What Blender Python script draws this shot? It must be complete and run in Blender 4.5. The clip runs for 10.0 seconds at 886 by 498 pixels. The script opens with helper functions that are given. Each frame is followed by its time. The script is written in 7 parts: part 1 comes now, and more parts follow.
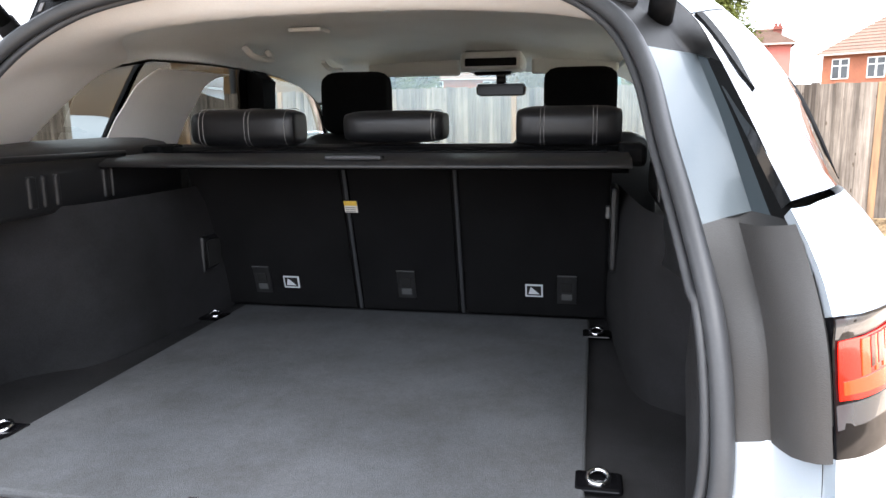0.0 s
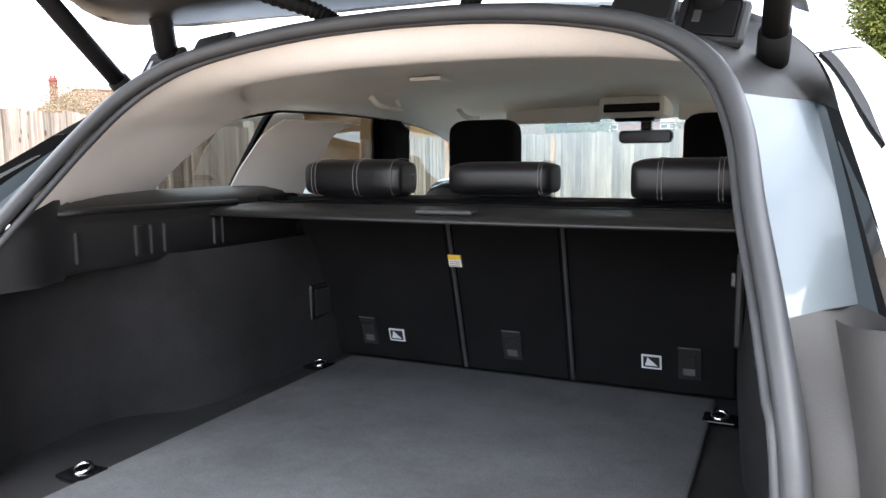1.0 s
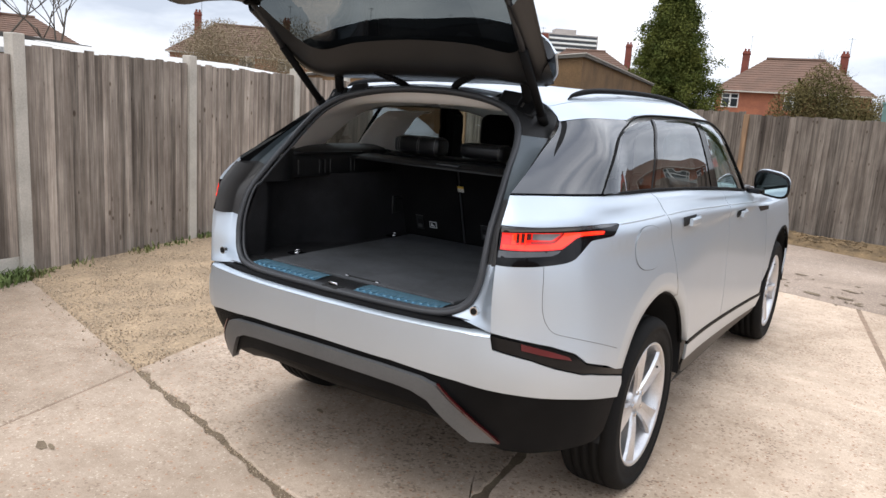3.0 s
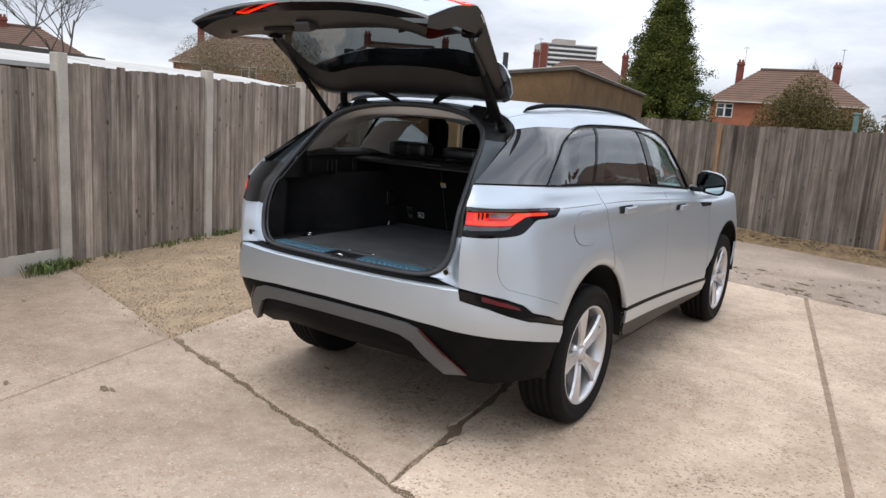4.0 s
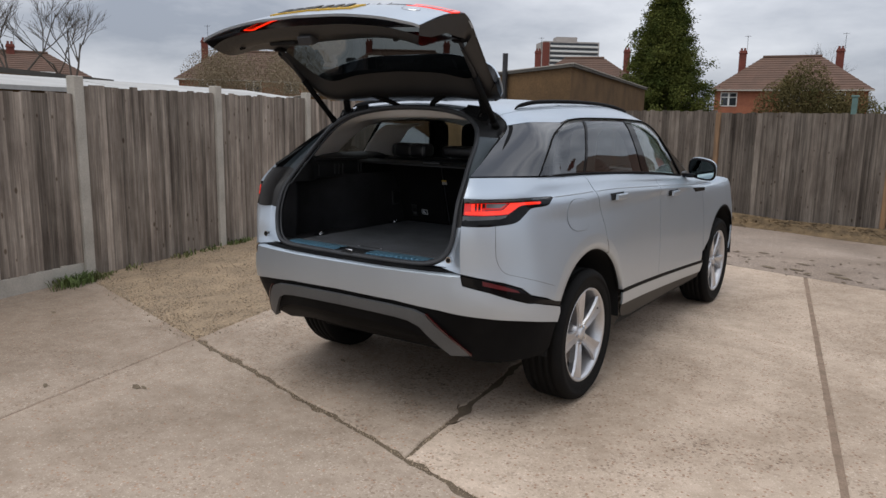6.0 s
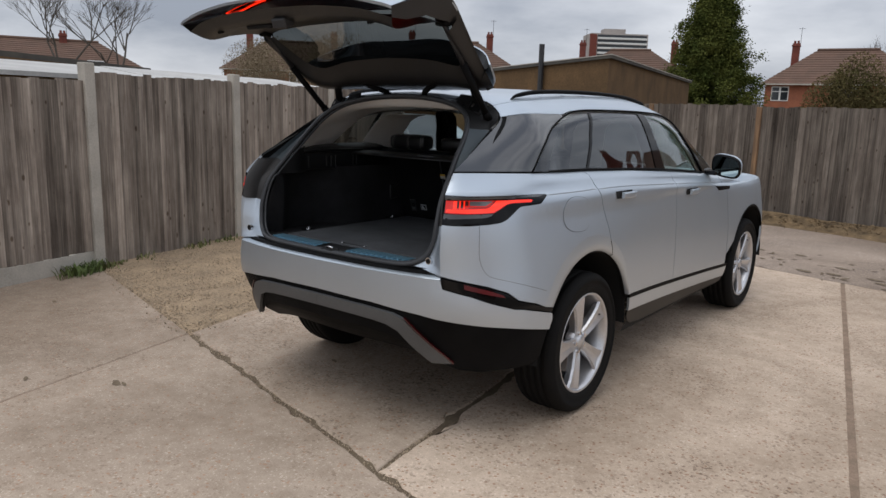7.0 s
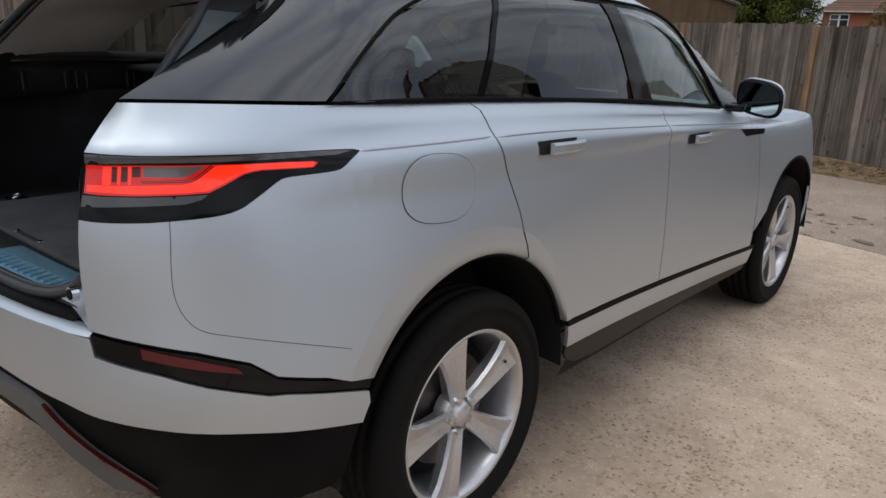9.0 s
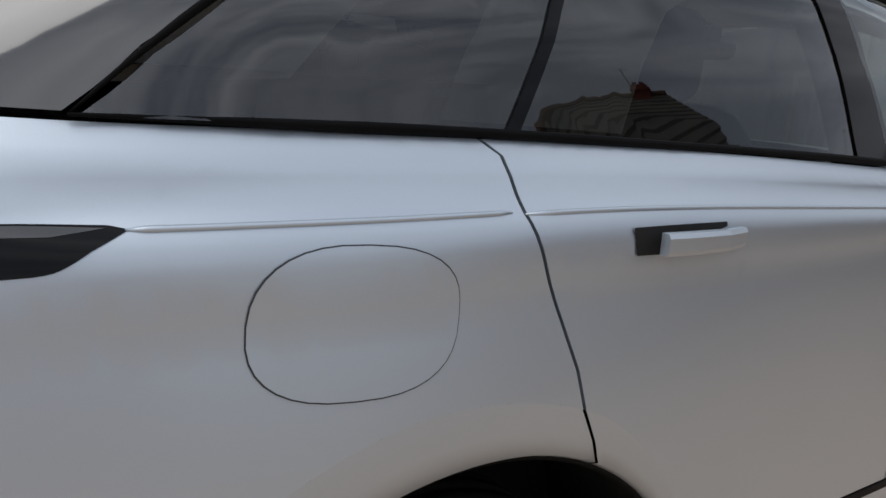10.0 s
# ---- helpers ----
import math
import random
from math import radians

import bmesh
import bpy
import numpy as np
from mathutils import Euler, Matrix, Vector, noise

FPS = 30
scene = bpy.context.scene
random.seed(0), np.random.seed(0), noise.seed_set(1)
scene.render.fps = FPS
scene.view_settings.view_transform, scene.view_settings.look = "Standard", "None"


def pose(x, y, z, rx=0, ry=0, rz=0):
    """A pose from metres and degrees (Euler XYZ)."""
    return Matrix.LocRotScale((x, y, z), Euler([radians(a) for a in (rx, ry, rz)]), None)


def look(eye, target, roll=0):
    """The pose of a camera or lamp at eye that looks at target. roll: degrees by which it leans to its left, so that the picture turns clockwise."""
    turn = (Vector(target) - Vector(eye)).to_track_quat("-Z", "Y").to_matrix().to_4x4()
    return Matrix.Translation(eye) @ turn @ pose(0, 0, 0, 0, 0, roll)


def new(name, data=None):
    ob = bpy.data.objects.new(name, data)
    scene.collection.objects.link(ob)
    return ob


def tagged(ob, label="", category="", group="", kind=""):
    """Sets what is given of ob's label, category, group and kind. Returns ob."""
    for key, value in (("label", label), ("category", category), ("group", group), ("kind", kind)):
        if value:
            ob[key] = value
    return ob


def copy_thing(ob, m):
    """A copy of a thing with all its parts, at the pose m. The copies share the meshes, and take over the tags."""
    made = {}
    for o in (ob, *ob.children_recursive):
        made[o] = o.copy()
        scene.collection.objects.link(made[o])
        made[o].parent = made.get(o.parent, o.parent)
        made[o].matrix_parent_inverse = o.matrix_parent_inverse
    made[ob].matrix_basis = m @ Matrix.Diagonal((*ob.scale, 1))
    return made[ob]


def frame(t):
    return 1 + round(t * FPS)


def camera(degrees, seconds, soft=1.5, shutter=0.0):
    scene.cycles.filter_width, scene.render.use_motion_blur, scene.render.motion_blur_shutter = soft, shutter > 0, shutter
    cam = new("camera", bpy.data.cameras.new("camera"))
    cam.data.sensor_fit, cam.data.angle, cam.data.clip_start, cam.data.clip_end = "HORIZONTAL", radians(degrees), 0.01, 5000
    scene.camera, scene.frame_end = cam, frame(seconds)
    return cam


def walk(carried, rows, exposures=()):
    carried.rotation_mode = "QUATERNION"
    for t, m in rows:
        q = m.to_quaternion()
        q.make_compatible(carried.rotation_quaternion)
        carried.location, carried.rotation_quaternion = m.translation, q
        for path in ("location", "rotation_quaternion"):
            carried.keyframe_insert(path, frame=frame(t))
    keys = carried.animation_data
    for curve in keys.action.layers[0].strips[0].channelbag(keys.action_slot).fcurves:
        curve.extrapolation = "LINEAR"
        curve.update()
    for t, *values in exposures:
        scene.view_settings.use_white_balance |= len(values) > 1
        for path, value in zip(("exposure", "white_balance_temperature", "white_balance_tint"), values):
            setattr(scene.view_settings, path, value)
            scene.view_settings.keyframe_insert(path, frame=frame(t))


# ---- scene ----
cam = camera(62.6, 10.0)
PATH = [
    (0, (0.472, -1.625, 1.402), (0.074, 0.3, 1.038), -0.7),
    (0.5, (0.483, -1.374, 1.449), (0.046, 0.553, 1.141), 1.8),
    (1, (0.587, -1.473, 1.42), (-0.253, 0.325, 1.174), -0.5),
    (1.5, (0.874, -1.755, 1.471), (-0.174, -0.084, 1.143), 0.7),
    (2, (1.131, -2.166, 1.516), (0.093, -0.482, 1.22), -0.1),
    (2.3, (1.321, -2.42, 1.539), (0.304, -0.748, 1.123), 1.0),
    (2.5, (1.471, -2.564, 1.54), (0.414, -0.913, 1.146), 3.4),
    (2.7, (1.619, -2.731, 1.566), (0.544, -1.089, 1.177), 3.9),
    (4, (2.351, -3.6, 1.598), (1.27, -1.956, 1.237), 3.9),
    (4.5, (2.495, -3.777, 1.608), (1.39, -2.144, 1.268), 2.5),
    (5, (2.524, -3.894, 1.599), (1.45, -2.242, 1.257), 1.5),
    (6.5, (2.569, -3.653, 1.58), (1.416, -2.059, 1.219), 1.1),
    (7, (2.62, -3.427, 1.58), (1.422, -1.87, 1.204), 1.6),
    (7.5, (2.535, -3.075, 1.518), (1.403, -1.481, 1.095), 0.5),
    (8, (2.486, -2.612, 1.486), (1.509, -0.918, 1.069), 2.2),
    (8.5, (2.364, -2.062, 1.475), (1.227, -0.486, 1.006), 4.0),
    (9, (2.126, -1.527, 1.451), (0.883, -0.063, 0.893), 2.1),
    (9.5, (1.923, -1.02, 1.387), (0.414, 0.132, 0.757), 2.8),
    (10, (1.631, -0.524, 1.352), (0.027, 0.584, 0.906), 3.6),
]
walk(cam, [(t, look(eye, target, roll)) for t, eye, target, roll in PATH],
     exposures=[(0.0, 3.16), (0.5, 3.04), (1.0, 3.34), (1.5, 3.69), (1.8, 3.19), (2.1, 2.46), (2.5, 1.71), (2.7, 1.46), (3.2, 1.13), (3.8, 0.96), (4.5, 0.68), (5.2, 0.49), (6.3, 0.26), (7.5, 0.24), (9.0, 0.2), (10.0, 0.05)])

# ---- sky and light ----
SUN_EL, SUN_AZ = 66.0, 180.0
world = bpy.data.worlds.new("overcast_sky")
scene.world = world
world.use_nodes = True
wn, wl = world.node_tree.nodes, world.node_tree.links
wn.clear()
w_out = wn.new("ShaderNodeOutputWorld")
w_bg = wn.new("ShaderNodeBackground")
w_sky = wn.new("ShaderNodeTexSky")
w_sky.sky_type = "NISHITA"
w_sky.sun_disc = False
w_sky.sun_elevation, w_sky.sun_rotation = radians(SUN_EL), radians(SUN_AZ)
w_co = wn.new("ShaderNodeTexCoord")
w_map = wn.new("ShaderNodeMapping")
w_map.inputs["Scale"].default_value = (1.0, 1.0, 3.2)
w_noise = wn.new("ShaderNodeTexNoise")
w_noise.inputs["Scale"].default_value = 2.3
w_noise.inputs["Detail"].default_value = 7.0
w_noise.inputs["Roughness"].default_value = 0.55
w_ramp = wn.new("ShaderNodeValToRGB")
w_ramp.color_ramp.elements[0].position, w_ramp.color_ramp.elements[0].color = 0.36, (3.1, 3.4, 4.05, 1)
w_ramp.color_ramp.elements[1].position, w_ramp.color_ramp.elements[1].color = 0.66, (7.6, 7.8, 8.3, 1)
w_mix = wn.new("ShaderNodeMix")
w_mix.data_type = "RGBA"
w_mix.inputs["Factor"].default_value = 0.93
wl.new(w_co.outputs["Generated"], w_map.inputs["Vector"])
wl.new(w_map.outputs["Vector"], w_noise.inputs["Vector"])
wl.new(w_noise.outputs["Fac"], w_ramp.inputs["Fac"])
wl.new(w_sky.outputs["Color"], w_mix.inputs["A"])
wl.new(w_ramp.outputs["Color"], w_mix.inputs["B"])
wl.new(w_mix.outputs["Result"], w_bg.inputs["Color"])
# an overcast sky is dimmer towards the horizon than overhead
w_cut, w_rise = wn.new("ShaderNodeSeparateXYZ"), wn.new("ShaderNodeMapRange")
w_rise.inputs["To Min"].default_value, w_rise.inputs["To Max"].default_value = 0.084, 0.160
wl.new(w_co.outputs["Generated"], w_cut.inputs["Vector"])
wl.new(w_cut.outputs["Z"], w_rise.inputs["Value"])
wl.new(w_rise.outputs["Result"], w_bg.inputs["Strength"])
wl.new(w_bg.outputs["Background"], w_out.inputs["Surface"])

sun = new("sun", bpy.data.lights.new("sun", "SUN"))
sun.data.energy, sun.data.angle, sun.data.color = 0.85, radians(40), (1.0, 0.97, 0.93)
sun.rotation_euler = (radians(90 - SUN_EL), 0, radians(180 - SUN_AZ))


# ---- materials ----
def material(name, color, rough=0.6, metal=0.0, second=None, scale=8.0, fine=120.0, mix=0.5, fine_mix=0.15, bump=0.0, bump_scale=200.0,
             coat=0.0, spread=0.0, stretch=(1, 1, 1), spec=0.5, rough_var=0.0, island=False, jitter=0.0):
    """A surface with stains at one scale and grain at another; spread varies it from piece to piece."""
    m = bpy.data.materials.new(name)
    m.use_nodes = True
    n, l = m.node_tree.nodes, m.node_tree.links
    b = n["Principled BSDF"]
    b.inputs["Roughness"].default_value, b.inputs["Metallic"].default_value = rough, metal
    b.inputs["Coat Weight"].default_value, b.inputs["Coat Roughness"].default_value = coat, 0.03
    b.inputs["Specular IOR Level"].default_value = spec
    co, mp = n.new("ShaderNodeTexCoord"), n.new("ShaderNodeMapping")
    mp.inputs["Scale"].default_value = stretch
    if jitter:
        own, far_off, moved = n.new("ShaderNodeObjectInfo"), n.new("ShaderNodeMath"), n.new("ShaderNodeVectorMath")
        far_off.operation, far_off.inputs[1].default_value, moved.operation = "MULTIPLY", jitter, "ADD"
        l.new(own.outputs["Random"], far_off.inputs[0]), l.new(co.outputs["Object"], moved.inputs[0]), l.new(far_off.outputs[0], moved.inputs[1])
        l.new(moved.outputs["Vector"], mp.inputs["Vector"])
    else:
        l.new(co.outputs["Object"], mp.inputs["Vector"])
    big, small = n.new("ShaderNodeTexNoise"), n.new("ShaderNodeTexNoise")
    big.inputs["Scale"].default_value, big.inputs["Detail"].default_value = scale, 6
    small.inputs["Scale"].default_value, small.inputs["Detail"].default_value = fine, 3
    l.new(mp.outputs["Vector"], big.inputs["Vector"])
    l.new(mp.outputs["Vector"], small.inputs["Vector"])
    ramp = n.new("ShaderNodeValToRGB")
    ramp.color_ramp.elements[0].position, ramp.color_ramp.elements[1].position = 0.5 - 0.5 * mix * 0.6, 0.5 + 0.5 * mix * 0.6
    ramp.color_ramp.elements[0].color = (*color, 1)
    ramp.color_ramp.elements[1].color = (*(second or [c * 0.8 for c in color]), 1)
    l.new(big.outputs["Fac"], ramp.inputs["Fac"])
    hue = n.new("ShaderNodeHueSaturation")
    l.new(ramp.outputs["Color"], hue.inputs["Color"])
    val = n.new("ShaderNodeMath")
    val.operation, val.inputs[1].default_value, val.inputs[2].default_value = "MULTIPLY_ADD", fine_mix * 2, 1 - fine_mix
    l.new(small.outputs["Fac"], val.inputs[0])
    last = val.outputs[0]
    if spread:
        info = n.new("ShaderNodeNewGeometry") if island else n.new("ShaderNodeObjectInfo")
        add = n.new("ShaderNodeMath")
        add.operation, add.inputs[1].default_value, add.inputs[2].default_value = "MULTIPLY_ADD", spread * 2, -spread
        l.new(info.outputs["Random Per Island" if island else "Random"], add.inputs[0])
        tot = n.new("ShaderNodeMath")
        tot.operation = "ADD"
        l.new(last, tot.inputs[0]), l.new(add.outputs[0], tot.inputs[1])
        last = tot.outputs[0]
    l.new(last, hue.inputs["Value"])
    l.new(hue.outputs["Color"], b.inputs["Base Color"])
    if rough_var:
        rr = n.new("ShaderNodeMapRange")
        rr.inputs["To Min"].default_value, rr.inputs["To Max"].default_value = rough - rough_var, rough + rough_var
        l.new(big.outputs["Fac"], rr.inputs["Value"]), l.new(rr.outputs["Result"], b.inputs["Roughness"])
    if bump:
        bn, bt = n.new("ShaderNodeBump"), n.new("ShaderNodeTexNoise")
        bt.inputs["Scale"].default_value, bt.inputs["Detail"].default_value = bump_scale, 4
        bn.inputs["Strength"].default_value, bn.inputs["Distance"].default_value = bump, 0.004
        l.new(mp.outputs["Vector"], bt.inputs["Vector"])
        l.new(bt.outputs["Fac"], bn.inputs["Height"]), l.new(bn.outputs["Normal"], b.inputs["Normal"])
    return m


def glass(name, color, rough=0.0, through_share=0.5, ior=1.5):
    """Tinted sheet glass: part clear tint, part mirror by its own gloss."""
    m = bpy.data.materials.new(name)
    m.use_nodes = True
    n, l = m.node_tree.nodes, m.node_tree.links
    n.clear()
    out, tr, gl, mx, lw = (n.new("ShaderNodeOutputMaterial"), n.new("ShaderNodeBsdfTransparent"), n.new("ShaderNodeBsdfGlossy"),
                           n.new("ShaderNodeMixShader"), n.new("ShaderNodeLayerWeight"))
    tr.inputs["Color"].default_value = (*color, 1)
    gl.inputs["Roughness"].default_value = rough
    gl.inputs["Color"].default_value = (0.95, 0.97, 1, 1)
    lw.inputs["Blend"].default_value = 0.5
    base = ((ior - 1) / (ior + 1)) ** 2
    power, share = n.new("ShaderNodeMath"), n.new("ShaderNodeMath")
    power.operation, power.inputs[1].default_value = "POWER", 4.0
    share.operation, share.inputs[1].default_value, share.inputs[2].default_value = "MULTIPLY_ADD", 1 - base, base
    l.new(lw.outputs["Facing"], power.inputs[0]), l.new(power.outputs[0], share.inputs[0])
    l.new(share.outputs[0], mx.inputs["Fac"])
    l.new(tr.outputs["BSDF"], mx.inputs[1]), l.new(gl.outputs["BSDF"], mx.inputs[2])
    l.new(mx.outputs["Shader"], out.inputs["Surface"])
    return m


def emitter(name, color, strength, body=1.0):
    m = material(name, [c * body for c in color], 0.15, coat=0.6)
    b = m.node_tree.nodes["Principled BSDF"]
    b.inputs["Emission Color"].default_value = (*color, 1)
    b.inputs["Emission Strength"].default_value = strength
    return m


def concrete(name, tone):
    return material(name, [c * tone for c in (0.65, 0.52, 0.408)], 0.9, second=[c * tone for c in (0.55, 0.44, 0.342)], scale=1.3, fine=150, mix=0.8, fine_mix=0.28, bump=0.5, bump_scale=120, spread=0.03, spec=0.25)


M_CONCRETE = concrete("weathered_concrete", 1.0)
M_CONCRETE_GREY = concrete("worn_grey_concrete", 0.70)
# coarse aggregate, with shade round the car painted into its darker tone
M_CONCRETE_ROUGH = concrete("rough_aggregate_with_car_shade", 0.74)


def speckle(m, scale, dark, share, strength=0.75, rust=0.0, pale=0.06, tone=1.0):
    """Adds aggregate flecks and long faint stains to a ground material."""
    n, l = m.node_tree.nodes, m.node_tree.links
    b = n["Principled BSDF"]
    src = b.inputs["Base Color"].links[0].from_socket
    co = n.new("ShaderNodeTexCoord")
    vo = n.new("ShaderNodeTexVoronoi")
    vo.inputs["Scale"].default_value = scale
    l.new(co.outputs["Object"], vo.inputs["Vector"])
    hit = n.new("ShaderNodeValToRGB")
    hit.color_ramp.elements[0].position, hit.color_ramp.elements[0].color = 0.0, (1, 1, 1, 1)
    hit.color_ramp.elements[1].position, hit.color_ramp.elements[1].color = share, (0, 0, 0, 1)
    pick = n.new("ShaderNodeSeparateColor")
    l.new(vo.outputs["Color"], pick.inputs["Color"])
    l.new(pick.outputs["Red"], hit.inputs["Fac"])
    mix = n.new("ShaderNodeMix")
    mix.data_type = "RGBA"
    mix.inputs["B"].default_value = (*dark, 1)
    f = n.new("ShaderNodeMath")
    f.operation, f.inputs[1].default_value = "MULTIPLY", strength
    patch, patch_ramp, patch_mul = n.new("ShaderNodeTexNoise"), n.new("ShaderNodeMapRange"), n.new("ShaderNodeMath")
    patch.inputs["Scale"].default_value, patch.inputs["Detail"].default_value = 1.7, 5
    patch_ramp.inputs["From Min"].default_value, patch_ramp.inputs["From Max"].default_value = 0.35, 0.65
    patch_mul.operation = "MULTIPLY"
    l.new(co.outputs["Object"], patch.inputs["Vector"]), l.new(patch.outputs["Fac"], patch_ramp.inputs["Value"])
    l.new(hit.outputs["Color"], f.inputs[0]), l.new(f.outputs[0], patch_mul.inputs[0]), l.new(patch_ramp.outputs["Result"], patch_mul.inputs[1])
    l.new(patch_mul.outputs[0], mix.inputs["Factor"])
    # pale flecks
    vp, hp, sp, mp = n.new("ShaderNodeTexVoronoi"), n.new("ShaderNodeMath"), n.new("ShaderNodeSeparateColor"), n.new("ShaderNodeMix")
    vp.inputs["Scale"].default_value = scale * 1.4
    hp.operation, hp.inputs[1].default_value = "LESS_THAN", pale
    mp.data_type = "RGBA"
    mp.inputs["B"].default_value = (0.78 * tone, 0.67 * tone, 0.55 * tone, 1)
    half = n.new("ShaderNodeMath")
    half.operation, half.inputs[1].default_value = "MULTIPLY", 0.6
    l.new(co.outputs["Object"], vp.inputs["Vector"]), l.new(vp.outputs["Color"], sp.inputs["Color"]), l.new(sp.outputs["Green"], hp.inputs[0])
    l.new(hp.outputs[0], half.inputs[0]), l.new(half.outputs[0], mp.inputs["Factor"]), l.new(src, mp.inputs["A"])
    last = mp.outputs["Result"]
    if rust:
        vr, sr, hr, near, both, mr = (n.new("ShaderNodeTexVoronoi"), n.new("ShaderNodeSeparateColor"), n.new("ShaderNodeMath"), n.new("ShaderNodeMath"),
                                      n.new("ShaderNodeMath"), n.new("ShaderNodeMix"))
        vr.inputs["Scale"].default_value = scale * 0.8
        hr.operation, hr.inputs[1].default_value, near.operation, near.inputs[1].default_value, both.operation = "LESS_THAN", rust, "LESS_THAN", 0.42, "MULTIPLY"
        mr.data_type, mr.inputs["B"].default_value = "RGBA", (0.42, 0.265, 0.18, 1)
        l.new(co.outputs["Object"], vr.inputs["Vector"]), l.new(vr.outputs["Color"], sr.inputs["Color"]), l.new(sr.outputs["Blue"], hr.inputs[0])
        l.new(vr.outputs["Distance"], near.inputs[0]), l.new(hr.outputs[0], both.inputs[0]), l.new(near.outputs[0], both.inputs[1])
        l.new(both.outputs[0], mr.inputs["Factor"]), l.new(last, mr.inputs["A"])
        last = mr.outputs["Result"]
    l.new(last, mix.inputs["A"])
    stain, ramp, mul = n.new("ShaderNodeTexNoise"), n.new("ShaderNodeValToRGB"), n.new("ShaderNodeMix")
    stain.inputs["Scale"].default_value, stain.inputs["Detail"].default_value, stain.inputs["Distortion"].default_value = 0.42, 9, 0.8
    l.new(co.outputs["Object"], stain.inputs["Vector"])
    ramp.color_ramp.elements[0].position, ramp.color_ramp.elements[0].color = 0.38, (0.70, 0.68, 0.655, 1)
    ramp.color_ramp.elements[1].position, ramp.color_ramp.elements[1].color = 0.60, (1.05, 1.05, 1.05, 1)
    l.new(stain.outputs["Fac"], ramp.inputs["Fac"])
    mul.data_type, mul.blend_type = "RGBA", "MULTIPLY"
    mul.inputs["Factor"].default_value = 1.0
    l.new(mix.outputs["Result"], mul.inputs["A"]), l.new(ramp.outputs["Color"], mul.inputs["B"])
    l.new(mul.outputs["Result"], b.inputs["Base Color"])


def blotches(m):
    """Adds small oil drips and dirt patches."""
    n, l = m.node_tree.nodes, m.node_tree.links
    b = n["Principled BSDF"]
    src = b.inputs["Base Color"].links[0].from_socket
    co, tex, ramp, mul = n.new("ShaderNodeTexCoord"), n.new("ShaderNodeTexNoise"), n.new("ShaderNodeValToRGB"), n.new("ShaderNodeMix")
    tex.inputs["Scale"].default_value, tex.inputs["Detail"].default_value, tex.inputs["Roughness"].default_value = 5.5, 12, 0.82
    l.new(co.outputs["Object"], tex.inputs["Vector"]), l.new(tex.outputs["Fac"], ramp.inputs["Fac"])
    ramp.color_ramp.elements[0].position, ramp.color_ramp.elements[0].color = 0.30, (0.74, 0.71, 0.67, 1)
    ramp.color_ramp.elements[1].position, ramp.color_ramp.elements[1].color = 0.58, (1.08, 1.08, 1.08, 1)
    mul.data_type, mul.blend_type = "RGBA", "MULTIPLY"
    mul.inputs["Factor"].default_value = 1.0
    l.new(src, mul.inputs["A"]), l.new(ramp.outputs["Color"], mul.inputs["B"]), l.new(mul.outputs["Result"], b.inputs["Base Color"])


def knots(m):
    """Adds dark knots to boards."""
    n, l = m.node_tree.nodes, m.node_tree.links
    b = n["Principled BSDF"]
    src = b.inputs["Base Color"].links[0].from_socket
    co, mp, vo, ramp, mul, info, add = (n.new("ShaderNodeTexCoord"), n.new("ShaderNodeMapping"), n.new("ShaderNodeTexVoronoi"), n.new("ShaderNodeValToRGB"),
                                        n.new("ShaderNodeMix"), n.new("ShaderNodeObjectInfo"), n.new("ShaderNodeVectorMath"))
    mp.inputs["Scale"].default_value = (8, 8, 4.2)
    vo.inputs["Scale"].default_value, vo.voronoi_dimensions = 1.0, "2D"
    cut, flat = n.new("ShaderNodeSeparateXYZ"), n.new("ShaderNodeCombineXYZ")
    share, few, some = n.new("ShaderNodeSeparateColor"), n.new("ShaderNodeMath"), n.new("ShaderNodeMath")
    few.operation, few.inputs[1].default_value, few.inputs[2].default_value, some.operation = "MULTIPLY_ADD", 0.30, -0.08, "ADD"
    add.operation = "ADD"
    shift = n.new("ShaderNodeCombineXYZ")
    big = n.new("ShaderNodeMath")
    big.operation, big.inputs[1].default_value = "MULTIPLY", 37.0
    l.new(info.outputs["Random"], big.inputs[0]), l.new(big.outputs[0], shift.inputs["X"]), l.new(big.outputs[0], shift.inputs["Z"])
    l.new(co.outputs["Object"], mp.inputs["Vector"]), l.new(mp.outputs["Vector"], add.inputs[0]), l.new(shift.outputs["Vector"], add.inputs[1])
    l.new(add.outputs["Vector"], cut.inputs["Vector"]), l.new(cut.outputs["X"], flat.inputs["X"]), l.new(cut.outputs["Z"], flat.inputs["Y"])
    l.new(flat.outputs["Vector"], vo.inputs["Vector"]), l.new(vo.outputs["Distance"], some.inputs[0])
    l.new(vo.outputs["Color"], share.inputs["Color"]), l.new(share.outputs["Red"], few.inputs[0]), l.new(few.outputs[0], some.inputs[1]), l.new(some.outputs[0], ramp.inputs["Fac"])
    ramp.color_ramp.elements[0].position, ramp.color_ramp.elements[0].color = 0.0, (0.42, 0.37, 0.32, 1)
    ramp.color_ramp.elements[1].position, ramp.color_ramp.elements[1].color = 0.062, (1, 1, 1, 1)
    mul.data_type, mul.blend_type = "RGBA", "MULTIPLY"
    mul.inputs["Factor"].default_value = 1.0
    l.new(src, mul.inputs["A"]), l.new(ramp.outputs["Color"], mul.inputs["B"]), l.new(mul.outputs["Result"], b.inputs["Base Color"])


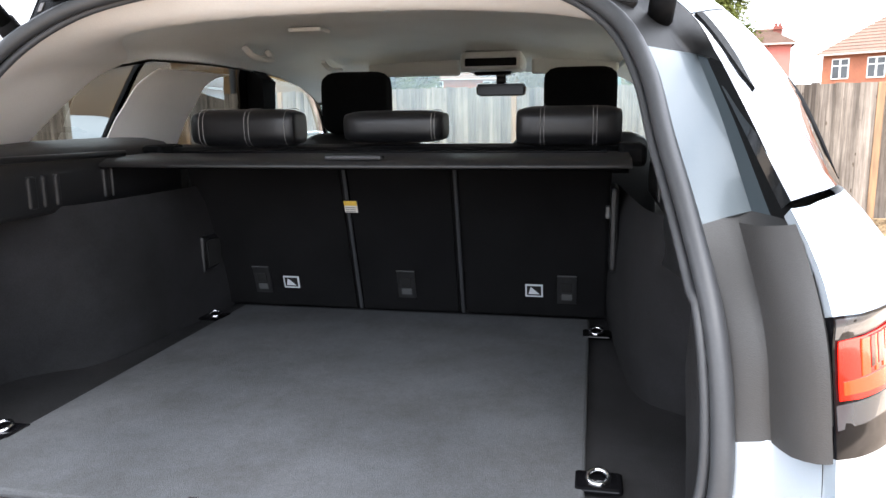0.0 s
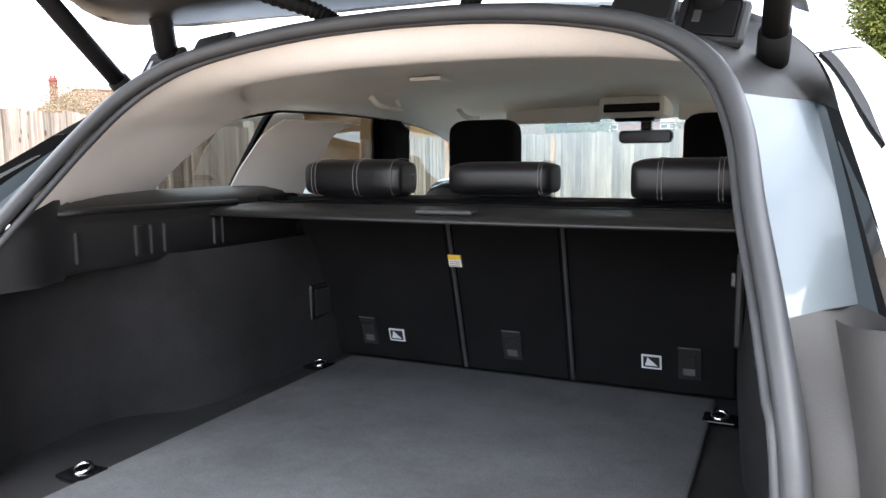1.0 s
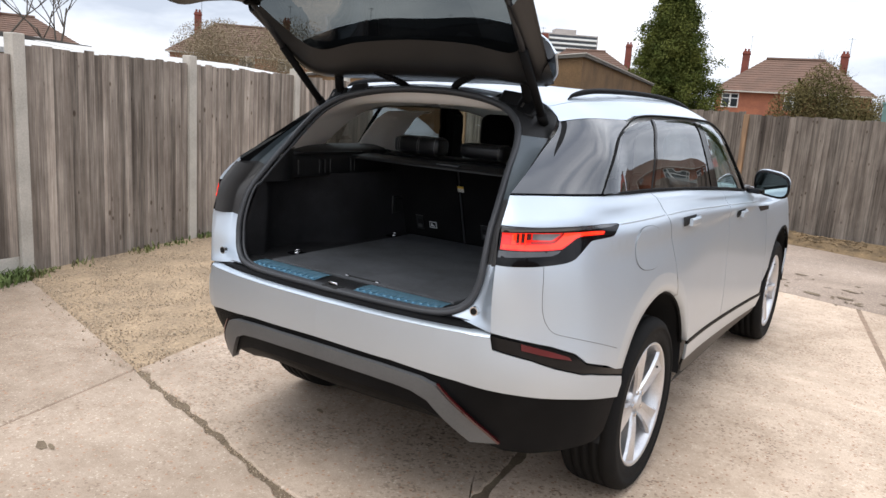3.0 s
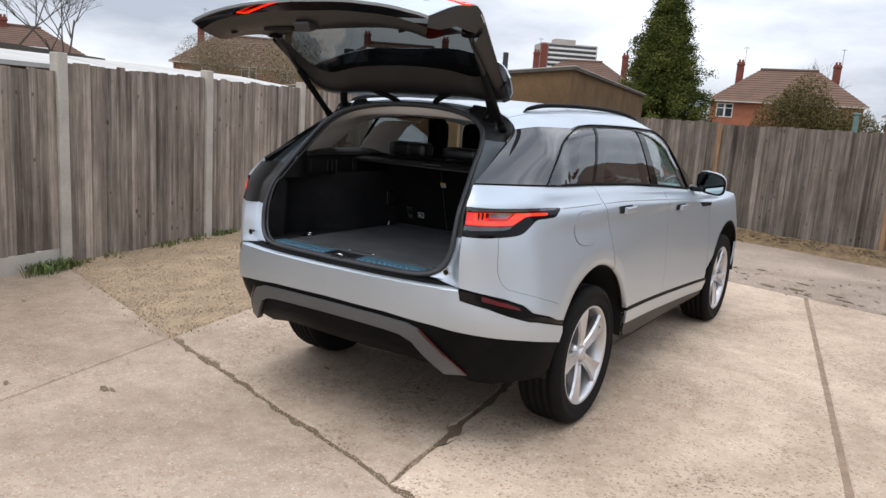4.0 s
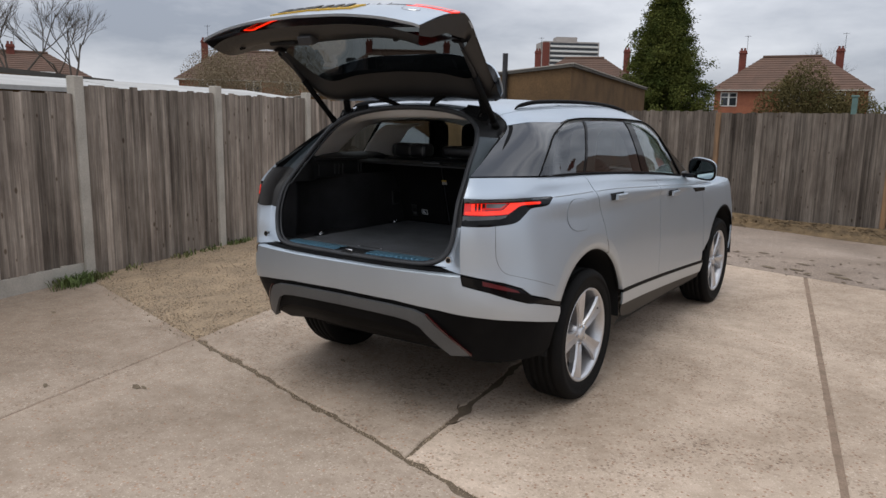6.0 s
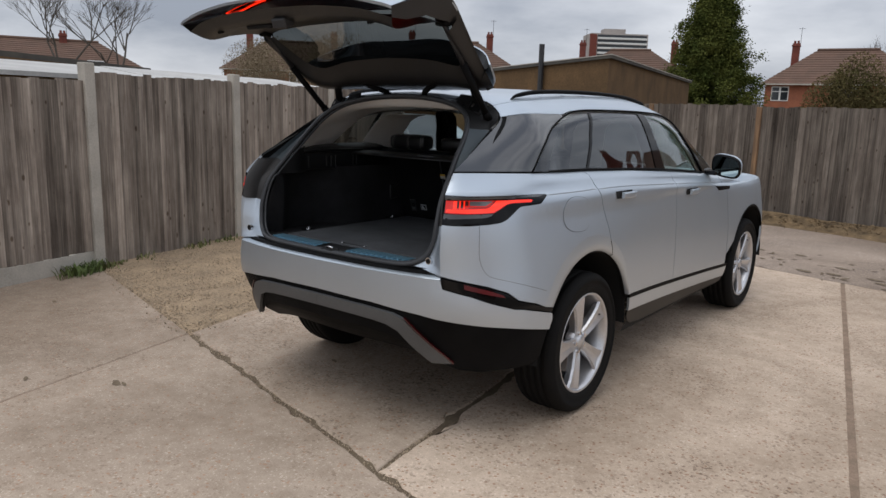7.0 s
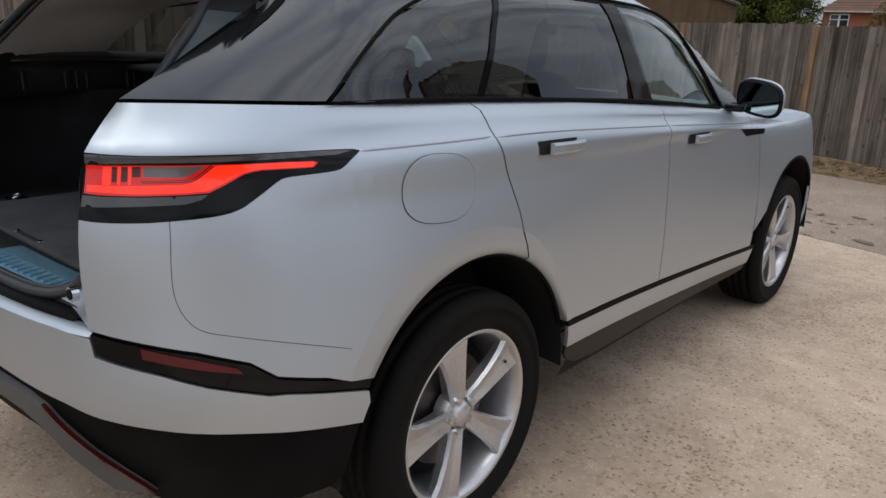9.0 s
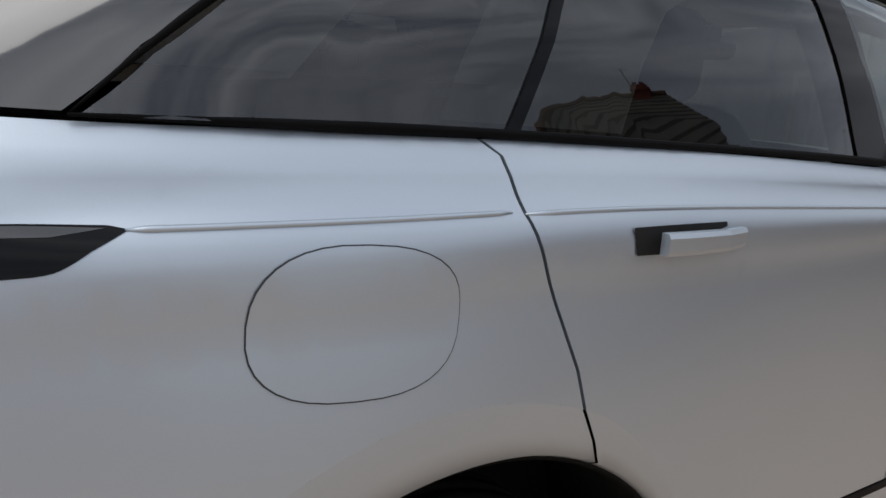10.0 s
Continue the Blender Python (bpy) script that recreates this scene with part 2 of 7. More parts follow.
speckle(M_CONCRETE, 82, (0.20, 0.135, 0.095), 0.22, 0.8, rust=0.05)
speckle(M_CONCRETE_GREY, 88, (0.22, 0.15, 0.105), 0.18, 0.75, rust=0.045, tone=0.8)
speckle(M_CONCRETE_ROUGH, 80, (0.12, 0.085, 0.06), 0.34, 0.95, rust=0.06, pale=0.03, tone=0.8)
for m_slab in (M_CONCRETE, M_CONCRETE_GREY, M_CONCRETE_ROUGH):
    blotches(m_slab)
M_TARMAC = material("worn_tarmac", (0.40, 0.315, 0.25), 0.9, second=(0.29, 0.23, 0.185), scale=1.2, fine=70, mix=0.8, fine_mix=0.3, bump=0.6, bump_scale=110, spec=0.25)
speckle(M_TARMAC, 90, (0.13, 0.11, 0.10), 0.35)
M_JOINT = material("brown_joint_filler", (0.30, 0.215, 0.155), 0.95, second=(0.22, 0.16, 0.115), scale=14, fine=110, fine_mix=0.4, bump=0.6, spec=0.2)
M_SOIL = material("joint_soil", (0.15, 0.112, 0.078), 0.95, second=(0.20, 0.155, 0.105), scale=9, fine=90, fine_mix=0.4, bump=0.8, spec=0.2)
M_GRAVEL = material("ochre_gravel", (0.385, 0.285, 0.185), 0.95, second=(0.26, 0.195, 0.13), scale=3.2, fine=45, mix=0.7, fine_mix=0.6, bump=1.0, bump_scale=60, spec=0.2)
M_STONE = material("gravel_stone", (0.42, 0.325, 0.225), 0.85, second=(0.30, 0.24, 0.175), scale=20, spread=0.28, island=True, spec=0.3)
def fence_wood(name, tone):
    m = material(name, [c * tone for c in (0.35, 0.30, 0.255)], 0.88, second=[c * tone for c in (0.085, 0.070, 0.058)], scale=1.6, fine=13, mix=0.68, fine_mix=0.75,
                 stretch=(7, 7, 0.22), bump=0.8, bump_scale=30, spread=0.24, spec=0.2, jitter=83.0)
    knots(m)
    return m


def weathering(m):
    """Adds uneven damp and bleached patches that run over the boards."""
    n, l = m.node_tree.nodes, m.node_tree.links
    b = n["Principled BSDF"]
    src = b.inputs["Base Color"].links[0].from_socket
    geo, mp, tex, ramp, mul = n.new("ShaderNodeNewGeometry"), n.new("ShaderNodeMapping"), n.new("ShaderNodeTexNoise"), n.new("ShaderNodeValToRGB"), n.new("ShaderNodeMix")
    mp.inputs["Scale"].default_value = (4.0, 4.0, 1.5)
    tex.inputs["Scale"].default_value, tex.inputs["Detail"].default_value, tex.inputs["Roughness"].default_value = 1.0, 7, 0.7
    l.new(geo.outputs["Position"], mp.inputs["Vector"]), l.new(mp.outputs["Vector"], tex.inputs["Vector"]), l.new(tex.outputs["Fac"], ramp.inputs["Fac"])
    ramp.color_ramp.elements[0].position, ramp.color_ramp.elements[0].color = 0.34, (0.66, 0.63, 0.61, 1)
    ramp.color_ramp.elements[1].position, ramp.color_ramp.elements[1].color = 0.66, (1.12, 1.12, 1.10, 1)
    mul.data_type, mul.blend_type = "RGBA", "MULTIPLY"
    mul.inputs["Factor"].default_value = 1.0
    l.new(src, mul.inputs["A"]), l.new(ramp.outputs["Color"], mul.inputs["B"]), l.new(mul.outputs["Result"], b.inputs["Base Color"])


# one wood at two tones: side fence lighter, back fence darker
M_BOARD, M_BOARD_DARK = fence_wood("weathered_fence_board", 1.24), fence_wood("dark_fence_board", 0.72)
for m_fence in (M_BOARD, M_BOARD_DARK):
    weathering(m_fence)
M_POST = material("concrete_post", (0.50, 0.46, 0.40), 0.9, second=(0.40, 0.37, 0.32), scale=4, fine=80, fine_mix=0.25, bump=0.4, spec=0.25)
M_NEWWOOD = material("orange_brown_timber_post", (0.30, 0.175, 0.09), 0.8, second=(0.17, 0.105, 0.06), scale=4, stretch=(6, 6, 0.6), bump=0.2)
M_LEAF = material("dark_conifer_leaf", (0.050, 0.068, 0.016), 0.8, second=(0.110, 0.118, 0.028), scale=1.5, spread=0.28, island=True, spec=0.1)
M_BUSH = material("olive_bush_leaf", (0.070, 0.066, 0.024), 0.85, second=(0.120, 0.092, 0.040), scale=1.0, spread=0.14, island=True, spec=0.1)
M_SCRUB = material("brown_scrub_twig", (0.17, 0.135, 0.085), 0.85, second=(0.25, 0.20, 0.13), scale=1.0, spread=0.25, island=True, spec=0.2)
M_GRASS = material("green_grass_blade", (0.09, 0.125, 0.036), 0.7, second=(0.20, 0.19, 0.08), scale=2, spread=0.4, island=True, spec=0.3)
M_BARK = material("grey_bark", (0.10, 0.085, 0.07), 0.9, scale=6, bump=0.4)
M_TWIG = material("dry_leaf_litter", (0.26, 0.18, 0.10), 0.9, second=(0.14, 0.10, 0.06), scale=6, fine=60, fine_mix=0.5, spread=0.4, island=True, spec=0.2)
M_STACK = material("dark_red_stack_brick", (0.20, 0.062, 0.046), 0.85, second=(0.15, 0.05, 0.038), scale=2, fine=12, fine_mix=0.2, spec=0.25)
M_BRICK = material("orange_brick", (0.33, 0.125, 0.07), 0.85, second=(0.26, 0.10, 0.06), scale=1.5, fine=9, fine_mix=0.2, spec=0.25)
M_PINK = material("pink_render", (0.52, 0.17, 0.14), 0.85, second=(0.44, 0.15, 0.12), scale=1.5, spec=0.25)
M_TILE = material("brown_roof_tile", (0.150, 0.090, 0.066), 0.85, second=(0.110, 0.072, 0.054), scale=0.9, fine=8, mix=0.9, fine_mix=0.25, spread=0.12, spec=0.25)
M_SHEDWALL = material("ochre_roughcast_wall", (0.19, 0.115, 0.056), 0.9, second=(0.095, 0.062, 0.034), scale=1.4, fine=25, mix=0.9, fine_mix=0.35, bump=0.7, bump_scale=40, spec=0.2)
M_FELT = material("dark_roof_felt", (0.08, 0.075, 0.07), 0.9, second=(0.13, 0.12, 0.10), scale=1.2, spec=0.2)
M_WHITE = material("white_paint", (0.74, 0.74, 0.72), 0.5, second=(0.66, 0.66, 0.63), scale=2.5)
M_SHEET = material("dirty_white_sheet", (0.54, 0.53, 0.50), 0.6, second=(0.40, 0.385, 0.36), scale=1.2, fine=20, mix=0.8, fine_mix=0.2)
M_PANE = material("dark_window_pane", (0.03, 0.035, 0.04), 0.06, spec=0.6)
M_TOWER = material("pale_tower_concrete", (0.42, 0.38, 0.35), 0.85, scale=0.2)
M_PIPE = material("dark_pipe", (0.03, 0.03, 0.032), 0.5)
M_TEAL = material("teal_paint", (0.13, 0.22, 0.20), 0.7)


# ---- mesh helpers ----
def part(name, bm, mat, parent=None, label="", smooth=False):
    """One mesh object of the bmesh, under parent if given."""
    me = bpy.data.meshes.new(name)
    bm.normal_update()
    bm.to_mesh(me)
    bm.free()
    me.materials.append(mat)
    if smooth:
        me.shade_smooth()
    ob = new(name, me)
    ob.parent = parent
    if label:
        tagged(ob, label)
    return ob


def thing(name, label, category, group="", kind="", at=None):
    ob = new(name)
    ob.empty_display_size = 0.1
    if at is not None:
        ob.matrix_world = at
    return tagged(ob, label, category, group, kind)


def box(bm, lo, hi, bevel=0.0, m=None):
    """Adds a box, its edges rounded by bevel, to bm."""
    r = bmesh.ops.create_cube(bm, size=1.0)["verts"]
    for v in r:
        v.co = Vector([(a + b) / 2 + c * (b - a) for a, b, c in zip(lo, hi, v.co)])
    if bevel:
        edges = list({e for v in r for e in v.link_edges})
        made = bmesh.ops.bevel(bm, geom=edges, offset=bevel, segments=2, affect="EDGES", profile=0.5)
        r = list({v for f in made["faces"] for v in f.verts} | {v for v in r if v.is_valid})
    if m is not None:
        bmesh.ops.transform(bm, matrix=m, verts=r)
    return r


def boxed(lo, hi, bevel=0.0, m=None):
    bm = bmesh.new()
    box(bm, lo, hi, bevel, m)
    return bm


def tube(bm, pts, radius, sides=8, closed=False, flat=1.0, taper=None):
    """Sweeps a round section along pts."""
    pts = [Vector(p) for p in pts]
    rings, count = [], len(pts)
    side = None
    for i, p in enumerate(pts):
        a = pts[(i - 1) % count] if closed or i else p
        b = pts[(i + 1) % count] if closed or i < count - 1 else p
        way = (b - a).normalized()
        if side is None:
            side = way.orthogonal().normalized()
        side = (side - way * side.dot(way)).normalized()
        up = way.cross(side)
        rad = radius * (taper[i] if taper else 1.0)
        rings.append([bm.verts.new(p + side * math.cos(6.28318 * k / sides) * rad + up * math.sin(6.28318 * k / sides) * rad * flat) for k in range(sides)])
    for i in range(count if closed else count - 1):
        a, b = rings[i], rings[(i + 1) % count]
        for k in range(sides):
            bm.faces.new((a[k], a[(k + 1) % sides], b[(k + 1) % sides], b[k]))
    if not closed:
        bm.faces.new(rings[0][::-1]), bm.faces.new(rings[-1])
    return bm


def prism(pts, depth_vector):
    """A slab: the flat outline pts pushed along depth_vector."""
    bm = bmesh.new()
    d = Vector(depth_vector)
    a = [bm.verts.new(p) for p in pts]
    b = [bm.verts.new(Vector(p) + d) for p in pts]
    bm.faces.new(a), bm.faces.new(b[::-1])
    for i in range(len(a)):
        j = (i + 1) % len(a)
        bm.faces.new((a[j], a[i], b[i], b[j]))
    bmesh.ops.recalc_face_normals(bm, faces=bm.faces)
    return bm


# ---- the yard: O is the corner of gravel and slabs, E runs along the far fence, N along the side fence ----
O2, E2, N2 = Vector((-1.746, -0.63, 0)), Vector((0.9695, -0.245, 0)), Vector((-0.235, 0.972, 0))


def yard(a, b, z=0.0):
    p = O2 + E2 * a + N2 * b
    return Vector((p.x, p.y, z))


def slab(q, seed, wear):
    """A concrete slab whose four edges are crumbled by their share of wear."""
    edge, plain = [], []
    ca, cb = sum(p[0] for p in q) / 4, sum(p[1] for p in q) / 4
    for k in range(4):
        (a0, b0), (a1, b1) = q[k], q[(k + 1) % 4]
        n = max(4, int(math.hypot(a1 - a0, b1 - b0) / 0.022))
        sides = ((0, 1), (-1, 0), (0, -1), (1, 0))
        for s in range(n):
            na, nb = sides[k] if s else (sides[k][0] + sides[k - 1][0], sides[k][1] + sides[k - 1][1])
            t = s / n
            p = (a0 + (a1 - a0) * t, b0 + (b1 - b0) * t)
            chip = 0.010 * (1 + noise.noise((p[0] * 4, p[1] * 4, seed * 1.37))) + 0.034 * max(0, noise.noise((p[0] * 9 + 0.4, p[1] * 9 + 0.3, seed * 2.71 + 5.5))) + 0.006 * noise.noise((p[0] * 31, p[1] * 31, seed * 0.77))
            calm = min(1.0, s / 5, (n - s) / 5)
            chip = wear[k] * chip * calm if s else 0.0
            plain.append((ca + (p[0] - ca) * 0.9, cb + (p[1] - cb) * 0.9))
            edge.append((p[0] + na * chip, p[1] + nb * chip, na, nb))
    bm = bmesh.new()
    rings = [[bm.verts.new(yard(a + na * d, b + nb * d, z)) for a, b, na, nb in edge] for d, z in ((0.0, -0.09), (0.0, -0.009), (0.004, -0.003), (0.012, 0.0))]
    for r0, r1 in zip(rings, rings[1:]):
        for k in range(len(r0)):
            bm.faces.new((r0[k], r0[(k + 1) % len(r0)], r1[(k + 1) % len(r0)], r1[k]))
    inner = [bm.verts.new(yard(a, b, 0.0)) for a, b in plain]
    for k in range(len(inner)):
        bm.faces.new((rings[-1][k], rings[-1][(k + 1) % len(inner)], inner[(k + 1) % len(inner)], inner[k]))
    bm.faces.new(inner)
    return bm


def ground_setting():
    bm = bmesh.new()
    vs = [bm.verts.new((x, y, -0.009)) for x, y in ((-900, -900), (900, -900), (900, 900), (-900, 900))]
    bm.faces.new(vs)
    tagged(part("ground", bm, M_SOIL), "brown soil ground that shows in the joints between slabs", "ground", kind="structure")
    pave = thing("pavement", "pale weathered concrete slabs with dark open joints", "pavement", kind="structure")
    def line_wear(axis, at, other):
        """How far the joint along one grid line has crumbled."""
        if axis == "b":
            return (1.5 if other > 0 else 0.25) if at == 0.0 else 0.5
        return {0.0: 0.12 if other < 0 else 0.5, 2.41: 1.25, 4.47: 0.15}.get(at, 0.5)
    gap = 0.003
    for j, (b0, b1) in enumerate(((-12.0, -7.5), (-7.5, -3.6), (-3.6, 0.0), (0.0, 6.6))):
        ga = (-2.62, 0.0, 2.41, 4.47, 7.3, 10.5) if b1 > 1 else (-2.62, 0.0, 4.47, 10.5)
        for i, (a0, a1) in enumerate(zip(ga, ga[1:])):
            if i == 0 and j == 3:
                continue
            ma, mb = (a0 + a1) / 2, (b0 + b1) / 2
            lean = lambda a, b: a + {2.41: 0.105, 4.47: 0.067}.get(a, 0.0) * b if b1 > 1 else a
            g0, g1 = (0.015 if a == 4.47 else gap for a in (a0, a1))
            q = [(lean(a0, b0) + g0, b0 + gap), (lean(a1, b0) - g1, b0 + gap), (lean(a1, b1) - g1, b1 - gap), (lean(a0, b1) + g0, b1 - gap)]
            wear = (line_wear("b", b0, ma), line_wear("a", a1, mb), line_wear("b", b1, ma), line_wear("a", a0, mb))
            # the slab beneath the car takes the tone with painted shade
            mat = M_CONCRETE_GREY if j < 3 and i < 2 else M_CONCRETE_ROUGH if j == 3 and i == 1 else M_CONCRETE
            part("concrete_slab", slab(q, i * 7 + j, wear), mat, pave)
    part("joint_filler", prism([yard(a, b, -0.004) for a, b in ((4.43, 0.02), (4.51, 0.02), (4.95, 6.55), (4.87, 6.55))], (0, 0, -0.04)), M_JOINT, pave, "brown mortar in the long joint")
    part("joint_filler", prism([yard(a, b, -0.005) for a, b in ((-0.012, -3.6), (0.012, -3.6), (0.012, -0.02), (-0.012, -0.02))], (0, 0, -0.04)), M_JOINT, pave, "brown mortar in the fine joint")
    bm = prism([yard(a, b, -0.006) for a, b in ((-16, 6.62), (12, 6.62), (12, 13.4), (-16, 13.4))], (0, 0, -0.1))
    tagged(part("road", bm, M_TARMAC), "grey worn tarmac strip with patched cracks", "tarmac", kind="structure")
    # loose gravel bed, uneven, with single stones lying on it
    bm = bmesh.new()
    na, nb = 40, 70
    grid = [[bm.verts.new(yard(-2.62 + 2.66 * i / na, -0.04 + 6.62 * j / nb, 0.010 * noise.noise((i * 0.35, j * 0.35, 1)) + 0.008 * noise.noise((i * 1.3, j * 1.3, 4)) + (0.004 if 0 < j and i < na else -0.006)))
             for j in range(nb + 1)] for i in range(na + 1)]
    for i in range(na):
        for j in range(nb):
            bm.faces.new((grid[i][j], grid[i + 1][j], grid[i + 1][j + 1], grid[i][j + 1]))
    tagged(part("gravel_bed", bm, M_GRAVEL, smooth=True), "bed of ochre gravel beside the slabs", "gravel", kind="structure")
    rnd = random.Random(4)
    seed_bm = bmesh.new()
    bmesh.ops.create_icosphere(seed_bm, subdivisions=1, radius=1.0)
    shape, tris = [v.co.copy() for v in seed_bm.verts], [[v.index for v in f.verts] for f in seed_bm.faces]
    seed_bm.free()
    verts, faces = [], []
    for _ in range(15000):
        a, b = -2.6 + 2.74 * rnd.random() ** 0.85, -0.12 + 5.0 * rnd.random() ** 1.4
        if (a > 0.02 or b < -0.02) and rnd.random() < 0.94:
            continue
        s = rnd.uniform(0.003, 0.0085)
        m = Matrix.Translation(yard(a, b, 0.006)) @ Euler((rnd.random() * 6, rnd.random() * 6, rnd.random() * 6)).to_matrix().to_4x4() @ Matrix.Diagonal((s, s * 0.8, s * 0.6, 1))
        o = len(verts)
        verts += [m @ v for v in shape]
        faces += [[o + i for i in t] for t in tris]
    for _ in range(1500):
        k = rnd.random()
        a, b = (rnd.gauss(0, 0.02), -3.6 * rnd.random()) if k < 0.05 else (4.45 * rnd.random(), rnd.gauss(0, 0.022)) if k < 0.6 else (rnd.uniform(-2.5, 7), -3.6 + rnd.gauss(0, 0.016)) if k < 0.85 else (2.44 + rnd.gauss(0, 0.012), rnd.uniform(0, 0.5))
        s = rnd.uniform(0.003, 0.006)
        m = Matrix.Translation(yard(a, b, -0.006)) @ Euler((rnd.random() * 6, rnd.random() * 6, rnd.random() * 6)).to_matrix().to_4x4() @ Matrix.Diagonal((s, s * 0.8, s * 0.6, 1))
        o = len(verts)
        verts += [m @ v for v in shape]
        faces += [[o + i for i in t] for t in tris]
    me = bpy.data.meshes.new("gravel_stones")
    me.from_pydata(verts, [], faces)
    me.materials.append(M_STONE)
    tagged(new("gravel_stones", me), "small loose ochre and grey stones on the gravel", "gravel", kind="stuff")
    # dry litter bank along the far fence, weeds along the side fence
    bm = bmesh.new()
    for _ in range(5200):
        a, d = rnd.uniform(1.5, 10.0), abs(rnd.gauss(0, 0.26))
        b, s = 10.75 - d, rnd.uniform(0.010, 0.030)
        z = max(0.0, 0.10 - 0.16 * d) + rnd.random() * 0.03
        p, t = yard(a, b, z), rnd.random() * 6.28
        u, v = Vector((math.cos(t) * s, math.sin(t) * s, rnd.uniform(-0.3, 0.3) * s)), Vector((-math.sin(t) * s * 0.4, math.cos(t) * s * 0.4, rnd.uniform(-0.2, 0.3) * s))
        bm.faces.new([bm.verts.new(q) for q in (p - u, p + v, p + u, p - v)])
    tagged(part("leaf_litter", bm, M_TWIG), "dry brown leaf litter banked against the fence foot", "leaf litter", kind="stuff")
    bank = []
    for k in range(13):
        a = 1.0 + k * 0.8
        bank.append([yard(a, 10.78, 0.12 + 0.02 * math.sin(k * 2.1)), yard(a, 10.5, 0.06 + 0.02 * math.sin(k * 1.3)), yard(a, 10.1 + 0.08 * math.sin(k * 1.7), -0.008)])
    bm = bmesh.new()
    rows = [[bm.verts.new(p) for p in r] for r in bank]
    for r, q in zip(rows, rows[1:]):
        for k in range(2):
            bm.faces.new((r[k], q[k], q[k + 1], r[k + 1]))
    tagged(part("earth_bank", bm, M_TWIG, smooth=True), "low bank of soil and dead leaves at the fence", "earth bank", kind="structure")
    bm = bmesh.new()
    spots = [(rnd.uniform(-0.1, 7.0)) for _ in range(46)] + [-0.35 + 0.08 * k for k in range(5)] * 2
    for b in spots:
        size, a = rnd.uniform(0.02, 0.07), -2.5 + rnd.uniform(0.0, 0.12)
        if b < -0.02:
            size, a = 0.085, -2.42 + rnd.uniform(-0.06, 0.1)
        for _ in range(26):
            p, t = yard(a + rnd.gauss(0, 0.05), b + rnd.gauss(0, 0.08), -0.005), rnd.random() * 6.28
            lean, h, w = rnd.uniform(0.2, 0.9), size * rnd.uniform(0.5, 1.3), rnd.uniform(0.003, 0.008)
            o, wv = Vector((math.cos(t), math.sin(t), 0)), Vector((-math.sin(t), math.cos(t), 0)) * w
            mid, tip = p + o * lean * h * 0.4 + Vector((0, 0, h * 0.7)), p + o * lean * h + Vector((0, 0, h))
            a1, a2, b1, b2, c = [bm.verts.new(q) for q in (p - wv, p + wv, mid - wv * 1.4, mid + wv * 1.4, tip)]
            bm.faces.new((a1, a2, b2, b1)), bm.faces.new((b1, b2, c))
    tagged(part("weeds", bm, M_GRASS), "green grass and weeds at the foot of the fence", "weeds", kind="stuff")
    # cracked patches and fallen bits
    bm = bmesh.new()
    for _ in range(110):
        a, b = rnd.uniform(3.2, 8.5), 6.5 + abs(rnd.gauss(0, 0.9))
        p, t, s = yard(a, b, 0.002), rnd.random() * 6.28, rnd.uniform(0.01, 0.06)
        u, v = Vector((math.cos(t) * s, math.sin(t) * s, 0)), Vector((-math.sin(t) * s * 0.3, math.cos(t) * s * 0.3, 0.004))
        bm.faces.new([bm.verts.new(q) for q in (p - u, p + v, p + u, p - v)])
    for _ in range(18):
        a, b, r = rnd.uniform(2.6, 8.0), 6.75 + abs(rnd.gauss(0, 0.7)), rnd.uniform(0.02, 0.085)
        n = 13
        bm.faces.new([bm.verts.new(yard(a + r * 1.9 * math.cos(6.283 * k / n) * rnd.uniform(0.35, 1.1), b + r * 1.0 * math.sin(6.283 * k / n) * rnd.uniform(0.6, 1.1), 0.0)) for k in range(n)])
    for a, b, r in ((0.36, -0.74, 0.045), (0.41, -0.71, 0.025), (-1.67, -0.68, 0.03), (-0.2, -1.2, 0.03), (1.35, 0.62, 0.03)):
        bm.faces.new([bm.verts.new(yard(a + r * 1.5 * math.cos(0.5712 * k) * rnd.uniform(0.5, 1.1), b + r * 0.7 * math.sin(0.5712 * k) * rnd.uniform(0.5, 1.1), 0.003)) for k in range(11)])
    tagged(part("debris", bm, M_SOIL), "dark crumbs and broken edges on the tarmac", "debris", kind="stuff")


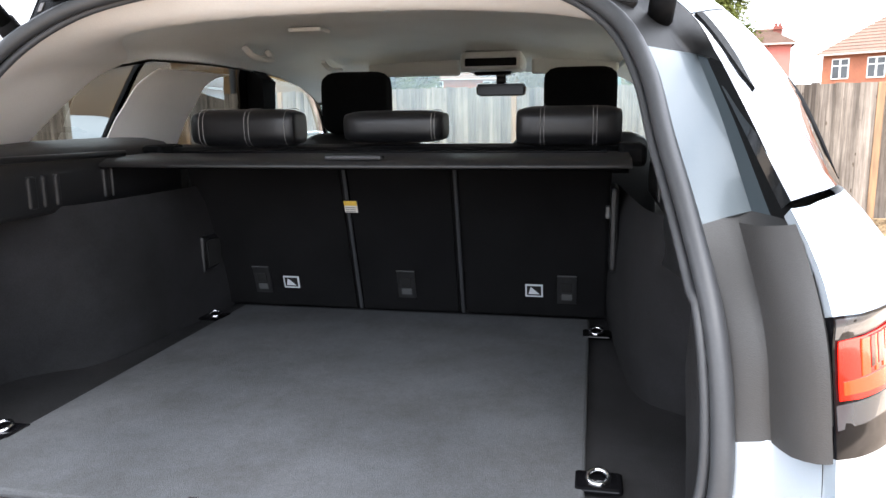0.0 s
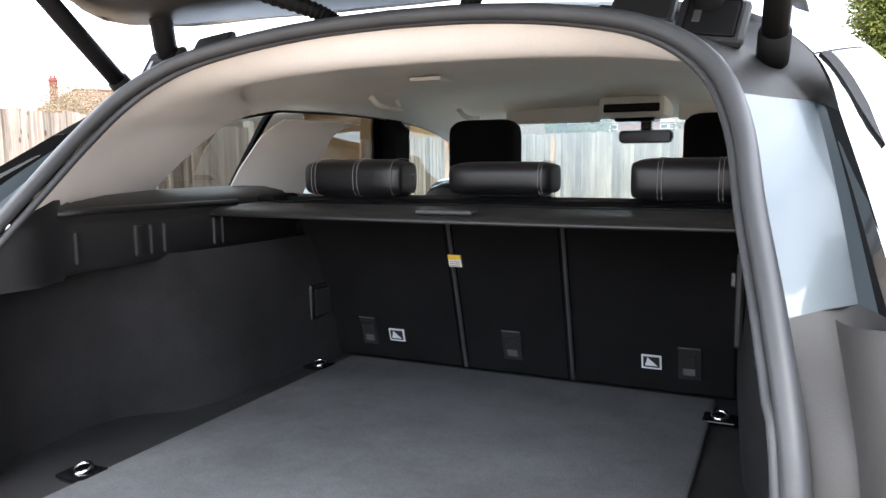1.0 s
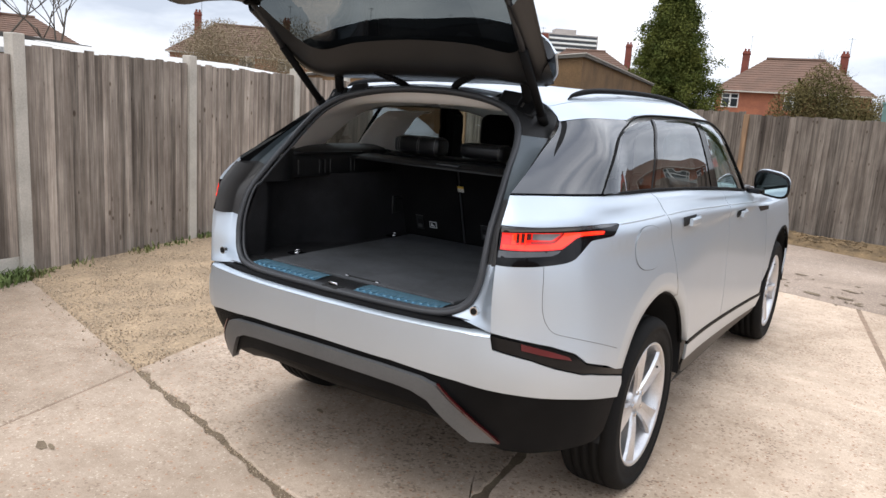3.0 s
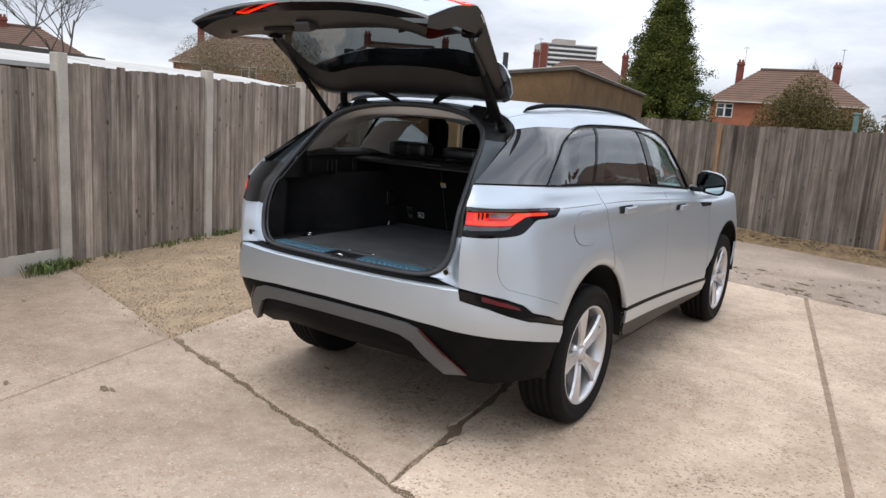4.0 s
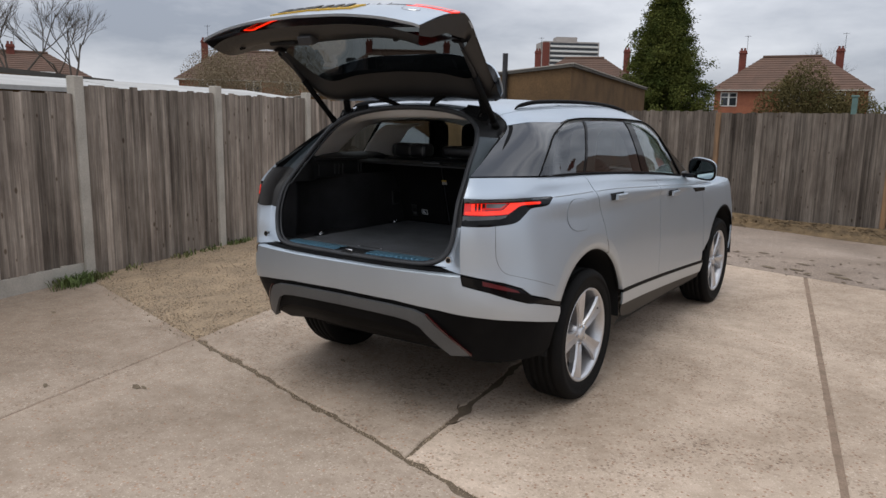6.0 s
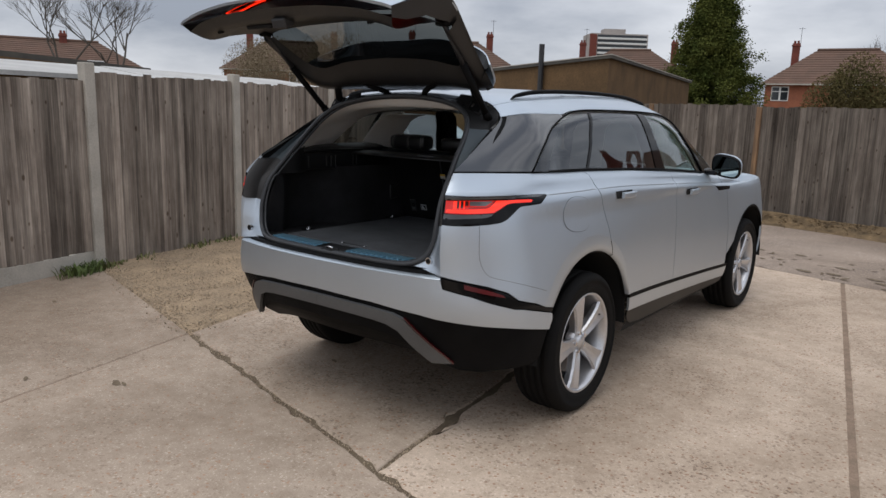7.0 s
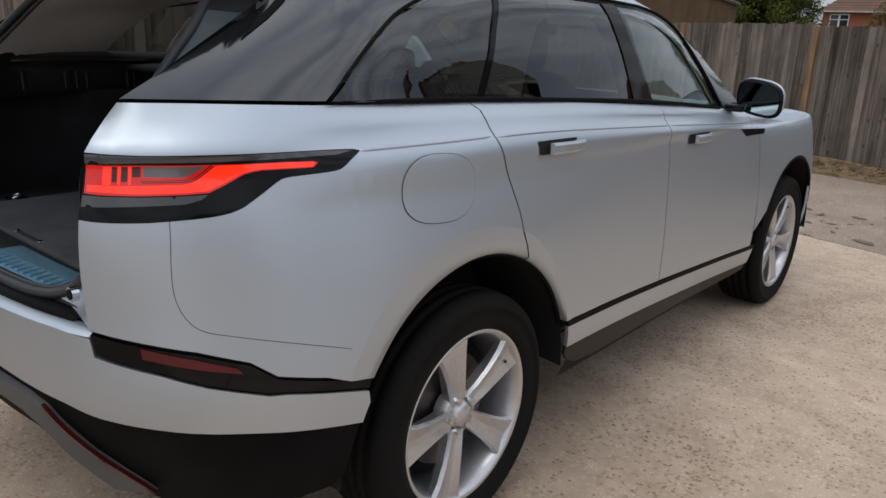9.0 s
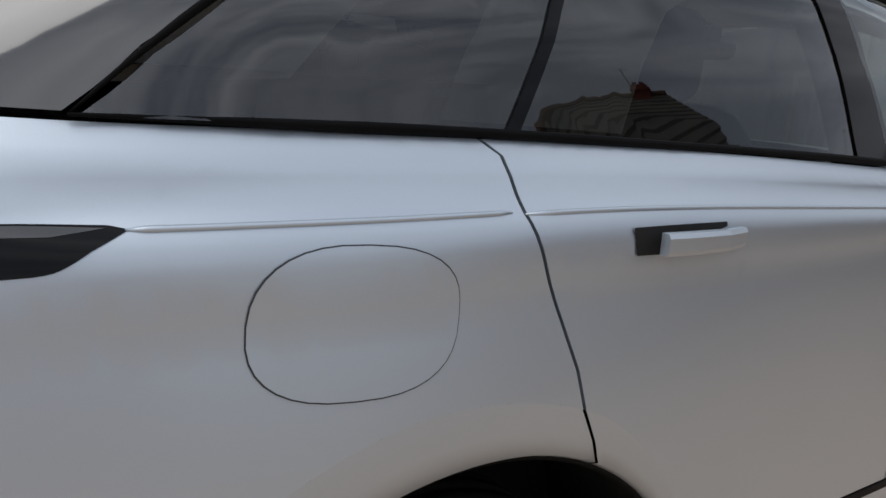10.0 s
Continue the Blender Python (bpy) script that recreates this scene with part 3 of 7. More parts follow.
def fence(name, label, start, along, lengths, heights, post_mat, post_width, post_extra, base_board, seed, wood):
    """Posts with panels of upright overlapping boards between them; each board is a piece."""
    rnd = random.Random(seed)
    top = thing(name, label, "fence")
    along = along.normalized()
    out = Vector((along.y, -along.x, 0))
    turn = Matrix(((along.x, out.x, 0, 0), (along.y, out.y, 0, 0), (0, 0, 1, 0), (0, 0, 0, 1)))
    shapes = {}
    pos = Vector(start)
    for k, (length, height) in enumerate(zip(lengths, heights)):
        m = Matrix.Translation(pos) @ turn
        bm = boxed((-post_width / 2, -0.05, -0.3), (post_width / 2, 0.05, height + post_extra), 0.008)
        bm.transform(m)
        part("post", bm, post_mat, top)
        if base_board[k]:
            bm = boxed((post_width / 2, -0.02, -0.05), (length - post_width / 2, 0.02, base_board[k]), 0.006)
            bm.transform(m)
            part("gravel_board", bm, M_POST, top)
        x = post_width / 2
        while x < length - post_width / 2 - 0.01:
            w = min(0.098, length - post_width / 2 - x + 0.012)
            key = (round(w, 3), round(height, 2), base_board[k], rnd.randrange(3))
            if key not in shapes:
                bm = bmesh.new()
                z0, z1 = base_board[k] + 0.01, height
                prof = [(0, 0.006), (0, 0.011), (w, 0.0185), (w, 0.009)]
                lo = [bm.verts.new((a, b, z0 - 0.008 * key[3])) for a, b in prof]
                hi = [bm.verts.new((a, b, z1 - 0.007 * key[3])) for a, b in prof]
                bm.faces.new(lo[::-1]), bm.faces.new(hi)
                for i in range(4):
                    bm.faces.new((lo[i], lo[(i + 1) % 4], hi[(i + 1) % 4], hi[i]))
                bmesh.ops.recalc_face_normals(bm, faces=bm.faces)
                me = bpy.data.meshes.new("board")
                bm.to_mesh(me), bm.free()
                me.materials.append(wood)
                shapes[key] = me
            ob = new("board", shapes[key])
            ob.parent = top
            ob.matrix_world = m @ Matrix.Translation((x, 0.006 * rnd.random(), rnd.uniform(-0.012, 0.006))) @ pose(0, 0, 0, 0, rnd.uniform(-0.25, 0.25), 0)
            x += w - 0.012
        for z in (0.4, height - 0.3):
            bm = boxed((post_width / 2, -0.04, z), (length - post_width / 2, 0.0, z + 0.06), 0.004)
            bm.transform(m)
            part("rail", bm, wood, top)
        pos = pos + along * length
    bm = boxed((-post_width / 2, -0.05, -0.3), (post_width / 2, 0.05, heights[-1] + post_extra), 0.008)
    bm.transform(Matrix.Translation(pos) @ turn)
    part("post", bm, post_mat, top)
    return top


ground_setting()
fence("side_fence", "grey weathered board fence with pale concrete posts", yard(-2.55, -10.15), N2, [2.03] * 7 + [2.2], [1.76] * 5 + [1.84] * 3,
      M_POST, 0.11, 0.075, [0.16] * 5 + [0.0] * 3, 11, M_BOARD)
fence("back_fence", "grey weathered board fence with orange-brown timber posts", yard(-2.5, 10.92), E2, [2.1, 2.1, 2.07, 2.65, 1.9, 1.9, 1.9, 1.9], [1.80, 1.80, 1.80, 1.77, 1.72, 1.72, 1.74, 1.74],
      M_NEWWOOD, 0.08, -0.01, [0.0] * 8, 12, M_BOARD_DARK)


# ---- the car: x across, y forward from the rear axle, z up ----
M_PAINT = material("silver_metallic_paint", (0.535, 0.594, 0.652), 0.45, metal=0.88, second=(0.515, 0.574, 0.632), scale=1.5, fine=900, fine_mix=0.05, coat=0.5)
M_PAINT.node_tree.nodes["Principled BSDF"].inputs["Coat Roughness"].default_value = 0.12
M_SILL = material("dark_grey_sill_plastic", (0.014, 0.013, 0.012), 0.42, second=(0.018, 0.0165, 0.015), scale=5, fine=300, fine_mix=0.15, spec=0.2)
M_MIRROR = material("tinted_mirror", (0.42, 0.50, 0.50), 0.04, metal=1.0, second=(0.40, 0.48, 0.48))
M_GLOSS = material("gloss_black_trim", (0.003, 0.003, 0.0035), 0.07, second=(0.005, 0.005, 0.006), coat=0.0, spec=0.22)
M_PILLAR = material("dark_pillar_glass", (0.008, 0.009, 0.010), 0.09, second=(0.010, 0.011, 0.012), coat=1.0, spec=0.9)
M_PLASTIC = material("black_textured_plastic", (0.005, 0.005, 0.0053), 0.55, second=(0.008, 0.008, 0.0083), scale=5, fine=300, fine_mix=0.2, bump=0.25, bump_scale=600, spec=0.06)
M_RUBBER = material("tyre_rubber", (0.008, 0.008, 0.008), 0.75, second=(0.010, 0.0095, 0.009), scale=9, fine=150, fine_mix=0.3, bump=0.3, bump_scale=300, spec=0.12)
M_SEAL = material("rubber_seal", (0.038, 0.040, 0.044), 0.5, fine=300, fine_mix=0.15)
M_COVER = material("grey_black_cover_plastic", (0.026, 0.0252, 0.025), 0.52, second=(0.033, 0.032, 0.0316), scale=6, fine=400, fine_mix=0.15, bump=0.15, bump_scale=700)
M_HEADER = material("dark_header_plastic", (0.013, 0.0128, 0.013), 0.55, second=(0.017, 0.0168, 0.017), scale=6, fine=400, fine_mix=0.15, bump=0.15, bump_scale=700, spec=0.3)
M_ALLOY = material("silver_alloy", (0.62, 0.62, 0.63), 0.32, metal=0.75, second=(0.55, 0.55, 0.56), scale=6, coat=0.3)
# silver jamb with its shade put into the colour, in two depths
M_JAMB = material("silver_jamb_shade_tone", (0.082, 0.100, 0.112), 0.42, metal=0.3, second=(0.071, 0.087, 0.098), scale=3, fine=600, fine_mix=0.06, coat=0.3)
M_JAMBSHADE = material("silver_jamb_deep_shade_tone", (0.058, 0.074, 0.084), 0.34, metal=0.3, second=(0.05, 0.065, 0.074), scale=3, fine=600, fine_mix=0.06, coat=0.3)
M_GREYSKID = material("satin_grey_trim", (0.105, 0.108, 0.11), 0.48, metal=0.3, second=(0.085, 0.088, 0.09), scale=4)
M_DARK = material("dark_underbody", (0.006, 0.006, 0.006), 0.9)
M_DISC = material("brake_metal", (0.18, 0.17, 0.16), 0.45, metal=0.9, second=(0.12, 0.10, 0.09), scale=8)
M_CHROME = material("bright_chrome", (0.75, 0.76, 0.78), 0.12, metal=1.0)
M_RED = emitter("lit_red_lamp", (1.0, 0.025, 0.006), 1.12, 0.08)
M_GUIDE = emitter("red_light_guide", (1.0, 0.012, 0.005), 0.42, 0.12)
M_REDLINE = material("dark_red_lamp_line", (0.05, 0.004, 0.005), 0.2, coat=0.6)
M_REDDARK = material("dark_red_reflector", (0.10, 0.003, 0.006), 0.3, coat=0.1)
M_LENSGREY = material("grey_lamp_edge", (0.040, 0.042, 0.046), 0.16, second=(0.045, 0.047, 0.051), coat=0.8)
M_CLEAR = material("clear_lamp_lens", (0.16, 0.15, 0.155), 0.2, metal=0.4, coat=0.7)
M_PLATE = material("yellow_plate", (0.72, 0.42, 0.02), 0.4)
M_INK = material("black_ink", (0.01, 0.01, 0.01), 0.5)
G_TINT = glass("dark_privacy_glass", (0.17, 0.18, 0.17), ior=1.85)
G_CLEAR = glass("pale_green_glass", (0.58, 0.66, 0.62), ior=1.5)


def hermite(knots, pts, t):
    """Smooth curve through pts at knots, at the parameters t; pts is (n, ...)."""
    knots, pts, t = np.asarray(knots, float), np.asarray(pts, float), np.clip(np.asarray(t, float), knots[0], knots[-1])
    h = np.diff(knots)
    shape = (-1,) + (1,) * (pts.ndim - 1)
    d = np.diff(pts, axis=0) / h.reshape(shape)
    m = np.empty_like(pts)
    m[0], m[-1] = d[0], d[-1]
    w0, w1 = h[1:].reshape(shape), h[:-1].reshape(shape)
    m[1:-1] = (w0 * d[:-1] + w1 * d[1:]) / (w0 + w1)
    k = np.clip(np.searchsorted(knots, t, side="right") - 1, 0, len(h) - 1)
    s = ((t - knots[k]) / h[k])
    sh = s.shape + (1,) * (pts.ndim - 1)
    s, hk = s.reshape(sh), h[k].reshape(sh)
    return (2 * s ** 3 - 3 * s ** 2 + 1) * pts[k] + (s ** 3 - 2 * s ** 2 + s) * hk * m[k] + (-2 * s ** 3 + 3 * s ** 2) * pts[k + 1] + (s ** 3 - s ** 2) * hk * m[k + 1]


class Loft:
    """A smooth sheet through rows of points; u runs along the rows, v from row to row, both in metres."""

    def __init__(self, rows):
        self.p = np.array(rows, float)
        du = np.linalg.norm(np.diff(self.p, axis=1), axis=2).mean(axis=0)
        dv = np.linalg.norm(np.diff(self.p, axis=0), axis=2).mean(axis=1)
        self.ku, self.kv = np.concatenate([[0], np.cumsum(du)]), np.concatenate([[0], np.cumsum(dv)])
        self.gu, self.gv = np.meshgrid(np.linspace(0, self.ku[-1], 260), np.linspace(0, self.kv[-1], 160))
        self.table = self.at(self.gu.ravel(), self.gv.ravel())

    cuts = ()

    def at(self, u, v):
        u, v = np.atleast_1d(u), np.atleast_1d(v)
        cols = hermite(self.ku, self.p.transpose(1, 0, 2), u)
        h = np.diff(self.kv)
        d = np.diff(cols, axis=1) / h[None, :, None]
        m = np.empty_like(cols)
        m[:, 0], m[:, -1] = d[:, 0], d[:, -1]
        w0, w1 = h[1:][None, :, None], h[:-1][None, :, None]
        m[:, 1:-1] = (w0 * d[:, :-1] + w1 * d[:, 1:]) / (w0 + w1)
        v = np.clip(v.astype(float), 0, self.kv[-1])
        k = np.clip(np.searchsorted(self.kv, v, side="right") - 1, 0, len(h) - 1)
        i = np.arange(len(u))
        s, hk = ((v - self.kv[k]) / h[k])[:, None], h[k][:, None]
        return ((2 * s ** 3 - 3 * s ** 2 + 1) * cols[i, k] + (s ** 3 - 2 * s ** 2 + s) * hk * m[i, k]
                + (-2 * s ** 3 + 3 * s ** 2) * cols[i, k + 1] + (s ** 3 - s ** 2) * hk * m[i, k + 1])

    def normal(self, u, v, e=2e-3):
        u, v = np.atleast_1d(u).astype(float), np.atleast_1d(v).astype(float)
        a = self.at(np.minimum(u + e, self.ku[-1]), v) - self.at(np.maximum(u - e, 0), v)
        b = self.at(u, np.minimum(v + e, self.kv[-1])) - self.at(u, np.maximum(v - e, 0))
        n = np.cross(a, b)
        return n / np.maximum(np.linalg.norm(n, axis=1, keepdims=True), 1e-9)

    def find(self, axes, want, near=None):
        """(u, v) where the sheet has the two wanted coordinates."""
        cost = ((self.table[:, axes] - want) ** 2).sum(axis=1)
        if near is not None:
            cost = cost + np.where(near(self.table), 0, 9)
        k = int(cost.argmin())
        u, v = self.gu.ravel()[k], self.gv.ravel()[k]
        e = 1e-3
        for _ in range(6):
            p = self.at([u, u + e, u], [v, v, v + e])[:, axes]
            j = np.stack([(p[1] - p[0]) / e, (p[2] - p[0]) / e], axis=1)
            step = np.linalg.lstsq(j, np.asarray(want) - p[0], rcond=None)[0]
            u, v = np.clip(u + np.clip(step[0], -.05, .05), 0, self.ku[-1]), np.clip(v + np.clip(step[1], -.05, .05), 0, self.kv[-1])
        return float(u), float(v)


def densify(outline, step=0.03):
    out = []
    for (a, b), (c, d) in zip(outline, outline[1:] + outline[:1]):
        n = max(1, int(math.hypot(c - a, d - b) / step))
        out += [(a + (c - a) * i / n, b + (d - b) * i / n) for i in range(n)]
    return out


def panel_mesh(name, loft, outline, mats, step=0.05, offset=0.0, thick=0.012, side=1, both=False, inward=False):
    """A piece of the sheet cut to the outline in (u, v), with turned-in edges. side -1 mirrors it; both joins the two halves."""
    line = densify(outline, min(step, 0.03))
    bm = bmesh.new()
    vs = [bm.verts.new((a, b, 0)) for a, b in line]
    face = bm.faces.new(vs)
    face.normal_update()
    if face.normal.z < 0:
        face.normal_flip()
    bmesh.ops.triangulate(bm, faces=[face])
    lo, hi = np.min(line, axis=0), np.max(line, axis=0)
    for axis in (0, 1):
        lines = list(np.arange(math.floor(lo[axis] / step) * step + step, hi[axis], step))
        for c in lines + [q for q in loft.cuts if axis == 1 and lo[1] < q < hi[1]]:
            co, no = [0, 0, 0], [0, 0, 0]
            co[axis], no[axis] = c, 1
            bmesh.ops.bisect_plane(bm, geom=bm.verts[:] + bm.edges[:] + bm.faces[:], plane_co=co, plane_no=no, dist=1e-5)
    bm.verts.index_update()
    uv = np.array([v.co[:2] for v in bm.verts])
    faces = [[v.index for v in f.verts] for f in bm.faces]
    rim = [(e.link_loops[0].vert.index, e.link_loops[0].link_loop_next.vert.index) for e in bm.edges if len(e.link_loops) == 1]
    bm.free()
    n = loft.normal(uv[:, 0], uv[:, 1])
    p = loft.at(uv[:, 0], uv[:, 1]) + n * offset
    if inward:
        n, faces = -n, [f[::-1] for f in faces]
        rim = [(b, a) for a, b in rim]
    verts, norms, polys = [p], [n], list(faces)
    if thick:
        base = len(p)
        for a, b in rim:
            if both and abs(p[a][0]) < 1e-4 and abs(p[b][0]) < 1e-4:
                continue
            mid = (n[a] + n[b]) / 2
            out = np.cross(p[b] - p[a], mid)
            ln = np.linalg.norm(out)
            if ln < 1e-9:
                continue
            out = out / ln
            quad = np.array([p[a], p[b], p[b] - n[b] * thick, p[a] - n[a] * thick])
            verts.append(quad)
            norms.append(np.repeat(out[None], 4, axis=0))
            polys.append([base + 1, base, base + 3, base + 2])
            base += 4
    verts, norms = np.concatenate(verts), np.concatenate(norms)
    if side < 0 or both:
        mv, mn = verts * (-1, 1, 1), norms * (-1, 1, 1)
        mp = [f[::-1] for f in polys]
        if both:
            polys = polys + [[i + len(verts) for i in f] for f in mp]
            verts, norms = np.concatenate([verts, mv]), np.concatenate([norms, mn])
        else:
            verts, norms, polys = mv, mn, mp
    me = bpy.data.meshes.new(name)
    me.from_pydata(verts.tolist(), [], polys)
    me.materials.append(mats)
    me.shade_smooth()
    me.normals_split_custom_set_from_vertices(norms.tolist())
    return me


def panel(name, loft, outline, mat, parent, label="", **kw):
    ob = new(name, panel_mesh(name, loft, outline, mat, **kw))
    ob.parent = parent
    if label:
        tagged(ob, label)
    return ob


def row(z, *xy):
    zs = z if isinstance(z, (list, tuple)) else [z] * len(xy)
    return [(x, y, zz) for (x, y), zz in zip(xy, zs)]


BODY = Loft([
    row(0.27, (0, -.90), (.35, -.885), (.60, -.84), (.68, -.80), (.78, -.72), (.88, -.60), (.93, -.45), (.93, -.15), (.92, .25), (.92, .9), (.92, 1.8), (.93, 2.5), (.93, 3.05), (.90, 3.3), (.74, 3.52), (.42, 3.62), (0, 3.66)),
    row(0.45, (0, -.975), (.35, -.96), (.60, -.905), (.69, -.855), (.82, -.77), (.93, -.63), (.98, -.45), (.985, -.15), (.985, .25), (.965, .9), (.965, 1.8), (.98, 2.5), (.98, 3.05), (.94, 3.35), (.79, 3.57), (.44, 3.69), (0, 3.73)),
    row(0.66, (0, -1.03), (.35, -1.015), (.60, -.975), (.70, -.945), (.83, -.85), (.935, -.68), (.988, -.45), (.995, -.15), (.995, .25), (.972, .9), (.97, 1.8), (.985, 2.5), (.985, 3.05), (.95, 3.35), (.80, 3.6), (.45, 3.72), (0, 3.76)),
    row(0.88, (0, -1.035), (.35, -1.02), (.60, -.98), (.695, -.952), (.81, -.85), (.902, -.68), (.955, -.45), (.985, -.15), (.985, .25), (.962, .9), (.958, 1.8), (.97, 2.5), (.97, 3.05), (.93, 3.35), (.78, 3.58), (.45, 3.7), (0, 3.74)),
    row(1.08, (0, -1.02), (.35, -1.007), (.60, -.972), (.695, -.945), (.79, -.845), (.868, -.68), (.915, -.45), (.945, -.15), (.952, .25), (.946, .9), (.94, 1.8), (.94, 2.5), (.92, 3.05), (.87, 3.33), (.72, 3.54), (.42, 3.66), (0, 3.7)),
    row([1.193] * 9 + [1.168, 1.123, 1.083, 1.013, 0.973, 0.943, 0.933, 0.923], (0, -1.0), (.35, -.986), (.60, -.945), (.69, -.92), (.775, -.825), (.845, -.67), (.886 + .005, -.43), (.915 + .005, -.15), (.926 + .005, .25), (.928 + .005, .9), (.922 + .005, 1.8), (.90, 2.5), (.86, 3.05), (.80, 3.28), (.66, 3.46), (.4, 3.58), (0, 3.62)),
    row([1.205] * 9 + [1.180, 1.135, 1.095, 1.025, 0.985, 0.955, 0.945, 0.935], (0, -1.0), (.35, -.986), (.60, -.945), (.69, -.92), (.775, -.825), (.845, -.67), (.886 - .005, -.43), (.915 - .006, -.15), (.926 - .006, .25), (.928 - .006, .9), (.922 - .006, 1.8), (.90, 2.5), (.86, 3.05), (.80, 3.28), (.66, 3.46), (.4, 3.58), (0, 3.62)),
    row([1.255] * 8 + [1.245, 1.215, 1.165, 1.12, 1.05, 1.0, 0.96, 0.95, 0.94], (0, -.965), (.35, -.95), (.60, -.912), (.683, -.885), (.755, -.79), (.818, -.65), (.857, -.43), (.878, -.15), (.8915, .25), (.905, .9), (.895, 1.8), (.86, 2.5), (.80, 3.0), (.74, 3.2), (.6, 3.38), (.38, 3.5), (0, 3.54)),
    row([1.295, 1.296, 1.30, 1.303, 1.302, 1.299, 1.293, 1.288, 1.277, 1.245, 1.185, 1.14, 1.07, 1.02, 0.97, 0.96, 0.95], (0, -.872), (.35, -.862), (.60, -.845), (.668, -.835), (.725, -.74), (.788, -.605), (.828, -.43), (.843, -.15), (.853, .25), (.88, .9), (.868, 1.8), (.80, 2.45), (.74, 2.9), (.68, 3.1), (.55, 3.28), (.34, 3.4), (0, 3.44)),
])
V7, V6 = BODY.kv[-1], BODY.kv[-2]
BODY.cuts = [BODY.kv[5], (BODY.kv[5] + BODY.kv[6]) / 2, BODY.kv[6], BODY.kv[5] - .012, BODY.kv[6] + .012]


def S(y, z):
    return BODY.find([1, 2], (y, z), near=lambda p: (p[:, 1] < 3.2) & (p[:, 0] > 0.6) & ((p[:, 1] > -.9)))


def R(x, z):
    return BODY.find([0, 2], (x, z), near=lambda p: p[:, 1] < -.5)


def Z(u, z):
    """The point of the body at u with height z."""
    vv = np.linspace(0, V6, 3000)
    p = BODY.at(np.full(3000, u), vv)
    return (u, float(vv[np.abs(p[:, 2] - z).argmin()]))


def arc(cy, r, a0, a1, n=14):
    return [S(cy + r * math.cos(radians(a)), 0.378 + r * math.sin(radians(a))) for a in np.linspace(a0, a1, n)]


def along_top(y0, y1, n=8, v=None):
    v = V7 if v is None else v
    ua, ub = [BODY.find([1, 2], (y, z), near=lambda p: (p[:, 0] > 0.6) & (p[:, 1] > -.9))[0] for y, z in ((y0, 1.25), (y1, 1.25 if y1 < 1 else 1.18))]
    return [(ua + (ub - ua) * i / n, v) for i in range(n + 1)]


car = thing("car", "silver metallic five-door off-road estate car with its tailgate raised", "car")
US = R(.698, .95)[0]
UTIP = S(-.385, 1.195)[0]
LL = UTIP - US
LAMP_EDGE = np.array(((0, 1.085), (.07, 1.0815), (.20, 1.0795), (.284, 1.0808), (.413, 1.0843), (.478, 1.0885), (.512, 1.0935), (.544, 1.101), (.612, 1.1253), (.663, 1.1455), (.689, 1.1515), (.742, 1.1538), (.823, 1.1552), (.881, 1.158), (.911, 1.1649), (.944, 1.1781)))
LAMP_LOW = [Z(US + f * LL, z) for f, z in hermite(np.arange(16), LAMP_EDGE, np.linspace(0, 15, 46))] + [(UTIP, S(-.385, 1.195)[1])]
LAMP_TOP = [Z(US + f * LL, z) for f, z in ((0, 1.2135), (.206, 1.2087), (.416, 1.2073), (.617, 1.2055), (.85, 1.202), (.97, 1.199))]
AR = 0.495
SEAM_TOP = [(US, Z(US, 1.214)[1]), (US, V6), (US, V7)]
DOOR_LINE = [S(.079, 1.262), S(.0805, 1.235), S(.083, 1.195), S(.115, 1.11), S(.165, .98), S(.198, .88)]
ARCH_A = math.degrees(math.acos(.220 / AR))


def flare(a, share=1.0):
    """Side point (y, z) of the flare's outer edge at angle a over the rear wheel."""
    r = AR + share * float(np.interp(a, (22, 66, 100, 130, 149), (0.0, .075, .096, .093, .080)))
    return r * math.cos(radians(a)), .378 + r * math.sin(radians(a))


def sill_z(y):
    return 0.567 - 0.052 * (y - .47)


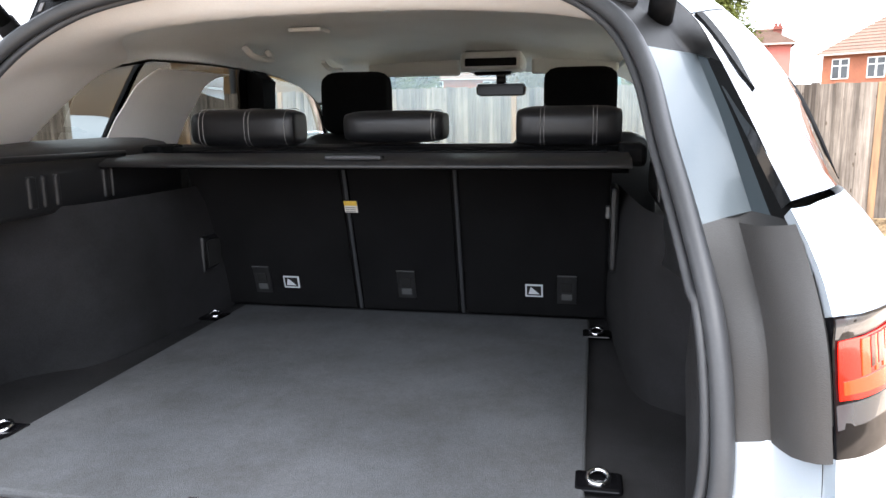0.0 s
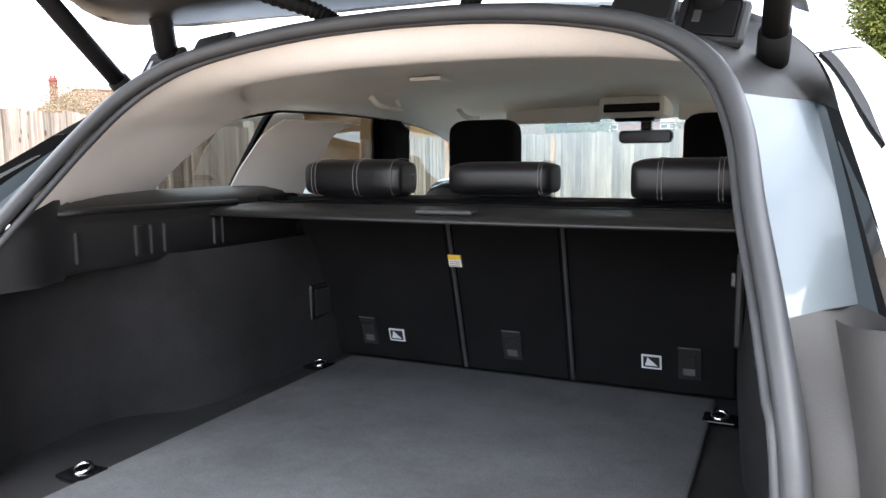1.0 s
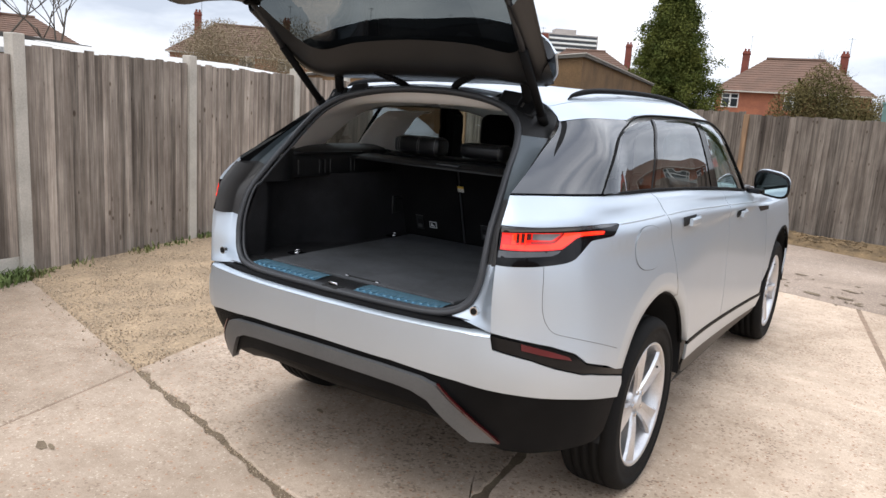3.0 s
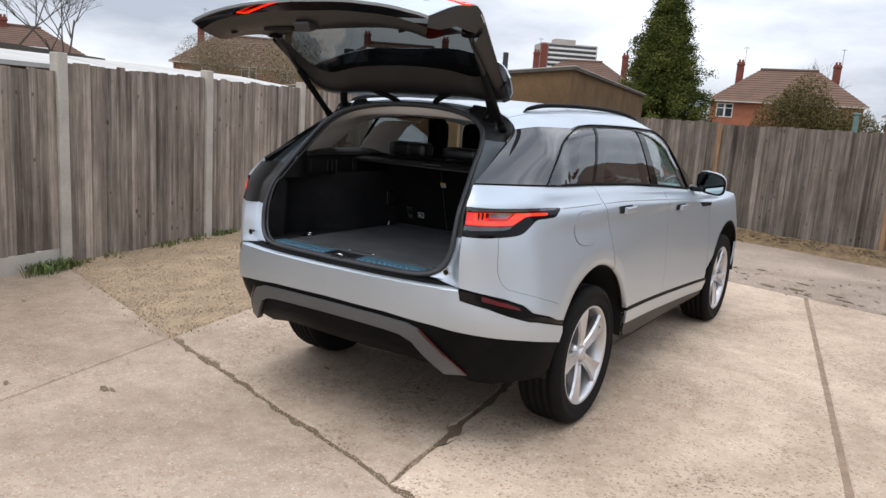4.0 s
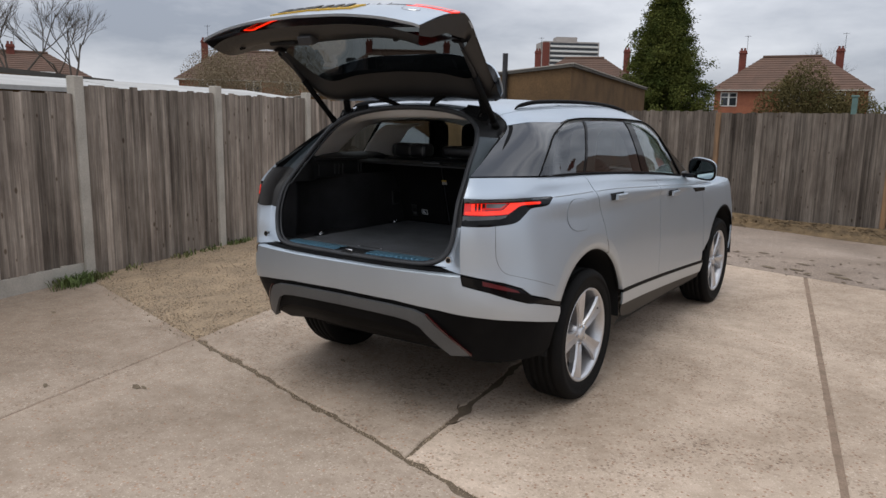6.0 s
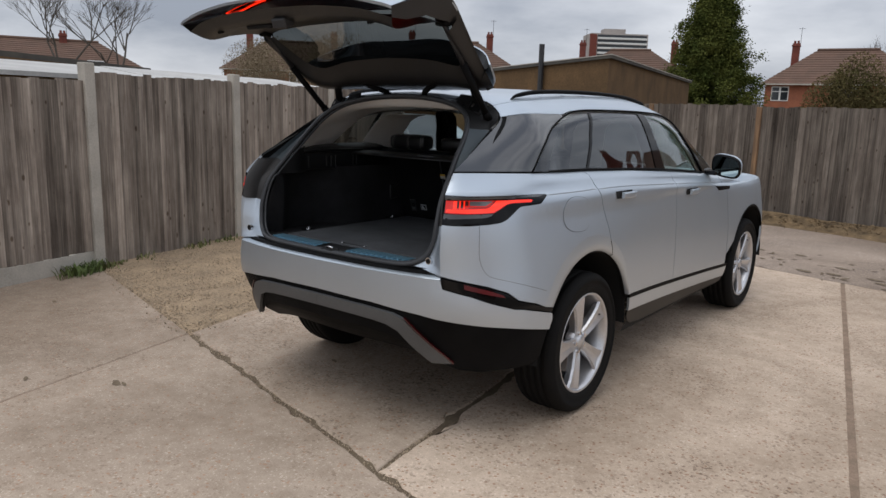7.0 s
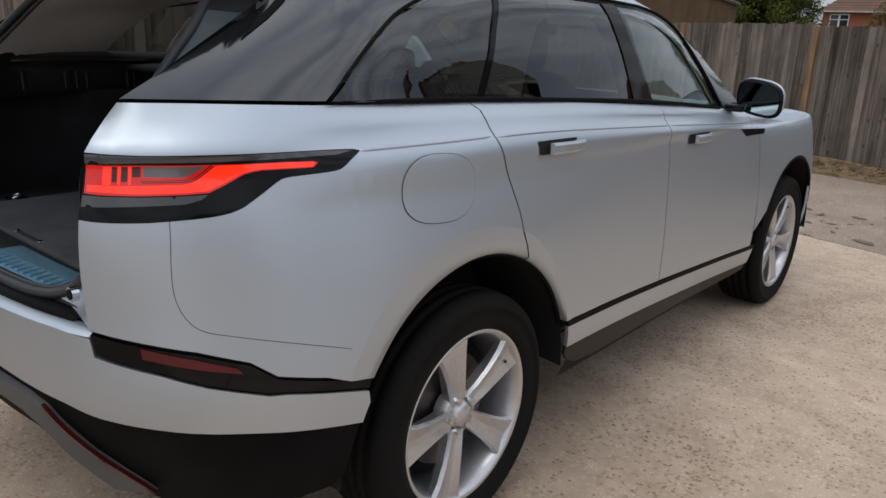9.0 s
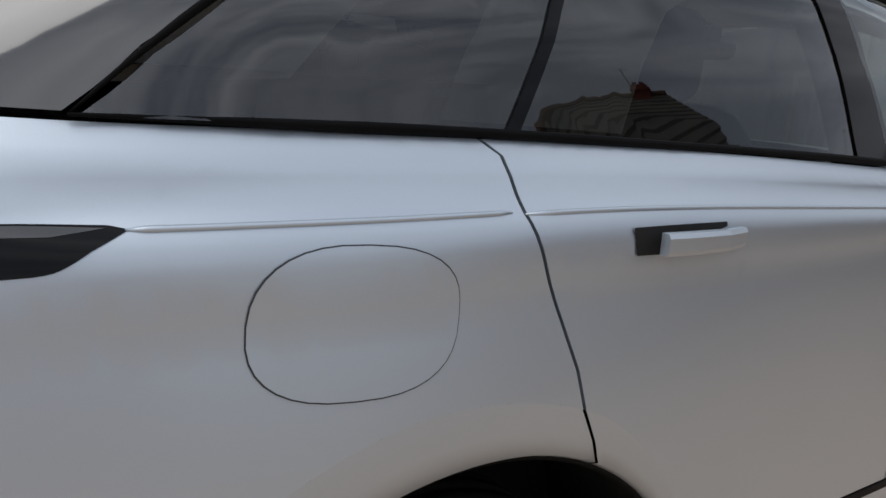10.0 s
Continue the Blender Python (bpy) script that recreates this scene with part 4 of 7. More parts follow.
def side_panels(side):
    kw = dict(side=side)
    quarter_line = ([R(.703, .857)] + [Z(US, .97)] + LAMP_LOW + LAMP_TOP[::-1] + SEAM_TOP + [(q[0], q[1] - .0) for q in along_top(-.5, .056, 6)]
                    + DOOR_LINE[:-1] + [S(*flare(a)) for a in np.linspace(ARCH_A + 8.4, 148.4, 18)] + [S(-.55, .705), S(-.66, .735), S(-.71, .775), S(-.80, .81)])
    quarter = panel("rear_wing", BODY, quarter_line, M_PAINT, car, **kw)
    # fuel flap with its fine gap
    if side > 0:
        def ring(rx, rz, cy=-.1545, cz=1.0845):
            cs = [(math.copysign(abs(math.cos(t)) ** .78, math.cos(t)), math.copysign(abs(math.sin(t)) ** .78, math.sin(t))) for t in np.linspace(0, 6.283, 37)[:-1]]
            return [S(cy + rx * c + .15 * rz * s, cz + rz * s - .065 * rx * c) for c, s in cs]
        panel("flap_gap", BODY, ring(.1297, .0865), M_SEAL, quarter, offset=.0012, thick=0)
        panel("fuel_flap", BODY, ring(.1279, .0847), M_PAINT, quarter, "round-cornered silver fuel flap", offset=.0025, thick=0.003)
    # tail lamp
    lamp = panel("tail_lamp", BODY, LAMP_LOW + LAMP_TOP[::-1], M_GLOSS, car, "black tail lamp with a lit red signature", offset=.001, **kw)
    L = lambda f, z: Z(US + f * LL, z)
    def lit(name, pts, mat, owner, label="", lift=.003):
        return panel(name, BODY, [L(f, z) for f, z in pts], mat, owner, label, offset=lift, thick=.001, **kw)
    # grey of the upper bevel paints in the sky it reflects
    lit("upper_bevel", [(.004, 1.192), (.204, 1.1945), (.414, 1.1934), (.886, 1.190), (.965, 1.1965), (.85, 1.2), (.617, 1.2035), (.416, 1.2052), (.206, 1.2065), (.004, 1.211)], M_LENSGREY, lamp, "upper lamp bevel with reflected sky coloured in grey", .0015)
    lit("lower_lens", [(.004, 1.110), (.212, 1.1114), (.348, 1.1128), (.40, 1.1198), (.422, 1.1288), (.347, 1.1285), (.194, 1.1285), (.06, 1.1312), (.004, 1.132)], M_LENSGREY, lamp, "smoked grey lower lens edge", .0015)
    guide = lit("light_guide", [(.010, 1.136), (.06, 1.1337), (.194, 1.1309), (.347, 1.1309), (.426, 1.1323), (.48, 1.1455), (.548, 1.1645), (.58, 1.169), (.613, 1.1705), (.788, 1.1684), (.806, 1.1775), (.789, 1.1809),
                                (.679, 1.1844), (.562, 1.1858), (.468, 1.1872), (.203, 1.190), (.010, 1.190)], M_GUIDE, lamp, "red light guide")
    lit("red_band", [(.020, 1.140), (.194, 1.1345), (.347, 1.1345), (.418, 1.1358), (.474, 1.149), (.545, 1.1675), (.58, 1.1718), (.613, 1.1730), (.785, 1.1706), (.796, 1.1775), (.788, 1.1795),
                     (.679, 1.183), (.562, 1.1842), (.468, 1.1855), (.452, 1.1845), (.405, 1.1672), (.371, 1.1535), (.340, 1.1505), (.191, 1.1505), (.020, 1.152)], M_RED, guide, "lit red light band", .004)
    for f0, f1 in ((.072, .100), (.122, .131), (.157, .166)):
        lit("red_bar", [(f0, 1.153), (f1, 1.153), (f1, 1.188), (f0, 1.188)], M_RED, guide, "lit red upright bar", .004)
    for f0, f1, z0 in ((.103, .119, 1.158), (.134, .154, 1.1587), (.169, .197, 1.1675)):
        lit("lamp_recess", [(f0, z0), (f1, z0), (f1, 1.188), (f0, 1.188)], M_REDLINE, guide, "dark recess between the bars", .0045)
    for d in (0.0, .006):
        run = [(.197, 1.1585), (.342, 1.1580), (.376, 1.1605), (.412, 1.1740), (.438, 1.1865)]
        lit("lamp_line", [(f + d, z - d * .55) for f, z in run] + [(f + d - .003, z - d * .55 + .0016) for f, z in run[::-1]], M_REDLINE, guide, "", .0052)
    lit("lens", [(.206, 1.167), (.338, 1.1642), (.351, 1.1656), (.405, 1.1800), (.414, 1.1858), (.206, 1.1879)], M_CLEAR, guide, "clear reversing lens", .0055)
    # reflector strip between wing and bumper
    strip = panel("side_strip", BODY, [R(.703, .846), S(-.80, .801), S(-.71, .767), S(-.66, .727), S(-.55, .696), S(-.43, .664), S(-.437, .646), S(-.56, .675), S(-.64, .694), S(-.68, .699), S(-.79, .736), S(-.86, .768), R(.715, .803)], M_GLOSS, car, offset=-.003, **kw)
    panel("reflector", BODY, [S(-.885, .822), S(-.80, .792), S(-.735, .766), S(-.725, .752), S(-.80, .772), S(-.885, .800)], M_REDDARK, strip, "dull red reflector", offset=.0005, thick=.002, **kw)
    # rear door
    door_rear = [(q[0] + .006, q[1]) for q in DOOR_LINE[-2::-1]]
    rear_door = panel("rear_door", BODY, door_rear + along_top(.064, 1.2, 9) + [S(1.2, 1.15), S(1.21, .9), S(1.2, sill_z(1.2))] + [S(y, sill_z(y)) for y in (.95, .7, .5)] + [S(*flare(a)) for a in np.linspace(22, ARCH_A + 7.7, 12)], M_PAINT, car, **kw)
    front_door = panel("front_door", BODY, [S(1.206, sill_z(1.2)), S(1.216, .9), S(1.206, 1.15)] + along_top(1.206, 2.12, 8) + [S(2.2, 1.1), S(2.26, .95), S(2.28, .75), S(2.27, sill_z(2.27))] + [S(y, sill_z(y)) for y in (1.9, 1.5)], M_PAINT, car, **kw)
    for door, hy, hz in ((rear_door, .289, 1.146), (front_door, 1.396, 1.086)):
        panel("handle_recess", BODY, [S(hy - .007, hz - .019), S(hy + .05, hz - .021), S(hy + .2, hz + .012), S(hy + .2, hz + .0185), S(hy - .014, hz + .021)], M_DARK, door, offset=.002, thick=0, **kw)
        a, b = S(hy + .022, hz), S(hy + .235, hz - .006)
        pa, pb = BODY.at([a[0], b[0]], [a[1], b[1]])
        bm = bmesh.new()
        prof = [(pa, .034, .0165), (pa * .75 + pb * .25, .035, .017), (pa * .3 + pb * .7, .029, .0165), (pb, .014, .0155)]
        rings = []
        for q, d, w in prof:
            rings.append([bm.verts.new((side * (q[0] + dx), q[1], q[2] + dz)) for dx, dz in ((d - .016, -w), (d - .004, -w), (d, -w * .6), (d, w * .6), (d - .004, w), (d - .016, w))])
        for r0, r1 in zip(rings, rings[1:]):
            for k in range(6):
                bm.faces.new((r0[k], r0[(k + 1) % 6], r1[(k + 1) % 6], r1[k]))
        bm.faces.new(rings[0]), bm.faces.new(rings[-1])
        bmesh.ops.recalc_face_normals(bm, faces=bm.faces)
        part("handle", bm, M_PAINT, door, "silver flush door handle standing out")
    wing = panel("front_wing", BODY, [S(2.286, .55), S(2.286, .75), S(2.266, .95), S(2.206, 1.1)] + along_top(2.13, 2.75, 5) + [(S(3.25, .95)[0], V7), S(3.27, .75), S(3.28, .62)] + arc(2.874, AR, 32, 148, 18), M_PAINT, car, **kw)
    panel("wing_vent", BODY, [S(2.0, 1.085), S(2.32, 1.068), S(2.30, 1.045), S(2.06, 1.05)], M_GLOSS, wing, "dark side vent blade", offset=.003, **kw)
    sy = [.5, .9, 1.4, 1.9, 2.33]
    panel("sill_strip", BODY, [S(y, sill_z(y) - .004) for y in [.466] + sy[1:]] + [S(y, sill_z(y) - .024) for y in sy[:0:-1] + [.470]], M_PLASTIC, car, offset=.002, **kw)
    panel("sill_band", BODY, [S(y, sill_z(y) - .026) for y in [.471] + sy[1:]] + [S(y, sill_z(y) - .105) for y in sy[:0:-1] + [.487]], M_PAINT, car, **kw)
    panel("sill", BODY, [S(y, sill_z(y) - .107) for y in [.488] + sy[1:]] + [S(2.33, .32), S(.78, .332), S(.62, .350), S(.54, .385), S(.497, .425)], M_SILL, car, offset=-.006, **kw)
    panel("inner_side", BODY, [(US, Z(US, .5)[1]), (US, V7 - .02)] + [(q[0], q[1] - .02) for q in along_top(-.4, 2.2, 9)] + [S(2.28, .9), S(2.25, .7), S(2.28, .5), S(2.3, .3), S(.54, .3)] + arc(0, .64, 16, 152, 16), M_DARK, car, offset=-.016, thick=0, **kw)
    # fine gap between wing and bumper corner
    gap_line = [(-.815, 1.084), (-.819, 1.04), (-.824, .985), (-.824, .93), (-.812, .885), (-.785, .853), (-.727, .833), (-.617, .800), (-.512, .766), (-.478, .754)]
    gap_line = hermite(np.arange(10), np.array(gap_line), np.linspace(0, 9, 46))
    uv = [S(*q) for q in gap_line]
    p = BODY.at([q[0] for q in uv], [q[1] for q in uv])
    part("panel_gap", tube(bmesh.new(), [(side * (q[0] + .0002), q[1], q[2]) for q in p], .0008, 5), M_SEAL, quarter)
    # swage line pressed into wing and doors
    vm = (BODY.kv[5] + BODY.kv[6]) / 2
    for owner, y0, y1 in ((quarter, -.388, .066), (rear_door, .086, 1.195), (front_door, 1.212, 2.15)):
        ua, ub = S(y0, 1.2 if y0 < .6 else 1.16)[0], S(y1, 1.2 if y1 < .6 else (1.16 if y1 < 1.5 else 1.11))[0]
        us = np.linspace(ua, ub, 24)
        p = BODY.at(us, np.full(24, vm))
        q = BODY.at(us, np.full(24, vm - .002))
        p = BODY.at(us, vm - .002 * (.0045 if owner is quarter else .007) / (p[:, 2] - q[:, 2]))
        part("swage_line", tube(bmesh.new(), [(side * (q[0] - .0005), q[1], q[2]) for q in p], .0042, 6, taper=[.4] + [1] * 22 + [.4]), M_PAINT, owner, smooth=True)
    # rolled flare round the rear arch
    for owner in (quarter, rear_door):
        bm = bmesh.new()
        rows = []
        for sh, d in ((1.0, 0.0), (.93, .0008), (.5, .004), (.12, .010), (0.0, .030)):
            seam = ARCH_A + 8.4 * sh
            uv = [S(*flare(a, sh)) for a in (np.linspace(seam + .2, 145.3 + 3.2 * sh, 26) if owner is quarter else np.linspace(22, seam - .6, 26))]
            p = BODY.at([q[0] for q in uv], [q[1] for q in uv])
            rows.append([bm.verts.new((side * (q[0] - d), q[1], q[2])) for q in p])
        for r0, r1 in zip(rows, rows[1:]):
            for k in range(25):
                bm.faces.new((r0[k], r0[k + 1], r1[k + 1], r1[k]) if side > 0 else (r0[k], r1[k], r1[k + 1], r0[k + 1]))
        part("arch_flare", bm, M_PAINT, owner, smooth=True)
    # wheel houses
    for cy in (0, 2.874):
        bm = bmesh.new()
        prof = [(side * .60, 0.52), (side * .80, 0.52), (side * .955, 0.50)]
        rows = [[bm.verts.new((x, cy + r * math.cos(radians(a)), .378 + r * math.sin(radians(a)))) for a in range(0, 181, 9)] for x, r in prof]
        for r0, r1 in zip(rows, rows[1:]):
            for k in range(len(r0) - 1):
                bm.faces.new((r0[k], r0[k + 1], r1[k + 1], r1[k]))
        bm.faces.new(rows[0])
        part("wheel_arch_liner", bm, M_DARK, car, smooth=True)
    # black arch lip
    lip = arc(0, AR + .002, 20, 150, 24)
    pts = BODY.at([q[0] for q in lip], [q[1] for q in lip])
    part("arch_lip", tube(bmesh.new(), [(side * (p[0] - .036), p[1], p[2]) for p in pts], .010, 6), M_PLASTIC, car, smooth=True)
    lip = arc(2.874, AR + .002, 20, 160, 24)
    pts = BODY.at([q[0] for q in lip], [q[1] for q in lip])
    part("arch_lip", tube(bmesh.new(), [(side * (p[0] - .006), p[1], p[2]) for p in pts], .010, 6), M_PLASTIC, car, smooth=True)


for sd in (1, -1):
    side_panels(sd)

# bumper
ar0 = arc(0, AR, 146, 158, 5)
bump = panel("rear_bumper", BODY, [Z(0, .842), R(.35, .842), R(.60, .842), R(.703, .838), R(.712, .798), S(-.86, .762), S(-.79, .730), S(-.68, .693), S(-.64, .688), S(-.56, .669), S(-.44, .640)] + ar0[2:] + [S(-.56, .583), S(-.72, .612), R(.74, .648), R(.60, .668), R(.35, .690), Z(0, .698)], M_PAINT, car, both=True)
panel("lower_cover", BODY, [Z(0, .696), R(.35, .688), R(.60, .666), R(.74, .646), S(-.72, .610), S(-.56, .581), S(-.462, .56)] + arc(0, AR, 160, 174, 5) + [S(-.53, .40), R(.80, .378), R(.72, .385), R(.62, .432), R(.52, .50), R(.42, .535), R(.25, .548), Z(0, .55)], M_PLASTIC, bump, "black lower bumper cover", offset=-.008, both=True)
panel("skid_trim", BODY, [Z(0, .672), R(.30, .667), R(.47, .655), R(.53, .635), R(.60, .56), R(.705, .428), R(.62, .425), R(.545, .505), R(.49, .572), R(.43, .597), R(.36, .606), R(.25, .612), Z(0, .616)], M_GREYSKID, bump, "satin grey skid trim", offset=.010, thick=.03, both=True)
bm = bmesh.new()
rows = []
for x in np.linspace(-.70, .70, 25):
    f = abs(x) / .70
    rows.append([bm.verts.new((x, y + .10 * f * f, z - .05 * f ** 4)) for y, z in ((-.96, .56), (-.93, .50), (-.88, .46), (-.80, .41), (-.62, .36), (-.4, .33))])
for a, b in zip(rows, rows[1:]):
    for k in range(5):
        bm.faces.new((a[k], b[k], b[k + 1], a[k + 1]))
part("valance", bm, M_PLASTIC, bump, "black curved valance under the bumper", smooth=True)
for sd in (1, -1):
    panel("reflector", BODY, [R(.532, .646), R(.540, .643), R(.612, .563), R(.712, .432), R(.705, .427), R(.602, .562)], M_REDLINE, bump, "thin dark red reflector", offset=.012, thick=.01, side=sd)
# black load lip on top of the bumper
bm = bmesh.new()
rows = []
for x in np.linspace(-.625, .625, 31):
    o = BODY.at(*[[q] for q in R(max(abs(x), .01), .842)])[0][1]
    end = min(1, (.625 - abs(x)) / .03)
    inner = float(np.interp(abs(x), (0, .35, .5, .625), (-.972, -.957, -.930, -.905)))
    rows.append([bm.verts.new((x, y, z)) for y, z in ((o + .030, .847), (o + .031, .853 + .006 * end), (o + .040, .856 + .009 * end), (max(inner, o + .055), .857 + .010 * end))])
for a, b in zip(rows, rows[1:]):
    for k in range(3):
        bm.faces.new((a[k], b[k], b[k + 1], a[k + 1]))
part("load_lip", bm, M_PLASTIC, bump, "black ribbed load lip", smooth=True)
bm = bmesh.new()
rows = []
for x in np.linspace(-.70, .70, 29):
    o = BODY.at(*[[q] for q in R(max(abs(x), .01), .842)])[0]
    rows.append([bm.verts.new((x, y, z)) for y, z in ((o[1] + .002, .840), (o[1] + .010, .848), (o[1] + .022, .852), (o[1] + .040, .851))])
for a, b in zip(rows, rows[1:]):
    for k in range(3):
        bm.faces.new((a[k], b[k], b[k + 1], a[k + 1]))
part("bumper_top", bm, M_PAINT, bump, smooth=True)
# front end
panel("front_bumper", BODY, [S(3.285, .75), (S(3.25, .95)[0] + .004, V7), (BODY.ku[-1], V7), (BODY.ku[-1], .0), (S(3.2, .3)[0], 0.0), S(3.27, .5)], M_PAINT, car, both=True)
bm = bmesh.new()
rows = []
for y, x, z in ((1.95, .84, 1.165), (2.2, .83, 1.155), (2.45, .80, 1.14), (2.9, .74, 1.07), (3.1, .68, 1.02), (3.28, .55, .97), (3.4, .34, .96)):
    rows.append([bm.verts.new((x * f, y + .06 * (1 - f * f) * (1 if y > 2.6 else -.5), z + .05 * (1 - f * f))) for f in np.linspace(-1, 1, 13)])
for a, b in zip(rows, rows[1:]):
    for k in range(12):
        bm.faces.new((a[k], a[k + 1], b[k + 1], b[k]))
part("bonnet", bm, M_PAINT, car, "silver bonnet", smooth=True)
part("underbody", boxed((-.66, -.45, .26), (.66, 3.4, .40), .02), M_DARK, car)

# ---- greenhouse ----
CAB = Loft([
    row([1.308, 1.304, 1.297, 1.290, 1.280, 1.264, 1.246, 1.217, 1.180, 1.145], (.672, -.835), (.780, -.62), (.835, -.43), (.845, -.15), (.852, .14), (.866, .6), (.882, .96), (.884, 1.4), (.868, 1.85), (.80, 2.40)),
    row([1.43, 1.442, 1.45, 1.452, 1.455, 1.452, 1.44, 1.42, 1.385, 1.335], (.648, -.60), (.718, -.47), (.77, -.355), (.80, -.09), (.812, .17), (.822, .6), (.836, .94), (.836, 1.31), (.812, 1.68), (.755, 2.05)),
    row([1.557, 1.567, 1.575, 1.588, 1.596, 1.603, 1.602, 1.588, 1.56, 1.52], (.612, -.385), (.644, -.335), (.672, -.28), (.715, -.03), (.74, .2), (.758, .6), (.765, .92), (.76, 1.22), (.735, 1.48), (.70, 1.68)),
    row([1.605, 1.618, 1.628, 1.645, 1.655, 1.662, 1.660, 1.642, 1.61, 1.575], (.555, -.368), (.578, -.315), (.60, -.26), (.63, -.02), (.65, .2), (.665, .6), (.67, .92), (.665, 1.2), (.64, 1.44), (.61, 1.6)),
    row([1.655, 1.664, 1.672, 1.690, 1.70, 1.706, 1.702, 1.685, 1.65, 1.61], (.28, -.355), (.29, -.30), (.30, -.25), (.32, 0), (.33, .2), (.335, .6), (.335, .92), (.33, 1.2), (.32, 1.42), (.31, 1.56)),
    row([1.668, 1.676, 1.684, 1.702, 1.712, 1.718, 1.714, 1.698, 1.662, 1.62], (0, -.35), (0, -.30), (0, -.245), (0, .01), (0, .2), (0, .6), (0, .92), (0, 1.2), (0, 1.41), (0, 1.54)),
])
C = lambda y, z: CAB.find([1, 2], (y, z), near=lambda p: p[:, 0] > 0.6)
CV = CAB.kv
# window outlines on the side (y, z)
WIN_Q = [(-.415, 1.302), (.108, 1.288), (.185, 1.42), (.262, 1.583), (.10, 1.568), (-.02, 1.545), (-.14, 1.50), (-.25, 1.435), (-.34, 1.365)]
WIN_R = [(.128, 1.288), (.998, 1.253), (.935, 1.45), (.862, 1.583), (.55, 1.588), (.281, 1.584), (.204, 1.42)]
WIN_F = [(1.13, 1.243), (1.88, 1.192), (1.80, 1.27), (1.66, 1.40), (1.50, 1.50), (1.36, 1.555), (1.16, 1.578), (.96, 1.581), (1.055, 1.40)]
TOP_LINE = [(-.422, 1.302), (-.346, 1.369), (-.256, 1.439), (-.145, 1.505), (-.02, 1.553), (.10, 1.584), (.25, 1.597), (.55, 1.600), (.86, 1.598), (1.1, 1.592), (1.22, 1.586), (1.38, 1.565), (1.52, 1.515), (1.68, 1.415), (1.83, 1.29), (1.93, 1.195)]


def side_glass(side):
    kw = dict(side=side, step=.06)
    cw = lambda pts: [C(*q) for q in pts]
    rear_piece = [(0.0, .006), C(-.62, 1.308), C(-.43, 1.303), C(-.352, 1.371), C(-.262, 1.442), C(-.15, 1.508), C(-.03, 1.554), C(.0, 1.566), (CAB.ku[3], CV[2] - .012), (CAB.ku[2], CV[2] - .012), (0.0, CV[2] - .012)]
    panel("pillar_panel", CAB, rear_piece, M_PILLAR, car, "dark glossy rear pillar glass", offset=-.001, **kw)
    for pts, mat, name, lab in ((WIN_Q, G_TINT, "quarter_window", "dark tinted quarter window"), (WIN_R, G_TINT, "rear_side_window", "dark tinted side window"), (WIN_F, G_CLEAR, "front_side_window", "pale green side window")):
        w = panel(name, CAB, cw(pts), mat, car, lab, offset=-.006, thick=0, **kw)
        w.visible_shadow = mat is G_TINT
    tip_u = .048
    panel("pillar_blade", CAB, [(.014, CV[2] - .013), (.052, CV[2] - .013), (tip_u + .008, CV[1] * 1.3), (tip_u, CV[1] * .95), (tip_u - .012, CV[1] * 1.3)], M_PLASTIC, car, "thin black blade on the pillar", offset=.002, thick=.003, **kw)
    # black window surround: a frame strip round the whole side glass, with the pillars between
    bars = [[(.106, 1.285), (.130, 1.285), (.206, 1.42), (.283, 1.586), (.260, 1.585), (.183, 1.42)],
            [(.998, 1.250), (1.13, 1.242), (1.055, 1.40), (.96, 1.584), (.862, 1.586), (.935, 1.45)]]
    for k, pts in enumerate(bars):
        panel("window_pillar", CAB, cw(pts), M_GLOSS, car, offset=-.002, thick=.01, **kw)
    low = [(-.425, 1.2995), (-.2, 1.295), (.14, 1.286), (.6, 1.268), (.96, 1.252), (1.4, 1.224), (1.9, 1.183)]
    for pts, r in ((TOP_LINE, .0065), (low, .0100)):
        uv = [C(y, z) for y, z in pts]
        p = CAB.at([q[0] for q in uv], [q[1] for q in uv])
        p = hermite(np.arange(len(p)), p, np.linspace(0, len(p) - 1, len(p) * 4))
        part("window_trim", tube(bmesh.new(), [(side * q[0], q[1], q[2]) for q in p], r, 6, flat=.7, taper=[min(1, .25 + .12 * k) for k in range(len(p))]), M_PLASTIC, car, smooth=True)
    # silver roof side above the trim
    edge = [(-.0, 1.5735), (.10, 1.592), (.25, 1.600), (.55, 1.603), (.86, 1.601), (1.1, 1.595), (1.22, 1.589), (1.38, 1.568), (1.52, 1.518), (1.60, 1.47)]
    top = panel("roof_side", CAB, [(0.0, CV[2] - .008), (CAB.ku[2], CV[2] - .008)] + [C(*q) for q in edge] + [(CAB.ku[9], CV[2]), (CAB.ku[9], CV[3]), (0, CV[3])], M_PAINT, car, **kw)
    panel("front_pillar", CAB, [C(1.60, 1.468), C(1.69, 1.41), C(1.84, 1.287), C(1.94, 1.19), (CAB.ku[9], .0), (CAB.ku[9], CV[2])], M_GLOSS, car, "gloss black windscreen pillar", **kw)
    # mirror
    bm = bmesh.new()
    bmesh.ops.create_uvsphere(bm, u_segments=20, v_segments=12, radius=1)
    for v in bm.verts:
        x, y, z = v.co
        sx, sz = math.copysign(abs(x) ** .7, x), math.copysign(abs(z) ** .7, z)
        v.co = (side * (1.0 + .110 * sx), 2.00 + (.10 * y if y > 0 else .005 * y) + .05 * (1 - sx) * .4, 1.237 + .082 * sz - .015 * sx)
    mirror = part("wing_mirror", bm, M_PAINT, car, "silver-capped door mirror", smooth=True)
    bm = bmesh.new()
    bmesh.ops.create_uvsphere(bm, u_segments=20, v_segments=12, radius=1)
